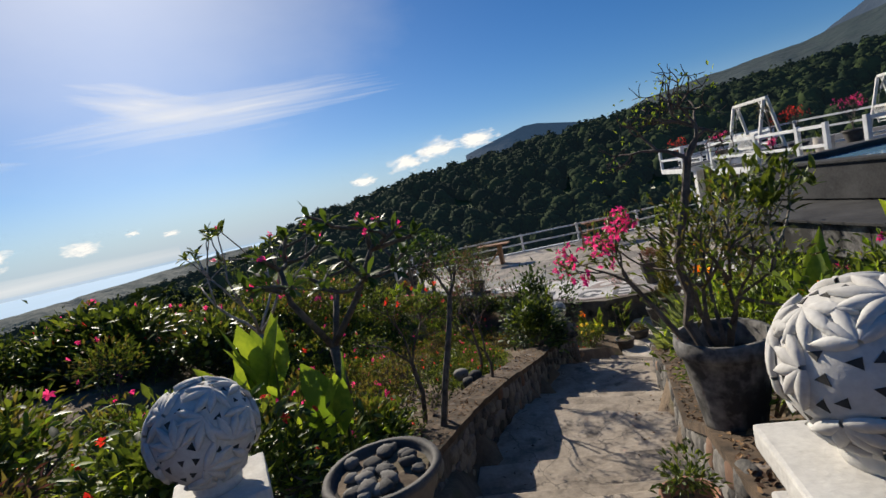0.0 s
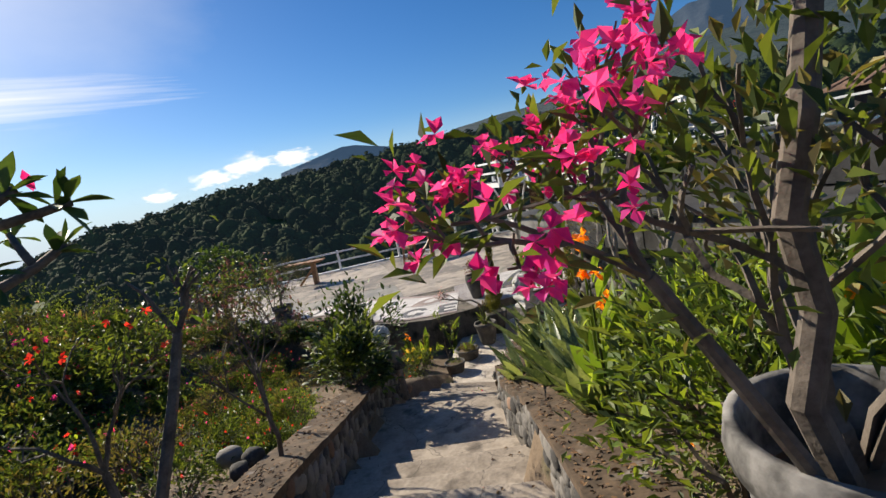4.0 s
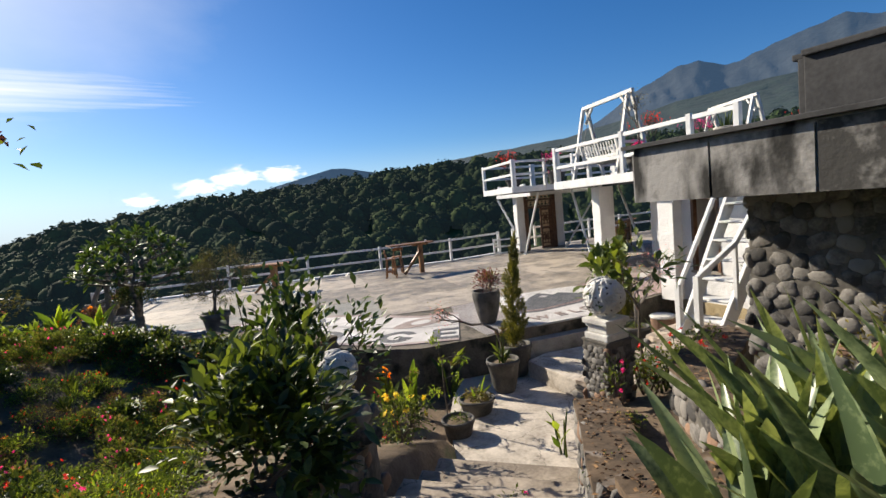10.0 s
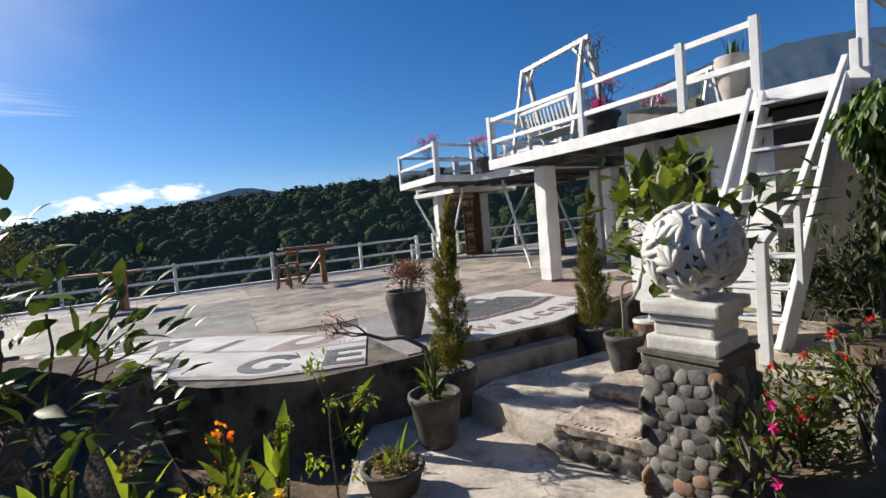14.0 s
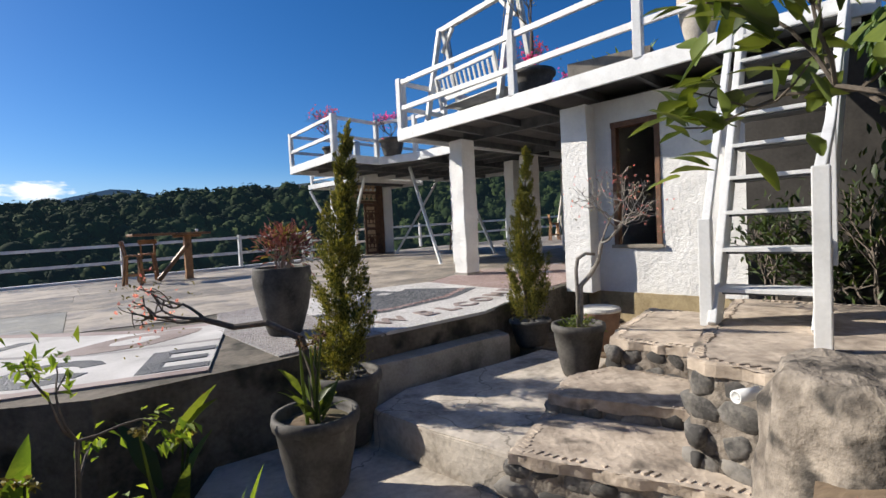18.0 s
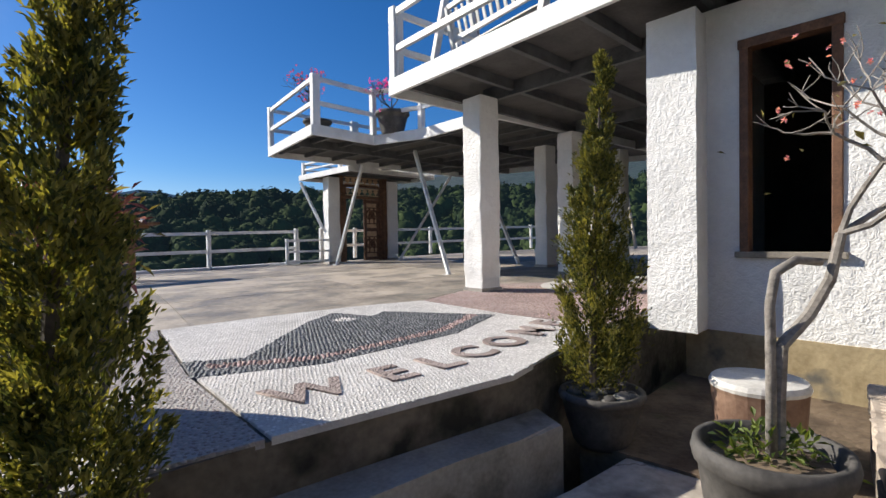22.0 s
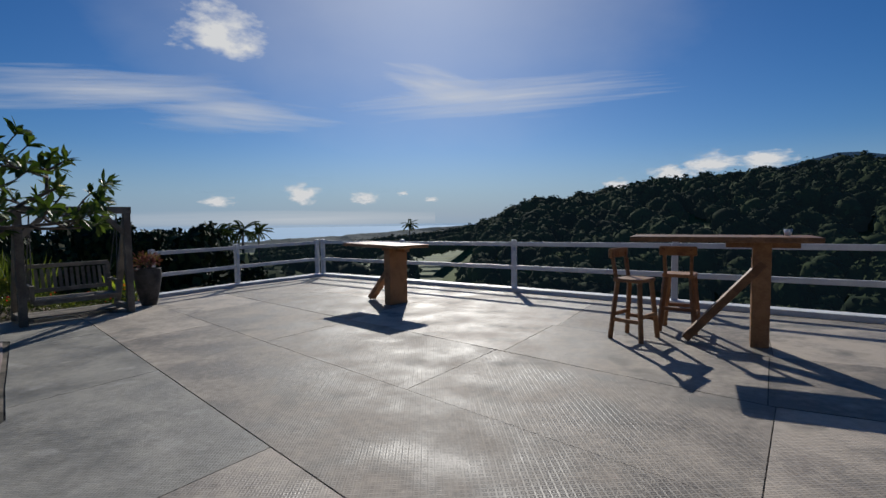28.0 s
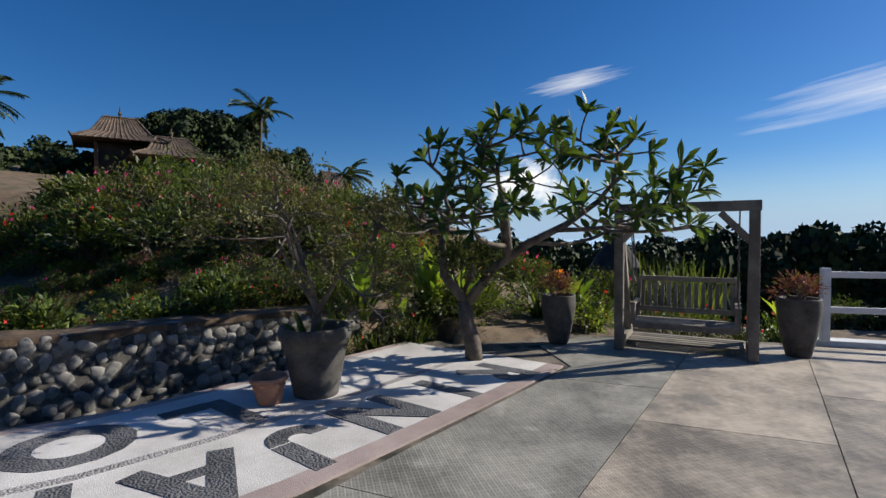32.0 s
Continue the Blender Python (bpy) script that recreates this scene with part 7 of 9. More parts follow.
for k in range(9):
    x0, y0 = rng.uniform(-0.25, 0.25), rng.uniform(-0.2, 0.2)
    tube(bm, [(x0 * 0.3, y0 * 0.3, -0.1), (x0 * 0.6, y0 * 0.6, 1.1), (x0, y0, 2.2)], [0.022, 0.016, 0.01], 5)
part("stem", bm, bark, vine)["kind"] = "stuff"
P, d = clump(rng, 2300, (0, 0, 2.05), (0.50, 0.40, 0.50), 0.35)
foliage("leaves", vine, leaf_plumeria, P, d * 0.4 + (0, 0, -0.9), rng.uniform(0.09, 0.16, 2300), 0.062, 7)
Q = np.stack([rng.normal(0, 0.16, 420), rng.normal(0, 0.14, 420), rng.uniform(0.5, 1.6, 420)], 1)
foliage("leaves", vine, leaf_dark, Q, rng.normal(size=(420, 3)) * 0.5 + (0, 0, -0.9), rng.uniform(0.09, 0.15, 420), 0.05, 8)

# ---- tables and stools ----


def stool(x, y, z, rz, label, h=0.75, group="bar stools", mat=warm_wood):
    t = thing("bar_stool", x, y, z, rz, label, "stool", group)
    part("seat", a_box(-0.19, 0.19, -0.18, 0.18, h - 0.045, h, 0.015), mat, t)
    for sx in (-1, 1):
        for sy in (-1, 1):
            part("leg", beam((sx * 0.21, sy * 0.20, 0), (sx * 0.15, sy * 0.14, h - 0.04), 0.05, 0.05, 0.006), mat, t)
        part("stretcher", beam((sx * 0.19, -0.18, 0.24), (sx * 0.19, 0.18, 0.24), 0.035, 0.045, 0.005), mat, t)
        part("back_post", beam((sx * 0.15, 0.15, h - 0.05), (sx * 0.16, 0.22, h + 0.34), 0.04, 0.04, 0.005), mat, t)
    part("stretcher", beam((-0.18, -0.18, 0.30), (0.18, -0.18, 0.30), 0.035, 0.045, 0.005), mat, t)
    part("stretcher", beam((-0.18, 0.18, 0.30), (0.18, 0.18, 0.30), 0.035, 0.045, 0.005), mat, t)
    part("backrest", a_box(-0.22, 0.22, 0.20, 0.235, h + 0.24, h + 0.36, 0.02), mat, t)
    return t


def bar_table(name, x, y, rz, length, width, h, label, foot=0.0, lean=-0.5, mat=warm_wood, leg_w=0.07):
    """A thick plank on one stout leg with a slanting strut."""
    t = thing(name, x, y, terrace_z(x, y) + 0.002, rz, label, "table")
    part("tabletop", a_box(-length / 2, length / 2, -width / 2, width / 2, h - 0.06, h, 0.012), mat, t, "pale worn plank top")
    part("leg", a_box(foot - 0.09, foot + 0.09, -leg_w, leg_w, 0, h - 0.06, 0.01), mat, t)
    part("strut", beam((foot + lean, 0, 0.03), (foot + 0.02 * (1 if lean < 0 else -1), 0, h - 0.30), 0.15, 0.09, 0.01), mat, t)
    part("bearer", a_box(foot - 0.35, foot + 0.35, -0.06, 0.06, h - 0.13, h - 0.061, 0.008), mat, t)
    return t


bar_table("bar_table", 6.28, 33.98, -24, 1.8, 0.70, 1.12, "rough wooden bar table on one stout leg", foot=0.36, lean=-0.80, leg_w=0.20)
bar_table("bar_table", 11.72, 32.22, -4, 1.85, 0.68, 1.25, "rough wooden bar table with a slanting strut", foot=0.42, lean=-0.75)
cup = thing("cup", 12.35, 32.05, terrace_z(12, 32) + 1.255, 0, "small white china cup on a bar table", "cup")
part("body", lathe(bmesh.new(), [(0.02, 0), (0.03, 0.0), (0.042, 0.07), (0.037, 0.07), (0.026, 0.01), (0.01, 0.01)], 18), china, cup, smooth=True)
stool(10.82, 32.23, terrace_z(10.8, 32.2) + 0.002, 65, "orange-brown wooden bar stool with a low back")
stool(11.35, 32.85, terrace_z(11.3, 32.9) + 0.002, 170, "orange-brown wooden bar stool behind the table")
bar_table("bar_table", 21.2, 29.8, 20, 1.5, 0.45, 1.1, "orange wooden bar table under the deck", foot=0.3, lean=-0.7)
stool(20.5, 29.3, terrace_z(20.5, 29.3) + 0.002, 100, "orange wooden bar stool under the deck")
stool(21.4, 30.5, terrace_z(21.4, 30.5) + 0.002, 200, "orange wooden bar stool under the deck")
stool(17.35, 23.0, terrace_z(17.35, 23.0) + 0.006, 110, "orange wooden bar stool near the columns", h=0.8)
stool(24.4, 29.2, terrace_z(24.4, 29.2) + 0.002, 20, "orange wooden bar stool at the terrace's far end")
stool(26.0, 28.8, terrace_z(26, 28.8) + 0.002, 40, "orange wooden bar stool at the terrace's far end")
bench_swing(28.4, 29.0, terrace_z(28.4, 29.0), 70, 1.9, 1.6, pale_wood, "pale timber swing frame at the terrace's end")

# ---- pebble mosaics ----
white_stone = material("white_pebbles", (0.50, 0.47, 0.445), (0.78, 0.75, 0.72), 8.0, 0.7, 0.1, 60, island=0.5)
pink_stone = material("pink_pebbles", (0.26, 0.165, 0.15), (0.50, 0.36, 0.33), 8.0, 0.7, 0.1, 60, island=0.7)
grey_stone = material("grey_pebbles", (0.23, 0.19, 0.18), (0.46, 0.40, 0.375), 8.0, 0.7, 0.1, 60, island=0.7)


def in_poly(P, poly):
    x, y = P[:, 0], P[:, 1]
    hit = np.zeros(len(P), bool)
    for (x0, y0), (x1, y1) in zip(poly, poly[1:] + poly[:1]):
        c = ((y0 > y) != (y1 > y)) & (x < (x1 - x0) * (y - y0) / (y1 - y0 + 1e-12) + x0)
        hit ^= c
    return hit


def pebbles(poly, mat, step, holes=(), seed=0, label="", lift=0.004, high=0.012):
    """Small set stones over a polygon, too many to count."""
    rng = np.random.default_rng(seed)
    xs, ys = [p[0] for p in poly], [p[1] for p in poly]
    gx, gy = np.meshgrid(np.arange(min(xs), max(xs), step), np.arange(min(ys), max(ys), step * 0.9))
    gx = gx + (np.arange(len(gx)) % 2)[:, None] * step / 2
    P = np.stack([gx.ravel(), gy.ravel()], 1) + rng.uniform(-0.22, 0.22, (gx.size, 2)) * step
    keep = in_poly(P, poly)
    for h in holes:
        keep &= ~in_poly(P, h)
    P = P[keep]
    n = len(P)
    a = np.arange(5) * math.pi / 2.5
    rot = rng.uniform(0, 6.28, n)
    ra, rb = step * rng.uniform(0.42, 0.60, n), step * rng.uniform(0.34, 0.46, n)
    cx, cy = np.cos(a)[None] * ra[:, None], np.sin(a)[None] * rb[:, None]
    ux, uy = np.cos(rot)[:, None], np.sin(rot)[:, None]
    X, Y = cx * ux - cy * uy, cx * uy + cy * ux
    z0 = np.array([terrace_z(x, y) for x, y in P])[:, None] + lift
    hh = high * rng.uniform(0.6, 1.2, n)[:, None]
    ring0 = np.stack([P[:, :1] + X, P[:, 1:] + Y, np.broadcast_to(z0 - 0.004, X.shape)], 2)
    ring1 = np.stack([P[:, :1] + X * 0.62, P[:, 1:] + Y * 0.62, np.broadcast_to(z0 + hh, X.shape)], 2)
    V = np.concatenate([ring0, ring1], 1).reshape(-1, 3)
    b = 10 * np.arange(n)[:, None]
    F = np.concatenate([b + (k, (k + 1) % 5, 5 + (k + 1) % 5, 5 + k) for k in range(5)], 0).tolist() + (b + (5, 6, 7, 8, 9)).tolist()
    ob = from_data("mosaic_pebbles", V, F, mat, slab, label, smooth=True)
    ob["kind"] = "stuff"
    return ob


PEAK = [(10.59, 23.42), (11.6, 24.3), (12.09, 24.56), (12.2, 24.05), (12.47, 24.2), (12.95, 23.07), (12.07, 22.78), (10.83, 22.84), (10.16, 23.19), (10.26, 23.64)]
SNOW = [(11.75, 24.12), (11.95, 24.22), (12.02, 24.05), (11.85, 23.98)]
SEAM = [(10.35, 23.44), (10.9, 23.04), (12.05, 23.0), (12.8, 23.28), (12.85, 23.2), (12.07, 22.90), (10.87, 22.94), (10.28, 23.33)]
lay("mosaic_shape", PEAK, dark_mosaic, 0.008, slab, "dark pebble mountain shape")
pebbles(PEAK, dark_pebble, 0.036, (SNOW, SEAM), 3, "dark grey set pebbles forming a mountain", 0.007, 0.008)
pebbles(SNOW, white_stone, 0.036, (), 4, "white pebble patch on the mountain", 0.008)
pebbles(SEAM, pink_stone, 0.036, (), 5, "pink pebble seam on the mountain", 0.008)
pebbles(WHITE, white_stone, 0.028, (PEAK,), 6, "small white set pebbles", 0.005, 0.003)
pebbles(PINK_L, grey_stone, 0.03, (), 7, "small grey and mauve set pebbles", 0.004, 0.003)
pebbles([(13.04, 22.0), (13.85, 22.02), (15.4, 22.05), (15.6, 23.6), (15.1, 24.8), (13.33, 24.46), (13.08, 23.0)], pink_stone, 0.03, (), 8, "small dusty pink set pebbles", 0.004, 0.003)
# curling bands by the columns
for k, (cx, cy, r) in enumerate(((15.9, 23.3, 0.95), (17.2, 24.0, 0.8), (17.0, 22.8, 0.7))):
    arc = [(cx + r * math.cos(a), cy + r * math.sin(a)) for a in np.linspace(0.3, 3.6, 12)]
    arc += [(cx + (r - 0.26) * math.cos(a), cy + (r - 0.26) * math.sin(a)) for a in np.linspace(3.6, 0.3, 12)]
    lay("mosaic_shape", arc, (white_pebble, brown_pebble, white_pebble)[k], 0.009 + 0.002 * k, slab, "curling pebble band")


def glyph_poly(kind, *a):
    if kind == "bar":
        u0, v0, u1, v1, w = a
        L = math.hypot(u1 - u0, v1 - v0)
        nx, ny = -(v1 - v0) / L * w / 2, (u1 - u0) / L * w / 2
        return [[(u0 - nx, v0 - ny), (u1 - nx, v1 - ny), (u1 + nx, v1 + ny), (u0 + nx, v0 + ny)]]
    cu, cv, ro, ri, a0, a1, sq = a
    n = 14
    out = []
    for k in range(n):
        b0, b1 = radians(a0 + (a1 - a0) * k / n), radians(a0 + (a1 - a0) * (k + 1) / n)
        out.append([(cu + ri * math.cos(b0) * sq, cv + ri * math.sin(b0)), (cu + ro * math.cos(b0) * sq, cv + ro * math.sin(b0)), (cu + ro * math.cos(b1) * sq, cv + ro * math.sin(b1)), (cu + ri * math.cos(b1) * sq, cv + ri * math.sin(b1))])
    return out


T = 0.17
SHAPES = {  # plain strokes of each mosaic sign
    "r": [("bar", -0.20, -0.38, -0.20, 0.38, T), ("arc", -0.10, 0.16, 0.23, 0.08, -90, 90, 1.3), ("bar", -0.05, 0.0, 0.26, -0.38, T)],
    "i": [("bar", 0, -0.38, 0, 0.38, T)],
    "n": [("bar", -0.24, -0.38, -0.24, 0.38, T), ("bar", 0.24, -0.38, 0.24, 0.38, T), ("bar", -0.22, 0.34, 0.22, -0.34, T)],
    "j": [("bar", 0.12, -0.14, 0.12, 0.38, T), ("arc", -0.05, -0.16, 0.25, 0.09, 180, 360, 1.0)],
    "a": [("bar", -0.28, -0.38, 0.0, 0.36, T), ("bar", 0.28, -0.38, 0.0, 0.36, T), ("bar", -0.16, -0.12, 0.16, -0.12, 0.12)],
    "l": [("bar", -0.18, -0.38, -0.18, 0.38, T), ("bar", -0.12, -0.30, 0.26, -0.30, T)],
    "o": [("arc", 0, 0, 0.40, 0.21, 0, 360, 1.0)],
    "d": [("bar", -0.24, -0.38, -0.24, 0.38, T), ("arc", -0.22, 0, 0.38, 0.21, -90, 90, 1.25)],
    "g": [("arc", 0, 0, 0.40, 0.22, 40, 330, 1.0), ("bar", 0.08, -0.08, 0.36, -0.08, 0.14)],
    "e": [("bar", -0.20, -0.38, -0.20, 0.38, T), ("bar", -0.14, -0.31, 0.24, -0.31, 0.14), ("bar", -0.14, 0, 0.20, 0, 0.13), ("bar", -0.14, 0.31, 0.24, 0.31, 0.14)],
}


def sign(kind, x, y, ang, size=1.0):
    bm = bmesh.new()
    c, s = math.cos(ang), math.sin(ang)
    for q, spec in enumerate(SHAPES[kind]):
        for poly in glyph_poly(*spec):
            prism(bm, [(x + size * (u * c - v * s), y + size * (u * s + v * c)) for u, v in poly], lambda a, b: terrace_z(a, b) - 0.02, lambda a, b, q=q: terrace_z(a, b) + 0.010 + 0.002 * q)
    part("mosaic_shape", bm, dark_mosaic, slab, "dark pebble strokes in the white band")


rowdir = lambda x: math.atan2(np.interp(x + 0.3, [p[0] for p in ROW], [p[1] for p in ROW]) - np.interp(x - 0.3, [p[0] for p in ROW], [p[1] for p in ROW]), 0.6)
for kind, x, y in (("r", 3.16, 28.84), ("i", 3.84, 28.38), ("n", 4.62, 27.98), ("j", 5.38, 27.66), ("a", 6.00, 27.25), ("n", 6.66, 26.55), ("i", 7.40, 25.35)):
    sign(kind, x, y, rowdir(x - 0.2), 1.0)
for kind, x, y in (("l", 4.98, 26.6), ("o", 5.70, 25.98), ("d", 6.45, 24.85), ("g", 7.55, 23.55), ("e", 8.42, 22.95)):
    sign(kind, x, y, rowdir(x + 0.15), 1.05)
emblem = [(8.45 + 0.55 * math.cos(a) * (1 + 0.3 * math.cos(2 * a)), 24.3 + 0.38 * math.sin(a)) for a in np.linspace(0, 6.28, 18)[:-1]]
lay("mosaic_shape", emblem, brown_pebble, 0.010, slab, "brown pebble emblem")
lay("mosaic_shape", [(8.45 + 0.25 * math.cos(a), 24.3 + 0.17 * math.sin(a)) for a in np.linspace(0, 6.28, 13)[:-1]], white_pebble, 0.013, slab, "white centre of the emblem")


def letter(ch, x, y, rz, size, mat):
    """One letter set in pebbles."""
    cu = bpy.data.curves.new("letter", "FONT")
    cu.body, cu.size, cu.extrude, cu.align_x = ch, size, 0.006, "CENTER"
    cu.offset = 0.012
    tmp = bpy.data.objects.new("letter", cu)
    me = bpy.data.meshes.new_from_object(tmp)
    bpy.data.objects.remove(tmp)
    me.materials.clear()
    me.materials.append(mat)
    ob = new("letter", me)
    ob.matrix_world = pose(x, y, terrace_z(x, y) + 0.012, 0, 0, rz)
    keep = ob.matrix_world.copy()
    ob.parent = slab
    ob.matrix_basis = keep
    ob["label"] = "brownish pebble letter"


for ch, x, y, rz in (("W", 10.45, 22.26, -10), ("E", 10.95, 22.17, -8), ("L", 11.3, 22.12, -6), ("C", 11.65, 22.12, 0), ("O", 12.05, 22.14, 4), ("M", 12.5, 22.20, 7), ("E", 12.88, 22.26, 9)):
    letter(ch, x, y, rz, 0.42, brown_pebble)

# ---- garden side of the terrace ----
bench_swing(1.89, 31.08, terrace_z(1.9, 31) + 0.002, 71.6, 1.84, 1.54, grey_wood, "weathered grey wooden swing bench in a post frame", depth=0.85, seat_z=0.36, apex=False, over=0.07, slats=14, frame_w=0.115)
deckp = thing("swing_platform", 1.6, 31.15, terrace_z(1.6, 31) + 0.002, 71.6, "low slatted foot platform under the swing", "platform")
for k in range(5):
    part("slat", a_box(-0.72, 0.72, 0.02 + 0.13 * k, 0.11 + 0.13 * k, 0.06, 0.085, 0.004), grey_wood, deckp)
for e in (-0.6, 0.6):
    part("bearer", a_box(e - 0.03, e + 0.03, 0.0, 0.66, 0.0, 0.06, 0.004), grey_wood, deckp)


def plumeria(x, y, z, trunk, spread, seed, label, depth=3, r0=0.085, length=0.62, n=9, leaf=0.27, flower=None, lean=(0, 0, 0), rise=0.22, wood=pale_bark, limbs=()):
    rng = np.random.default_rng(seed)
    t = thing("plumeria_tree", x, y, z, 0, label, "tree")
    bm, tips = bmesh.new(), []
    pts = [np.array((0, 0, -0.05))] + [np.array(p, float) for p in trunk]
    tube(bm, pts, [r0 * (1.1 - 0.3 * k / len(pts)) for k in range(len(pts))], 10)
    for line in limbs:  # heavy limbs, each forking along its way
        lp = [np.array(q, float) for q in line]
        tube(bm, lp, [r0 * 0.72 * (1 - 0.12 * q) for q in range(len(lp))], 9)
        for q in range(1, len(lp)):
            run = unit(lp[q] - lp[q - 1])
            for m in range(3):
                way = unit(run * 0.45 + rng.normal(size=3) * (0.5, 0.45, 0.15) + (0, 0, 0.8))
                branches(bm, rng, lp[q], way, length * rng.uniform(0.8, 1.15), r0 * 0.34, depth, 0.55, (2, 3), rise, 0.72, tips, 6, 0.18)
    for k in range(0 if limbs else 4):
        a = 2 * math.pi * k / 4 + rng.uniform(-0.4, 0.4)
        way = unit(np.array((math.cos(a) * spread, math.sin(a) * spread, 0.75)) + lean)
        branches(bm, rng, pts[-1], way, length, r0 * 0.55, depth, 0.55, (2, 3), rise, 0.74, tips, 7, 0.16)
    part("trunk", bm, wood, t, smooth=True)
    P, D = [], []
    for p, d in tips:
        for j in range(n):
            a = 2 * math.pi * j / n + rng.uniform(-0.3, 0.3)
            u = unit(np.cross(d, (0.3, 0.5, 0.8)))
            v = np.cross(d, u)
            P.append(p - d * rng.uniform(0, 0.05))
            D.append(math.cos(a) * u + math.sin(a) * v + d * rng.uniform(0.1, 1.1))
    P, D = np.array(P), np.array(D)
    blades("leaves", t, leaf_green, P, D, leaf * rng.uniform(0.6, 1.1, len(P)), leaf * 0.30, seed, 0.3, seg=5, broad=0.6)
    if flower:
        blooms("flower", t, flower, np.array([p + d * 0.06 for p, d in tips[:5]]), 0.06, seed, 5)
    return t


def umbrella_tree(x, y, z, trunk, limbs, centre, radius, count, seed, label, r0=0.09, leaf=0.30, n=10, gap=0.24, wood=pale_bark, flower=None, low=-0.15):
    """A plumeria: heavy limbs that keep forking up to an umbrella of leaf rosettes."""
    rng = np.random.default_rng(seed)
    t = thing("plumeria_tree", x, y, z, 0, label, "tree")
    bm = bmesh.new()
    pts = [np.array((0, 0, -0.05))] + [np.array(p, float) for p in trunk]
    tube(bm, pts, [r0 * (1.25 - 0.4 * k / len(pts)) for k in range(len(pts))], 10)
    nodes = []
    for line in limbs:
        lp = [np.array(q, float) for q in line]
        tube(bm, lp, [r0 * 0.74 * (1 - 0.13 * q) for q in range(len(lp))], 9)
        for a, b in zip(lp, lp[1:]):
            nodes += [(a + (b - a) * f, 0.030) for f in (0.35, 0.7, 1.0)]
    tips = []
    while len(tips) < count:
        d = unit(rng.normal(size=3) * (1, 1, 0.8) + (0, 0, 0.35))
        if d[2] < low:
            continue
        p = np.array(centre) + d * np.array(radius) * rng.uniform(0.72, 1.05)
        if all(np.linalg.norm(p - q) > gap * (0.75 if len(tips) > count * 0.7 else 1) for q in tips):
            tips.append(p)
        gap *= 0.9995
    tips.sort(key=lambda p: min(np.linalg.norm(p - q) for q, _ in nodes))
    ends = []
    for p in tips:
        base, rad = min(nodes, key=lambda q: np.linalg.norm(p - q[0]) + (1.5 if q[0][2] > p[2] - 0.05 else 0) + 0.4 * abs(q[0][2] - p[2]))
        mid = (base + p) / 2 + rng.normal(size=3) * 0.05 - np.array((0, 0, 0.10 * np.linalg.norm(p - base)))
        curve = [base * (1 - f) ** 2 + mid * 2 * f * (1 - f) + p * f * f for f in (0, 0.25, 0.5, 0.75, 1)]
        tube(bm, curve, [rad, rad * 0.92, rad * 0.86, rad * 0.80, rad * 0.72], 6)
        nodes += [(q, max(0.011, rad * 0.8)) for q in curve[2:4]]
        ends.append((p, unit(p - mid)))
    part("trunk", bm, wood, t, smooth=True)
    P, D = [], []
    for p, d in ends:
        u = unit(np.cross(d, (0.3, 0.5, 0.8)))
        v = np.cross(d, u)
        for j in range(n):
            a = 2 * math.pi * j / n * 2.4 + rng.uniform(-0.3, 0.3)
            P.append(p - d * rng.uniform(0, 0.07))
            D.append(math.cos(a) * u + math.sin(a) * v + d * rng.uniform(0.2, 1.2) + np.array((0, 0, 0.1)))
    P, D = np.array(P), np.array(D)
    blades("leaves", t, leaf_plumeria, P, D, leaf * rng.uniform(0.65, 1.1, len(P)), leaf * 0.31, seed, 0.35, seg=5, broad=0.62)
    if flower:
        blooms("flower", t, flower, np.array([p + d * 0.06 for p, d in ends[:7]]), 0.06, seed, 5)
    return t


umbrella_tree(2.55, 28.5, terrace_z(2.5, 28.5), [(0.02, -0.02, 0.22), (-0.03, -0.10, 0.45), (-0.02, -0.12, 0.72)], ([(-0.02, -0.12, 0.66), (0.0, 0.25, 1.15), (0.06, 0.70, 1.46), (0.05, 1.10, 1.66), (0.0, 1.50, 1.95)], [(-0.02, -0.12, 0.72), (0.0, -0.38, 1.05), (-0.1, -0.42, 1.45), (0.0, -0.30, 1.85)], [(0.02, 0.42, 1.27), (0.2, 0.4, 1.7), (0.1, 0.35, 2.1)]), (0.0, 0.72, 1.72), (1.35, 1.95, 1.30), 105, 8, "spreading plumeria tree with a stout trunk and wide crown", leaf=0.255, n=12, gap=0.28, wood=bark, flower=petal_white)
bush("epiphyte", 2.45, 28.35, 0.75, 0.42, 0.75, leaf_olive, 700, 0.09, "shaggy brown-green plants in the tree's fork", "plant", seed=402, second=(leaf_dark, 0.6), stems=6)
pot(4.22, 27.18, terrace_z(4.2, 27.2) + 0.008, 0.34, 0.66, "bell", clay_dark, "large dark clay pot at the mosaic's edge", seed=403)
shrub_tree("bougainvillea_bush", 4.22, 27.18, 0.42, [(-0.03, 0.0, 0.15), (0.0, 0.02, 0.30)], np.array((0, 0, 0.25)), 0.95, leaf_olive, "wide twiggy bougainvillea bush with few small leaves", 0.048, 6500, None, seed=404, spread=0.85, depth=5, trunk_r=0.055, first=0.46, lift=0.12, blob=0.07, shrink=0.76)
strap_plant("lily", 4.2, 27.1, 0.42, 12, 0.4, 0.05, leaf_green, "green lily leaves at the foot of a potted bush", seed=405)
pot(4.56, 26.88, terrace_z(4.5, 27) + 0.008, 0.17, 0.25, "bell", terracotta, "small terracotta pot beside the dark pot", seed=406)
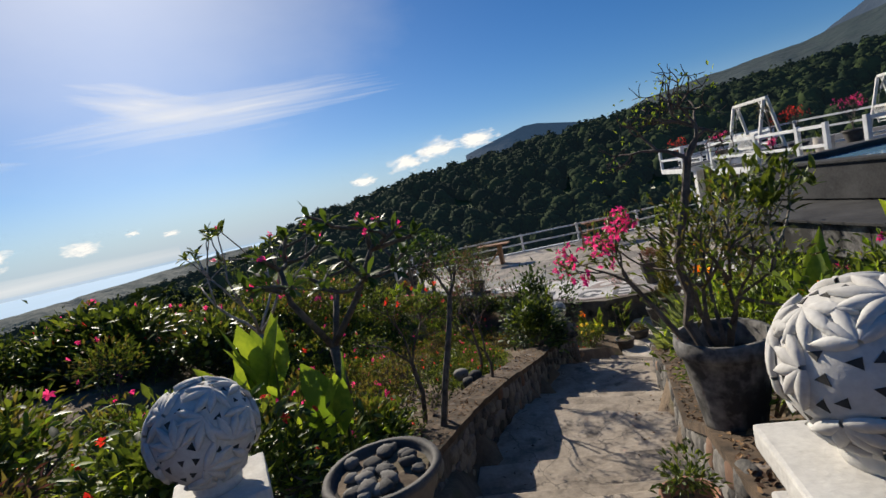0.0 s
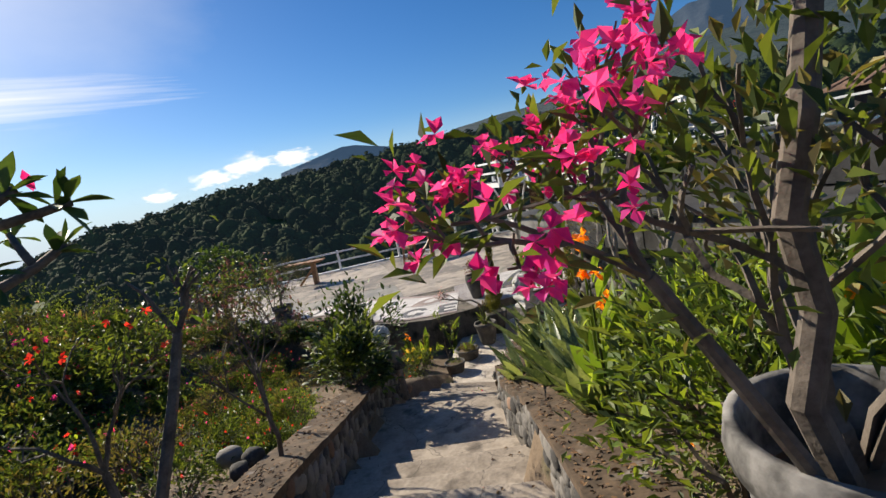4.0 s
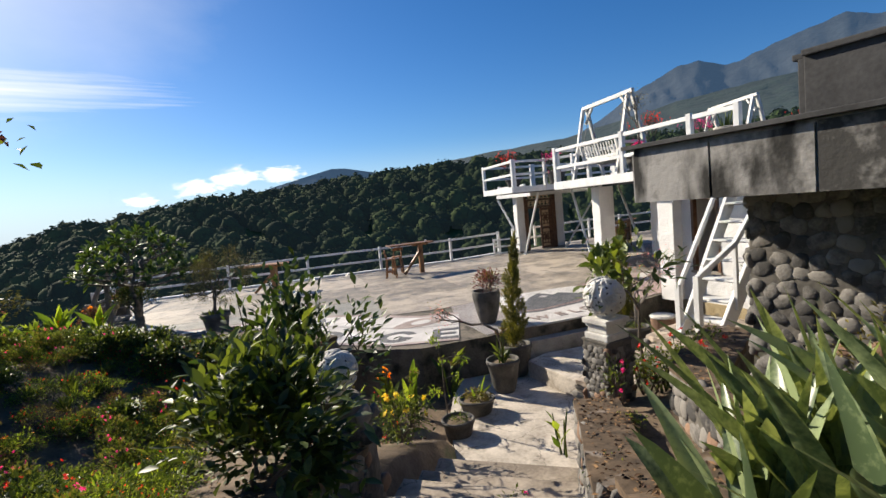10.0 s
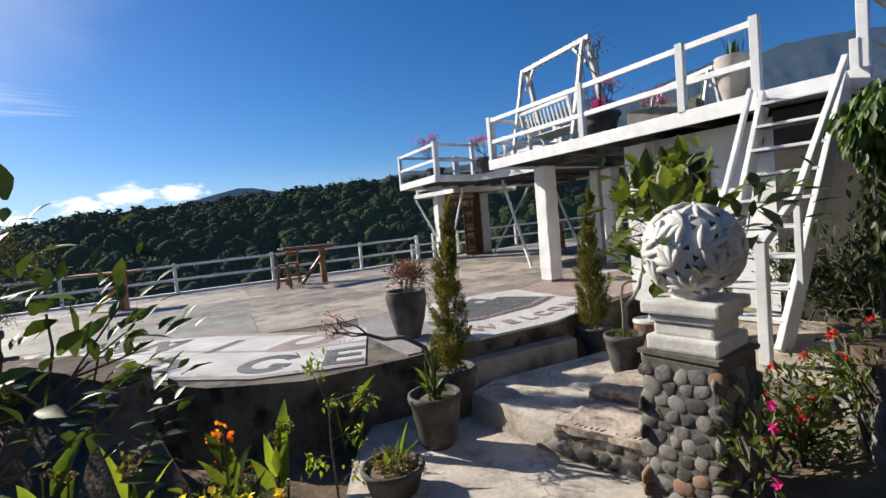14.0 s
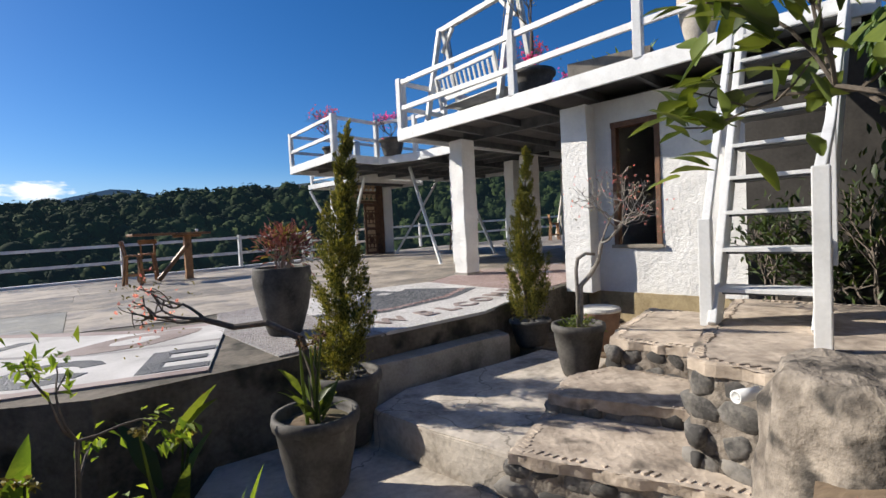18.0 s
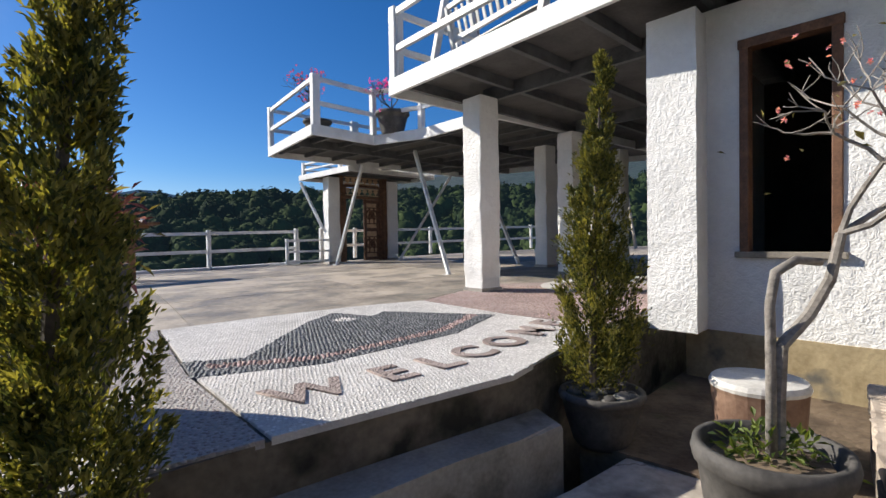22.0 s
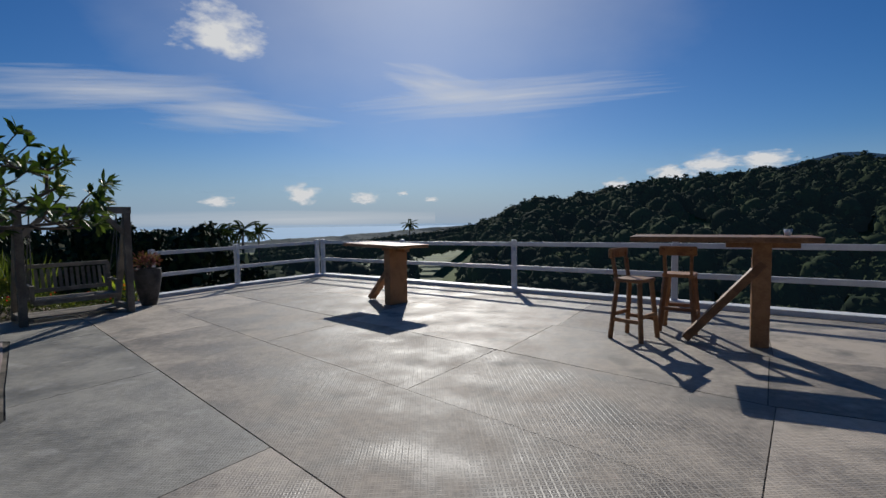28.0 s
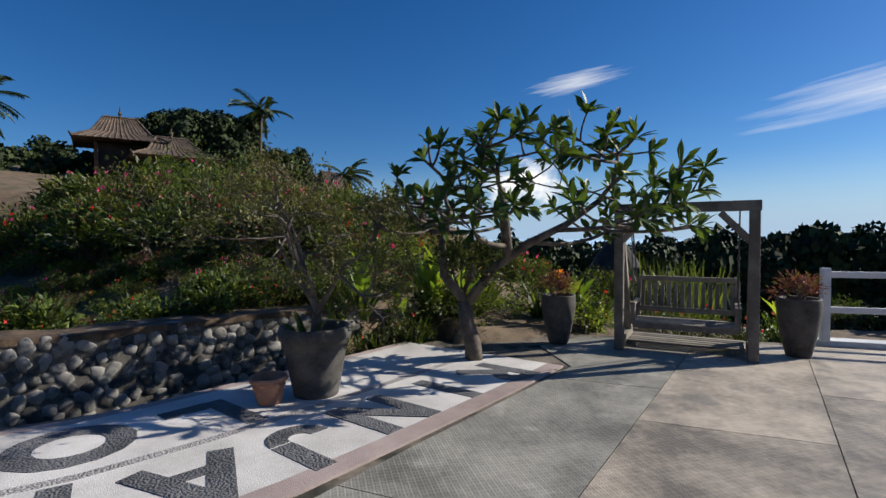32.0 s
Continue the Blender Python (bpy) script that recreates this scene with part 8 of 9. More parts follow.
for x, y, h, sd_ in ((1.34, 29.56, 0.70, 407), (1.68, 32.5, 0.74, 408)):
    pot(x, y, terrace_z(x, y) + 0.002, 0.25, h, "tall", clay_dark, "tall grey clay jar beside the swing", seed=sd_, group="swing jars")
    bush("croton", x, y, terrace_z(x, y) + h * 0.88, 0.25, 0.44, leaf_red, 330, 0.08, "red and orange croton in a grey jar", seed=sd_, stems=6, slim=0.3, flower=(petal_orange, 4, 0.06) if sd_ == 407 else None, second=(leaf_dry, 0.3))

stone_wall("wall_garden", [(6.1, 22.9, -0.95, 0.45), (5.45, 23.95, -0.9, 0.54), (4.4, 24.9, -0.8, 0.50), (3.1, 25.95, -0.6, 0.50), (1.9, 26.75, -0.45, 0.42)], 0.5, 0.15, 501, "dry stone garden wall of grey rubble", faces=(-1,), rust=0.0, squash=0.34, pool=FIELD_STONES)


KINDS = [
    lambda x, y, z: bush("ixora", x, y, z, 0.55, 0.8, leaf_green, 440, 0.088, "leafy ixora shrub with red flower heads", "shrub", (petal_red, 3, 0.04), seed=601, second=(leaf_dark, 0.4), group="garden shrubs"),
    lambda x, y, z: bush("croton", x, y, z, 0.50, 0.75, leaf_red, 420, 0.094, "croton shrub with red, green and yellow leaves", "shrub", seed=602, second=(leaf_dry, 0.55), slim=0.3, group="garden shrubs"),
    lambda x, y, z: bush("shrub", x, y, z, 0.60, 0.85, leaf_dark, 560, 0.083, "dense dark green garden shrub", "shrub", seed=603, second=(leaf_green, 0.4), group="garden shrubs"),
    lambda x, y, z: bush("hibiscus", x, y, z, 0.55, 1.0, leaf_green, 460, 0.09, "loose hibiscus shrub with pink flowers", "shrub", (petal_pink, 5, 0.05), seed=604, second=(leaf_dry, 0.25), group="garden shrubs"),
    lambda x, y, z: bush("dry_shrub", x, y, z, 0.5, 0.9, leaf_dry, 420, 0.05, "twiggy half-bare shrub with dry leaves", "shrub", seed=605, depth=3, stems=6, group="garden shrubs"),
    lambda x, y, z: bush("lantana", x, y, z, 0.55, 0.55, leaf_green, 430, 0.075, "low green lantana with small orange flowers", "shrub", (petal_orange, 3, 0.028), seed=606, second=(leaf_lime, 0.32), group="garden shrubs"),
    lambda x, y, z: strap_plant("spider_lily", x, y, z, 26, 0.75, 0.075, leaf_green, "clump of arching strap-leaved spider lily", "plant", seed=607, bend=0.7, group="garden lilies"),
    lambda x, y, z: strap_plant("canna", x, y, z, 12, 0.6, 0.17, leaf_lime, "broad-leaved canna with orange flowers", "plant", seed=608, stalk=0.8, bend=0.45, spread=0.55, tops=(petal_orange, 1, 0.05), group="garden cannas"),
    lambda x, y, z: bush("gardenia", x, y, z, 0.62, 0.95, leaf_dark, 620, 0.125, "dense shrub of broad glossy dark leaves", "shrub", (petal_rose, 2, 0.05), seed=609, second=(leaf_green, 0.55), slim=0.46, group="garden shrubs", hollow=0.1),
    lambda x, y, z: bush("ruellia", x, y, z, 0.45, 0.6, leaf_green, 380, 0.075, "low leafy plant dotted with red flowers", "flower", (petal_red, 16, 0.035), seed=610, second=(leaf_lime, 0.3), group="garden flowers"),
]
BUILT = {}


def plant(k, x, y, z, s=1.0, seed=0):
    if 14.5 < y < 26.6 and x > 3.35 - 0.27 * (y - 13.2):  # the bed before the terrace's corner is kept low
        s = max(0.6 if y > 24.4 else 0.42 if y > 22.5 else 0.24, min(s, (2.66 - (y - 13.2) * 0.177 - z) / 0.95))
    if k not in BUILT:
        BUILT[k] = KINDS[k](x, y, z)
        BUILT[k].scale = (1, 1, 1)
        ob = BUILT[k]
        ob.matrix_basis = pose(x, y, z) @ Matrix.Scale(s, 4)
        return ob
    ob = copy_thing(BUILT[k], pose(x, y, z))
    ob.matrix_basis = pose(x, y, z, 0, 0, (seed * 77) % 360) @ Matrix.Scale(s, 4)
    return ob


rng = random.Random(9)
for k in range(36):  # low flowering bed before the terrace's corner
    x, y = rng.uniform(0.2, 3.6), rng.uniform(16.8, 22.6)
    if trail_at(x, y)[1] > -1.6 and abs(trail_at(x, y)[1]) < 1.6:
        continue
    plant(rng.choice((5, 5, 5, 0)), x, y, gz(x, y) - 0.03, rng.uniform(0.45, 0.65), k + 800)
for k in range(46):  # fills the bed behind the wall's end
    x, y = rng.uniform(-2.5, 2.6), rng.uniform(24.3, 27.0)
    if x > 3.6 - (y - 24.0) * 1.15:
        continue
    plant(rng.choice((0, 2, 3, 8, 8, 6, 9)), x, y, gz(x, y) - 0.03, rng.uniform(0.5, 0.8), k + 700)
for k in range(150):  # low flowers and straps between the trail and the garden wall
    y = rng.uniform(15.5, 26.2)
    x = rng.uniform(3.0 - 0.27 * (y - 13.2), 3.4 if y < 22 else 5.0 - (y - 22) * 0.85)
    plant(rng.choice((5, 5, 9, 9, 6, 3, 0)), x, y, gz(x, y) - 0.02, rng.uniform(0.4, 0.55), k + 900)
# taller shrubs and small trees on the slope below the pavilions
for k, (x, y, h, lf) in enumerate(((-0.5, 22.9, 1.9, leaf_green), (-1.6, 21.6, 2.1, leaf_green), (0.1, 24.4, 1.5, leaf_olive), (-2.6, 22.6, 2.0, leaf_green), (-0.9, 20.9, 1.8, leaf_olive), (-3.4, 20.6, 2.3, leaf_green), (-1.2, 24.8, 1.5, leaf_green), (-2.8, 25.2, 1.6, leaf_green))):
    shrub_tree("garden_tree", x, y, gz(x, y) - 0.05, [(0.03, 0.0, 0.25), (-0.02, 0.04, 0.5)], np.array((0, 0, 0.5)), h, lf, "small garden tree with open leafy branches", 0.085, 900, (petal_rose, 7, 0.045) if k % 2 == 0 else None, seed=820 + k, spread=0.65, depth=4, trunk_r=0.035, first=0.32, blob=0.13, lift=0.18)
# behind the garden wall and up the slope
for k in range(290):
    y = rng.uniform(17.0, 26.2)
    x = rng.uniform(-7.5, 3.6)
    line = 4.6 - (y - 24.6) * 1.30 if y > 23.5 else 4.4 - (23.5 - y) * 0.25
    if x > line - 0.6:
        continue
    z = gz(x, y)
    s = rng.uniform(0.75, 1.35) * (0.95 if x > 1.5 else 1.15 if y < 22 and x > -4 else 1.4)
    if x > 0.4 and y < 24.0:
        s *= 0.42
    plant(rng.choice((0, 0, 2, 8, 8, 3, 3, 4, 1, 5, 6, 9, 9)), x, y, z - 0.03, s, k)
for k in range(22):  # strap-leaved edge along the top of the wall
    f = (k + 0.5) / 22
    x, y = 5.1 - 3.4 * f + rng.uniform(-0.2, 0.1) - 0.45, 23.9 + 2.9 * f - 0.55 + rng.uniform(-0.2, 0.2)
    plant(rng.choice((6, 9, 0, 8, 2, 6)), x, y, max(gz(x, y), 0.15) - 0.02, rng.uniform(0.45, 0.8), k + 200)
for k in range(30):  # low bed beside the swing
    x, y = rng.uniform(-1.2, 0.5), rng.uniform(27.6, 33.5)
    if y < 29:
        x = rng.uniform(-0.5, 1.4) - (y - 27.6) * 0.3
    plant(rng.choice((6, 6, 7, 5, 0)), x, y, gz(x, y) - 0.03, rng.uniform(0.7, 1.1), k + 300)
for k in range(22):  # hedge farther down, behind the swing
    x, y = rng.uniform(-7.5, -2.2), rng.uniform(26.5, 37)
    plant(rng.choice((2, 2, 0, 3)), x, y, gz(x, y) - 0.05, rng.uniform(0.8, 1.2), k + 330)

for k in range(26):  # lilies at the terrace's garden corner
    f = (k + 0.5) / 26
    x, y = 2.7 - 2.3 * f + rng.uniform(-0.25, 0.1), 26.45 + 2.0 * f + rng.uniform(-0.35, 0.1)
    plant(rng.choice((6, 6, 7, 6, 0)), x, y, max(gz(x, y), -0.25) - 0.02, rng.uniform(0.55, 0.9), k + 600)
# beside the trail, left
for k, (kind, x, y, s) in enumerate(((1, 0.35, 9.1, 0.9), (1, -0.3, 9.6, 1.0), (1, -0.6, 8.6, 1.0), (0, 0.45, 10.1, 1.0), (0, 0.1, 10.9, 1.1), (3, -0.8, 10.6, 1.1), (0, 0.9, 11.3, 0.95), (1, -1.5, 9.6, 1.0), (5, -1.4, 11.0, 1.0), (3, 0.3, 12.2, 1.0), (3, -0.9, 12.2, 1.0), (0, 1.3, 12.6, 0.9), (3, 1.2, 13.6, 0.8), (4, 0.4, 13.4, 1.1), (3, -0.4, 14.0, 1.0), (0, 1.9, 14.6, 0.7), (5, 2.3, 15.2, 0.6), (4, 1.5, 15.4, 1.0), (3, 0.6, 15.4, 0.9), (5, 2.8, 16.2, 0.7), (0, 2.0, 16.6, 0.9), (3, 1.0, 16.9, 0.9), (5, 3.2, 17.2, 0.6), (0, 2.6, 17.9, 0.8), (5, 3.0, 18.8, 0.8), (4, 2.0, 18.8, 0.9), (2, -1.8, 12.6, 1.1), (3, -2.2, 14.0, 1.1), (1, -2.2, 11.0, 1.0), (0, -1.2, 15.6, 1.0), (2, -0.2, 17.4, 1.0), (0, -2.6, 9.4, 1.1), (1, -1.5, 8.0, 1.0), (5, 2.2, 20.4, 0.5), (5, 3.0, 20.2, 0.5), (5, 1.3, 20.0, 0.5), (5, 2.4, 22.0, 0.5), (5, 3.2, 22.0, 0.5), (2, -3.6, 12.0, 1.2), (3, -3.4, 16.0, 1.2), (1, -3.0, 13.2, 1.1), (3, 0.75, 11.7, 1.2), (3, 1.15, 12.3, 1.0), (1, -0.1, 12.4, 1.3), (4, 1.2, 13.7, 1.1), (3, 0.3, 13.7, 1.2), (1, -0.9, 13.2, 1.3), (0, 0.9, 10.5, 1.0), (5, 3.0, 15.2, 0.55), (5, 2.6, 16.0, 0.6), (5, 3.3, 16.6, 0.55), (5, 2.0, 17.5, 0.7), (5, 2.8, 17.4, 0.6), (5, 1.2, 18.4, 0.7), (5, 2.6, 19.4, 0.6))):
    plant(kind, x, y, gz(x, y) - 0.03, s, k + 400)
for k, (x, y, r, h) in enumerate(((0.55, 10.35, 0.6, 0.95), (0.1, 11.0, 0.7, 1.1), (1.0, 11.35, 0.55, 1.0), (-0.7, 10.2, 0.7, 1.0), (0.45, 12.0, 0.6, 1.1), (1.35, 12.2, 0.45, 0.9), (-0.5, 12.0, 0.7, 1.2))):
    bush("coffee_shrub", x, y, gz(x, y) - 0.05, r, h, leaf_green, 560, 0.115, "tangled dark glossy-leaved shrub beside the trail", "shrub", (petal_red, 3, 0.04), seed=780 + k, second=(leaf_lime, 0.22), stems=6, slim=0.4, group="glossy shrubs", hollow=0.15)
# beside the trail, right
for k, (kind, x, y, s) in enumerate(((2, 5.2, 10.2, 1.1), (2, 6.0, 10.9, 1.2), (3, 6.6, 11.9, 1.2), (2, 5.4, 11.4, 1.0), (5, 4.9, 11.6, 0.7), (3, 7.0, 13.0, 1.1), (5, 6.9, 14.6, 0.7), (4, 7.4, 14.9, 1.0), (5, 6.6, 16.5, 0.45), (5, 7.3, 17.05, 0.35), (3, 7.6, 12.0, 1.2), (7, 4.75, 10.6, 1.1), (7, 5.05, 9.9, 1.2), (2, 4.4, 9.6, 0.8), (6, 4.95, 12.2, 0.6))):
    z = gz(x, y) if kind != 5 or k < 8 else 0.45
    plant(kind, x, y, z - 0.03, s, k + 500)

# ---- large plants by the start of the trail ----
pot(3.80, 10.24, 2.62, 0.275, 0.60, "bell", old_concrete, "huge weathered grey stone pot on the wall", seed=701)
shrub_tree("bougainvillea", 3.74, 10.24, 3.02, [(-0.06, 0.0, 0.12), (-0.13, 0.02, 0.30), (-0.10, 0.0, 0.48), (-0.13, 0.02, 0.66), (-0.10, 0.0, 0.84), (-0.02, 0.02, 1.05), (0.04, 0.03, 1.28)], np.array((0.0, 0.1, 0.2)), 0.8, leaf_lime, "gnarled old bougainvillea with sparse new leaves", 0.035, 170, None, seed=702, spread=0.85, depth=5, trunk_r=0.030, first=0.24, blob=0.05, lift=0.06)
shrub_tree("bougainvillea", 3.66, 10.2, 3.02, [(-0.10, 0.03, 0.20), (-0.22, 0.08, 0.42), (-0.34, 0.12, 0.62)], np.array((-0.45, 0.2, 0.35)), 0.62, leaf_green, "low bougainvillea branch crowded with magenta flowers", 0.05, 260, (petal_pink, 120, 0.028), seed=703, spread=0.55, depth=4, trunk_r=0.017, first=0.26, blob=0.04)
bush("bougainvillea_shoots", 3.84, 10.3, 3.1, 0.40, 1.15, leaf_green, 620, 0.06, "leafy green shoots at the foot of a bougainvillea", "plant", seed=706, second=(leaf_dry, 0.3), stems=6)
pot(3.05, 9.45, 2.62, 0.13, 0.24, "bell", terracotta, "small terracotta pot beside the globe", seed=704)
bush("herb", 3.05, 9.45, 2.83, 0.14, 0.28, leaf_green, 160, 0.04, "small green herb in a terracotta pot", "plant", seed=705, stems=4, depth=1, stem_r=0.005)
pot(1.72, 9.6, 3.0, 0.27, 0.26, "bowl", clay_dark, "round grey planter bowl filled with stones", pebbles=True, seed=706)
for x, y, z, s, sd_ in ((0.74, 11.2, 2.3, 1.0, 707), (1.28, 10.95, 2.2, 0.8, 708), (0.45, 11.4, 2.3, 0.8, 709)):
    strap_plant("dumb_cane", x, y, z, 8, 0.62 * s, 0.22 * s, leaf_lime, "tall pale-veined lime green foliage plant", "plant", seed=sd_, stalk=1.25 * s, low=0.75 * s, bend=0.25, spread=0.35, broad=0.45, group="lime foliage plants")
umbrella_tree(1.05, 12.5, 1.9, [(0.02, 0.0, 0.6), (0.0, 0.05, 1.2)], ([(0.0, 0.05, 1.2), (0.35, 0.1, 1.65), (0.6, 0.1, 2.1)], [(0.0, 0.05, 1.2), (-0.3, 0.0, 1.75), (-0.35, 0.1, 2.1)], [(0.0, 0.05, 1.1), (0.1, 0.4, 1.7)]), (0.15, 0.1, 1.95), (1.0, 0.7, 0.62), 26, 21, "small plumeria with open rosettes of leaves", r0=0.05, leaf=0.20, n=9, gap=0.3, wood=bark, flower=petal_pink)
plumeria(-0.4, 14.6, 2.2, [(0.02, 0.0, 0.4), (0.05, 0.05, 0.8)], 0.8, 24, "plumeria shrub with bare pale stems", depth=2, r0=0.045, length=0.75, leaf=0.17, n=9, flower=petal_pink)
shrub_tree("rain_bush", 1.75, 13.3, 1.75, [(0.05, 0.0, 0.35), (0.0, 0.05, 0.7)], np.array((0, 0, 0.6)), 1.0, leaf_green, "dark-stemmed shrub with small leathery leaves", 0.05, 800, (petal_red, 8, 0.04), seed=711, spread=0.6, depth=4, trunk_r=0.03, first=0.36, blob=0.08)
shrub_tree("rain_bush", 2.75, 15.8, 1.0, [(0.05, 0.0, 0.5), (0.0, 0.05, 1.0)], np.array((0, 0, 0.8)), 1.25, leaf_green, "tall thin shrub with scattered small leaves", 0.05, 800, (leaf_red, 150, 0.03), seed=712, spread=0.5, depth=4, trunk_r=0.025, first=0.44, blob=0.09)
shrub_tree("rain_bush", 2.78, 14.32, 1.68, [(0.02, 0.0, 0.18), (-0.02, 0.03, 0.36)], np.array((0, 0, 0.7)), 1.25, leaf_olive, "twiggy small tree with brown and green leaves", 0.052, 620, (leaf_red, 90, 0.026), seed=713, spread=0.55, depth=5, trunk_r=0.022, first=0.34, blob=0.07)
shrub_tree("plumeria_stump", 1.95, 12.6, 1.9, [(0.15, 0.1, 0.5), (0.32, 0.28, 1.0), (0.42, 0.42, 1.35)], np.array((0.2, 0.2, 0.5)), 0.5, leaf_green, "dark pruned branch with few leaves", 0.06, 30, None, seed=714, spread=0.5, depth=2, trunk_r=0.035, first=0.5)
for k, (x, y, s) in enumerate(((2.35, 14.65, 0.20), (2.55, 14.5, 0.17), (2.42, 14.35, 0.15))):
    st = new("garden_stone", STONES[k])
    st.matrix_world = pose(x, y, 1.62 + s * 0.3, 0, 0, 40 * k) @ Matrix.Diagonal((s * 1.3, s * 1.1, s, 1))
    tagged(st, "rounded grey stone lying on the garden wall", "stone", group="loose stones")

for k, (x, y, r, h) in enumerate(((4.45, 10.95, 0.5, 1.3), (5.0, 11.3, 0.6, 1.5), (5.6, 11.8, 0.6, 1.4), (4.75, 10.2, 0.5, 1.1), (5.6, 10.6, 0.7, 1.3))):
    bush("hedge_bush", x, y, gz(x, y) - 0.05, r, h, leaf_green, 800, 0.08, "tall bright green leafy shrub above the wall", "shrub", seed=760 + k, second=(leaf_lime, 0.35), stems=6)
# right bed
for k, (x, y, s) in enumerate(((5.95, 14.35, 1.0), (6.3, 14.75, 1.1), (5.75, 13.85, 0.9), (6.45, 15.2, 0.9), (5.55, 13.3, 0.8), (6.2, 13.7, 1.0), (6.6, 14.3, 1.15), (5.9, 15.0, 0.8), (6.75, 15.0, 1.0), (5.35, 12.95, 0.7), (6.95, 13.5, 1.25), (7.0, 14.4, 1.2))):
    strap_plant("agave", x, y, gz(x, y) - 0.03, 24, 1.16 * s, 0.135, agave_leaf, "clump of grey-green banded sword leaves", "plant", seed=720 + k, bend=0.42, spread=0.78, rise=1.05, broad=0.35, group="sword-leaved plants", base=0.16, apart=True)
for k, (x, y, h) in enumerate(((5.3, 12.8, 1.42), (5.6, 13.05, 1.0), (5.4, 12.35, 0.95))):
    strap_plant("canna", x, y, gz(x, y) - 0.03, 10, 0.52, 0.16, leaf_green if k else leaf_lime, "tall canna with broad leaves and orange flowers", "plant", seed=730 + k, stalk=h, low=0.15, bend=0.4, spread=0.5, broad=0.45, tops=(petal_orange, 1 if k else 2, 0.075), group="tall cannas")
zs = gz(5.85, 12.67)
tree, _, _ = shrub_tree("plumeria_tree", 5.85, 12.67, zs, [(0.0, 0.0, 0.3), (0.0, 0.01, 0.56)], np.array((-0.1, 0.12, 1.3)), 1.75, leaf_green, "young tree of pale shoots on a rough old stump", 0.19, 330, None, seed=740, spread=0.34, depth=3, trunk_r=0.048, first=0.42, lift=0.55, slim=0.30, blob=0.11, wood=grey_bark)
part("stump", lathe(bmesh.new(), [(0.02, -0.05), (0.14, -0.05), (0.115, 0.08), (0.10, 0.3), (0.105, 0.52), (0.10, 0.60), (0.05, 0.63), (0.02, 0.60)], 18, 0.014), bark, tree, "rough dark stump")
shrub_tree("dry_tree", 6.7, 13.9, gz(6.7, 13.9), [(0.0, 0.02, 0.5), (-0.05, 0.0, 1.0)], np.array((-0.3, 0.1, 0.8)), 1.2, leaf_dry, "bare-stemmed shrub with few yellow leaves", 0.07, 150, None, seed=741, spread=0.5, depth=3, trunk_r=0.016, first=0.45, lift=0.4, wood=pale_bark)

# ---- houses and trees beyond the garden ----


def bale(x, y, z, rz, w, d, h, roof, label, tiers=1):
    t = thing("pavilion", x, y, z, rz, label, "house", "garden pavilions")
    # Dark box paints the shade inside an open-sided pavilion.
    part("wall", a_box(-w / 2 + 0.3, w / 2 - 0.3, -d / 2 + 0.3, d / 2 - 0.3, -1.5, h, 0.02), dark_wall, t)
    for sx in (-1, 1):
        for sy in (-1, 1):
            part("post", a_box(sx * (w / 2 - 0.2) - 0.08, sx * (w / 2 - 0.2) + 0.08, sy * (d / 2 - 0.2) - 0.08, sy * (d / 2 - 0.2) + 0.08, -1.5, h, 0.01), door_wood, t)
    z0 = h
    for k in range(tiers):
        s = 1 - 0.45 * k
        a, b = (w / 2 + 0.75) * s, (d / 2 + 0.75) * s
        V = [(-a, -b, z0 + 0.10), (a, -b, z0 + 0.10), (a, b, z0 + 0.10), (-a, b, z0 + 0.10), (-a * 0.35, 0, z0 + roof * s), (a * 0.35, 0, z0 + roof * s)]
        m = [(-a * 0.62, -b * 0.55, z0 + roof * s * 0.36), (a * 0.62, -b * 0.55, z0 + roof * s * 0.36), (a * 0.62, b * 0.55, z0 + roof * s * 0.36), (-a * 0.62, b * 0.55, z0 + roof * s * 0.36)]
        V += m
        F = [(0, 1, 7, 6), (1, 2, 8, 7), (2, 3, 9, 8), (3, 0, 6, 9), (6, 7, 5, 4), (7, 8, 5), (8, 9, 4, 5), (9, 6, 4), (3, 2, 1, 0)]
        from_data("roof", V, F, old_tile, t, "brown clay tile roof")
        for q, w2 in ((0, 6), (1, 7), (2, 8), (3, 9)):
            top = V[4] if q in (0, 3) else V[5]
            tip = Vector(V[q]) * 1.04
            tip.z = V[q][2] + 0.16
            part("ridge", tube(bmesh.new(), [tip, V[q], V[w2], top], [0.03, 0.07, 0.07, 0.07], 6), old_tile, t)
        part("ridge", tube(bmesh.new(), [V[4], V[5]], [0.08, 0.08], 6), old_tile, t)
        ribs = bmesh.new()
        for c0, c1, m0, m1, r0, r1 in ((0, 1, 6, 7, 4, 5), (1, 2, 7, 8, 5, 5), (2, 3, 8, 9, 5, 4), (3, 0, 9, 6, 4, 4)):
            for q in range(1, 14):
                f = q / 14
                tube(ribs, [Vector(V[c0]).lerp(Vector(V[c1]), f), Vector(V[m0]).lerp(Vector(V[m1]), f), Vector(V[r0]).lerp(Vector(V[r1]), f)], [0.045, 0.04, 0.03], 4)
        part("tiling", ribs, old_tile, t)["kind"] = "stuff"
        z0 += roof * s * 0.75
    top = z0 + roof * (1 - 0.45 * (tiers - 1)) * 0.25
    part("finial", lathe(bmesh.new(), [(0.02, top - 0.1), (0.12, top), (0.06, top + 0.12), (0.10, top + 0.22), (0.03, top + 0.36), (0.01, top + 0.6)], 10), old_tile, t)
    return t


bale(-13.9, 7.7, 4.35, -44, 2.6, 2.6, 1.75, 1.5, "brown tiled garden pavilion with a finial", 1)
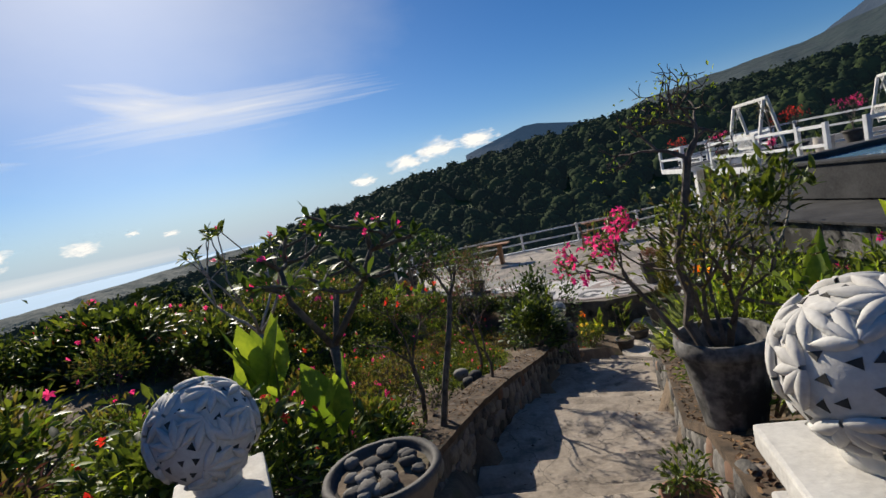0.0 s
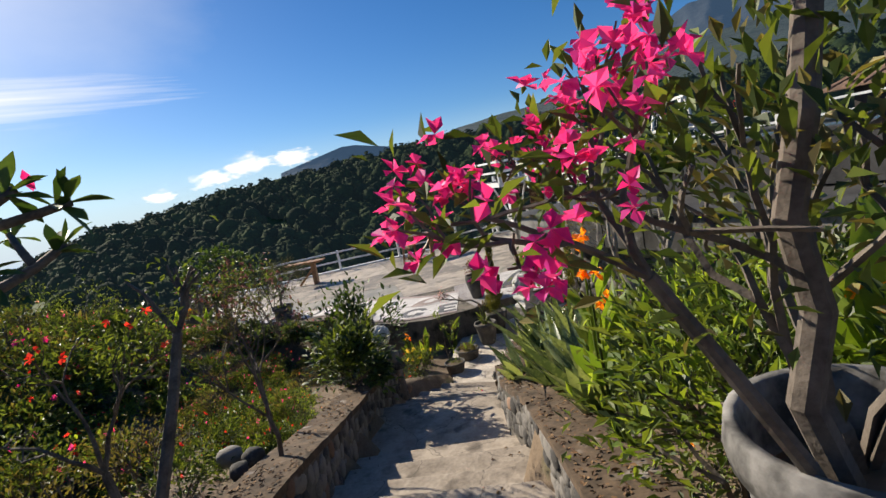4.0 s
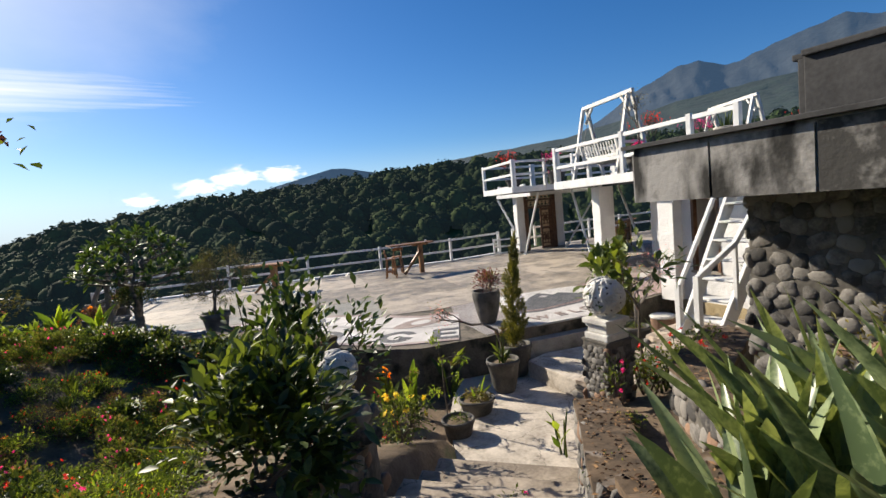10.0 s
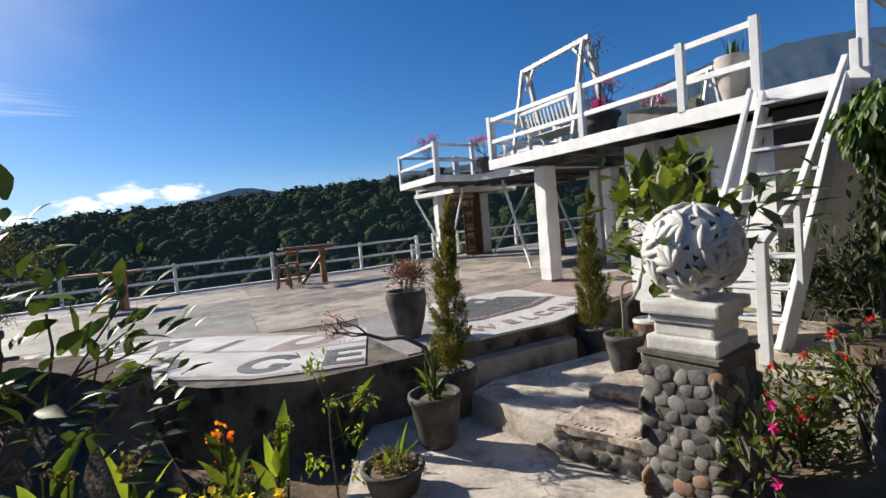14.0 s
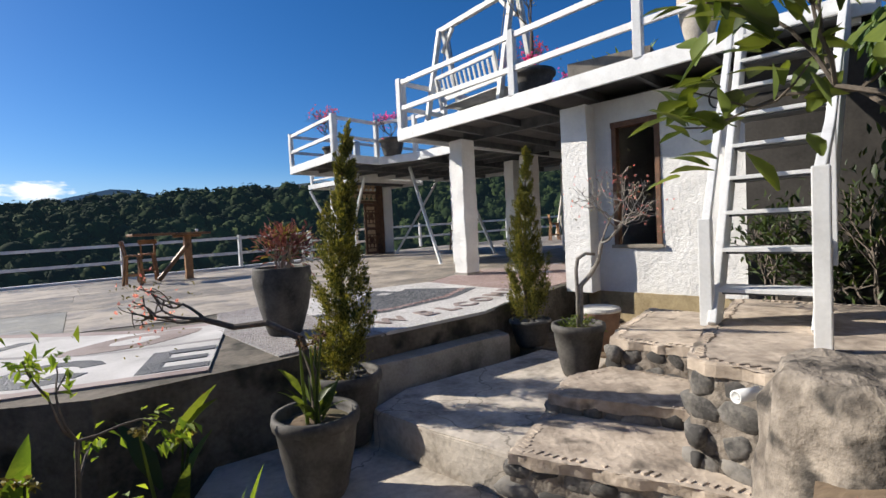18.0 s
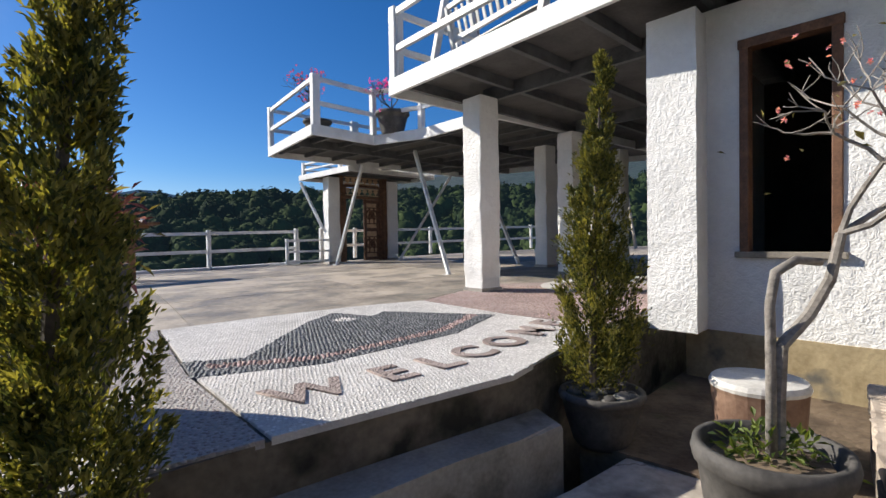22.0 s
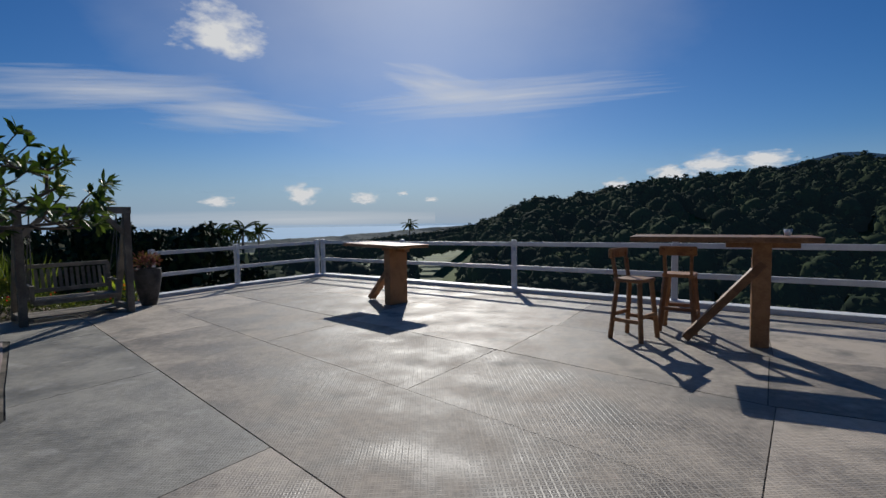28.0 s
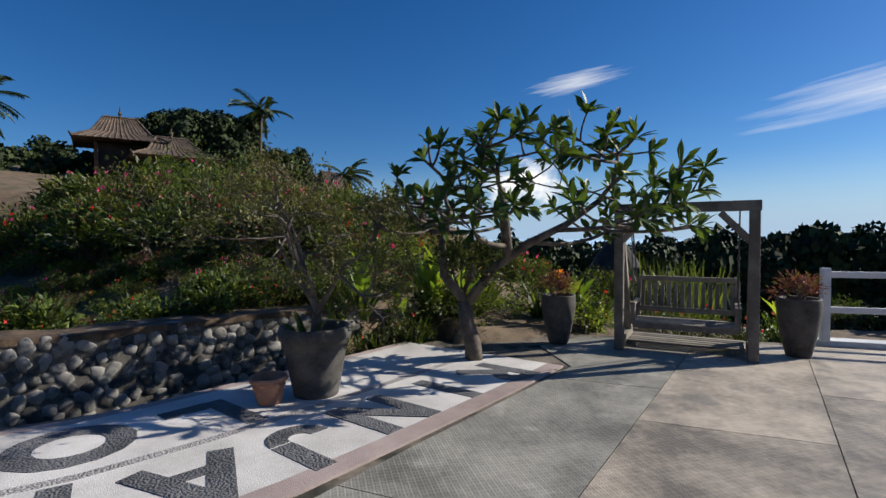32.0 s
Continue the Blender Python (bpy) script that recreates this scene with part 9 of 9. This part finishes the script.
bale(-14.55, 10.2, 3.95, -40, 2.6, 2.6, 1.3, 1.3, "brown tiled pavilion behind the planting", 1)
bale(-17.2, 14.0, 2.9, -30, 2.4, 2.4, 0.95, 1.7, "farther pavilion with a steep brown roof", 1)
bale(-22.4, 15.6, 2.7, -22, 2.6, 2.6, 0.7, 2.1, "far pavilion roof over the planting", 1)
globe(-4.9, 14.7, 3.15, 0.26, "carved pale stone globe among the planting", 9)
pedestal(-4.9, 14.7, 2.3, 2.85, 0.42, 10, "pale pedestal in the upper garden")
stn = part("garden_steps", a_box(-3.6, -2.6, 12.4, 13.4, 1.2, 1.45, 0.02), old_concrete)
tagged(stn, "grey stone steps climbing through the garden", "steps", kind="structure")
for k in range(4):
    part("tread", a_box(-3.6 - 0.4 * (k + 1), -2.6 - 0.4 * (k + 1), 12.4 - 0.3 * k, 13.4 - 0.3 * k, 1.2, 1.45 + 0.18 * (k + 1), 0.02), old_concrete, stn)
hut = thing("thatched_hut", -5.4, 31.3, gz(-5.4, 31.3), 0, "small dark thatched hut below the garden", "hut")
part("wall", a_box(-0.6, 0.6, -0.6, 0.6, -0.2, 1.2, 0.02), dark_wall, hut)
zt = 1.15 - gz(-5.4, 31.3)
part("roof", lathe(bmesh.new(), [(0.85, zt - 0.95), (0.62, zt - 0.5), (0.32, zt - 0.05), (0.14, zt + 0.2), (0.04, zt + 0.35)], 14, 0.03), interior, hut, "dark thatch cone")
part("post", a_box(-0.08, 0.08, -0.08, 0.08, -0.2, zt - 0.4), door_wood, hut)


def palm(x, y, z, h, seed, label, crown=1.9):
    rng = np.random.default_rng(seed)
    t = thing("palm_tree", x, y, z, 0, label, "tree", "palms")
    part("trunk", tube(bmesh.new(), [(0, 0, -0.3), (0.15, 0, h * 0.5), (0.1, 0.1, h)], [0.16, 0.12, 0.09], 8), bark, t)
    for k in range(17):
        a, e = rng.uniform(0, 6.28), rng.uniform(-0.5, 1.1)
        d = np.array((math.cos(a) * math.cos(e), math.sin(a) * math.cos(e), math.sin(e)))
        p, pts = np.array((0.1, 0.1, h)), []
        for q in range(7):
            pts.append(p.copy())
            d = unit(d - (0, 0, 0.16))
            p = p + d * crown / 6
        P, D = [], []
        for q in range(1, 7):
            for j in range(6):
                f = j / 6
                o = pts[q - 1] * (1 - f) + pts[q] * f
                way = unit(pts[q] - pts[q - 1])
                sd2 = unit(np.cross(way, (0, 0, 1)))
                for s in (-1, 1):
                    P.append(o)
                    D.append(sd2 * s + way * 0.7 - np.array((0, 0, 0.35)))
        V, F = leaf_arrays(np.array(P), np.array(D), crown * 0.24, 0.05, rng)
        fr = from_data("frond", V, F, leaf_dark, t)
    return t


palm(-24.9, 9.2, 4.0, 6.4, 1, "dark palm behind the pavilions", 2.3)
palm(-9.0, 5.0, 3.0, 4.6, 2, "palm beside the upper garden")
palm(-24.0, 16.0, 1.0, 4.5, 3, "slim palm beyond the roofs")
for k, (az, d, el) in enumerate(((46.5, 46, -0.3), (48.0, 52, -0.6), (49.5, 44, -0.9), (44.5, 60, -0.8), (27, 90, -0.4), (58, 40, -0.8))):
    x, y = 9 - d * math.sin(radians(az)), 29 + d * math.cos(radians(az))
    zt = 1.5 + d * math.tan(radians(el))
    palm(x, y, zt - 5.2, 4.6, 10 + k, "distant palm among the treetops", 1.7)
rng = np.random.default_rng(88)
spots = []
for k in range(85):  # dark trees behind the pavilions
    az, d = radians(rng.uniform(115.5, 131.0)), rng.uniform(37, 47)
    x, y = 9.15 - d * math.sin(az), 28.56 + d * math.cos(az)
    top = 1.5 + d * math.tan(radians(12.6 - 5.0 * rng.random() ** 1.5 - (3.2 if az < radians(119.0) else 0)))
    r = rng.uniform(0.6, 1.2)
    spots += [(x, y, top - r, r, r), (x + rng.normal() * 0.8, y + rng.normal() * 0.8, top - 2.4 * r, r * 1.3, r * 1.3), (x, y, top - 4.2 * r, r * 1.5, r * 1.8)]
for k in range(60):  # trees and hedges up the slope beside the pavilions
    az, d = radians(rng.uniform(131.0, 152.0)), rng.uniform(30, 42)
    x, y = 9.15 - d * math.sin(az), 28.56 + d * math.cos(az)
    top = 1.5 + d * math.tan(radians(9.0 - 4.0 * rng.random()))
    r = rng.uniform(0.7, 1.3)
    spots += [(x, y, top - r, r, r), (x + rng.normal() * 0.8, y + rng.normal() * 0.8, top - 2.5 * r, r * 1.4, r * 1.4), (x, y, top - 4.2 * r, r * 1.5, r * 1.8)]
for az in np.arange(50, 108, 0.55):  # treetops beyond the swing and the far garden
    d = rng.uniform(17, 38)
    x, y = 9 - d * math.sin(radians(az)), 29 + d * math.cos(radians(az))
    if x > -4.6:
        continue
    r = rng.uniform(0.5, 1.15)
    top = 1.5 + d * math.tan(radians(-1.5 + rng.uniform(-1.2, 0.8) + (0.8 if 58 < az < 64 else 0)))
    spots += [(x, y, top - r, r, r * rng.uniform(1.0, 1.6)), (x + rng.normal() * 0.5, y + rng.normal() * 0.5, top - 2.6 * r, r * 1.3, r * 1.3)]
LEAFY = [crown_proto(20 + s, 460, 0.60, 0.06, 0.15) for s in range(5)]
forest("grove", spots, LEAFY, leaf_far, "dark leafy treetops beyond the garden and the swing")
grass = thing("bamboo_grass", -3.2, 32.3, gz(-3.2, 32.3), 0, "tall pale green grass clump behind the swing", "grass")
n = 130
blades("leaves", grass, leaf_green, np.stack([rng.normal(0, 0.7, n), rng.normal(0, 0.5, n), np.zeros(n)], 1), rng.normal(size=(n, 3)) * 0.18 + (0, 0, 1), 1.35 * rng.uniform(0.7, 1.1, n), 0.05, 5, 0.18)

# ---- leaf litter on beds, walls and path ----


def litter(name, pts, mat, size, seed, label):
    rng = np.random.default_rng(seed)
    P = np.array(pts)
    D = rng.normal(size=P.shape) * (1, 1, 0.12)
    V, F = leaf_arrays(P, D, size * rng.uniform(0.6, 1.3, len(P)), size * 0.5, rng, 0.1, 0.1)
    ob = from_data(name, V, F, mat, None)
    return tagged(ob, label, "leaf litter", kind="stuff")


rng = np.random.default_rng(44)
L1 = []
BEDS = [(5.86, 15.75, 0, 1.07), (6.6, 15.55, 0, 1.1), (7.15, 15.93, 0, 1.08), (7.96, 17.07, 0, 0.92), (9.5, 17.75, 0, 0.9)]
LOWS = [(5.95, 16.0, 0, 0.72), (6.4, 16.6, 0, 0.66), (6.85, 17.15, 0, 0.6), (7.25, 17.7, 0, 0.55)]
for line, side in ((LEFT, 1), (RIGHT, -1), (BEDS, -1), (LOWS, -1)):
    for k in range(1000 if line in (LEFT, RIGHT) else 260):
        i = rng.integers(len(line) - 1)
        f = rng.random()
        a, b = line[i], line[i + 1]
        L = math.hypot(b[0] - a[0], b[1] - a[1])
        o = rng.uniform(0.0, 0.46)
        L1.append((a[0] + f * (b[0] - a[0]) - side * (b[1] - a[1]) / L * o, a[1] + f * (b[1] - a[1]) + side * (b[0] - a[0]) / L * o, a[3] + f * (b[3] - a[3]) + 0.012))
litter("leaf_litter", L1, dead_leaf, 0.05, 1, "brown dead leaves scattered on the wall tops")
L2 = []
for k in range(5200):
    x, y = rng.uniform(-2.5, 8), rng.uniform(8.5, 24)
    zt, s = trail_at(x, y)
    if abs(s) > 1.7 and abs(s) < 5 and y < 24.2 - max(0, x - 4.5):
        L2.append((x, y, ground_z(x, y) + 0.03))
litter("leaf_litter", L2, dead_leaf, 0.07, 2, "brown dead leaves scattered over the beds")
L3 = []
for k in range(150):
    f = rng.random() ** 0.5
    y = 8.5 + 10.5 * rng.random()
    tread = [t for t in TREADS if t[0] <= y < t[1]]
    if tread:
        c, d = trail_point(y)
        o = rng.choice((-1, 1)) * rng.uniform(0.55, 1.0)
        L3.append((c[0] + d[1] * o, c[1] - d[0] * o, tread[0][2] + 0.008))
litter("leaf_litter", L3, dead_leaf, 0.05, 3, "few brown dead leaves along the path's edges")
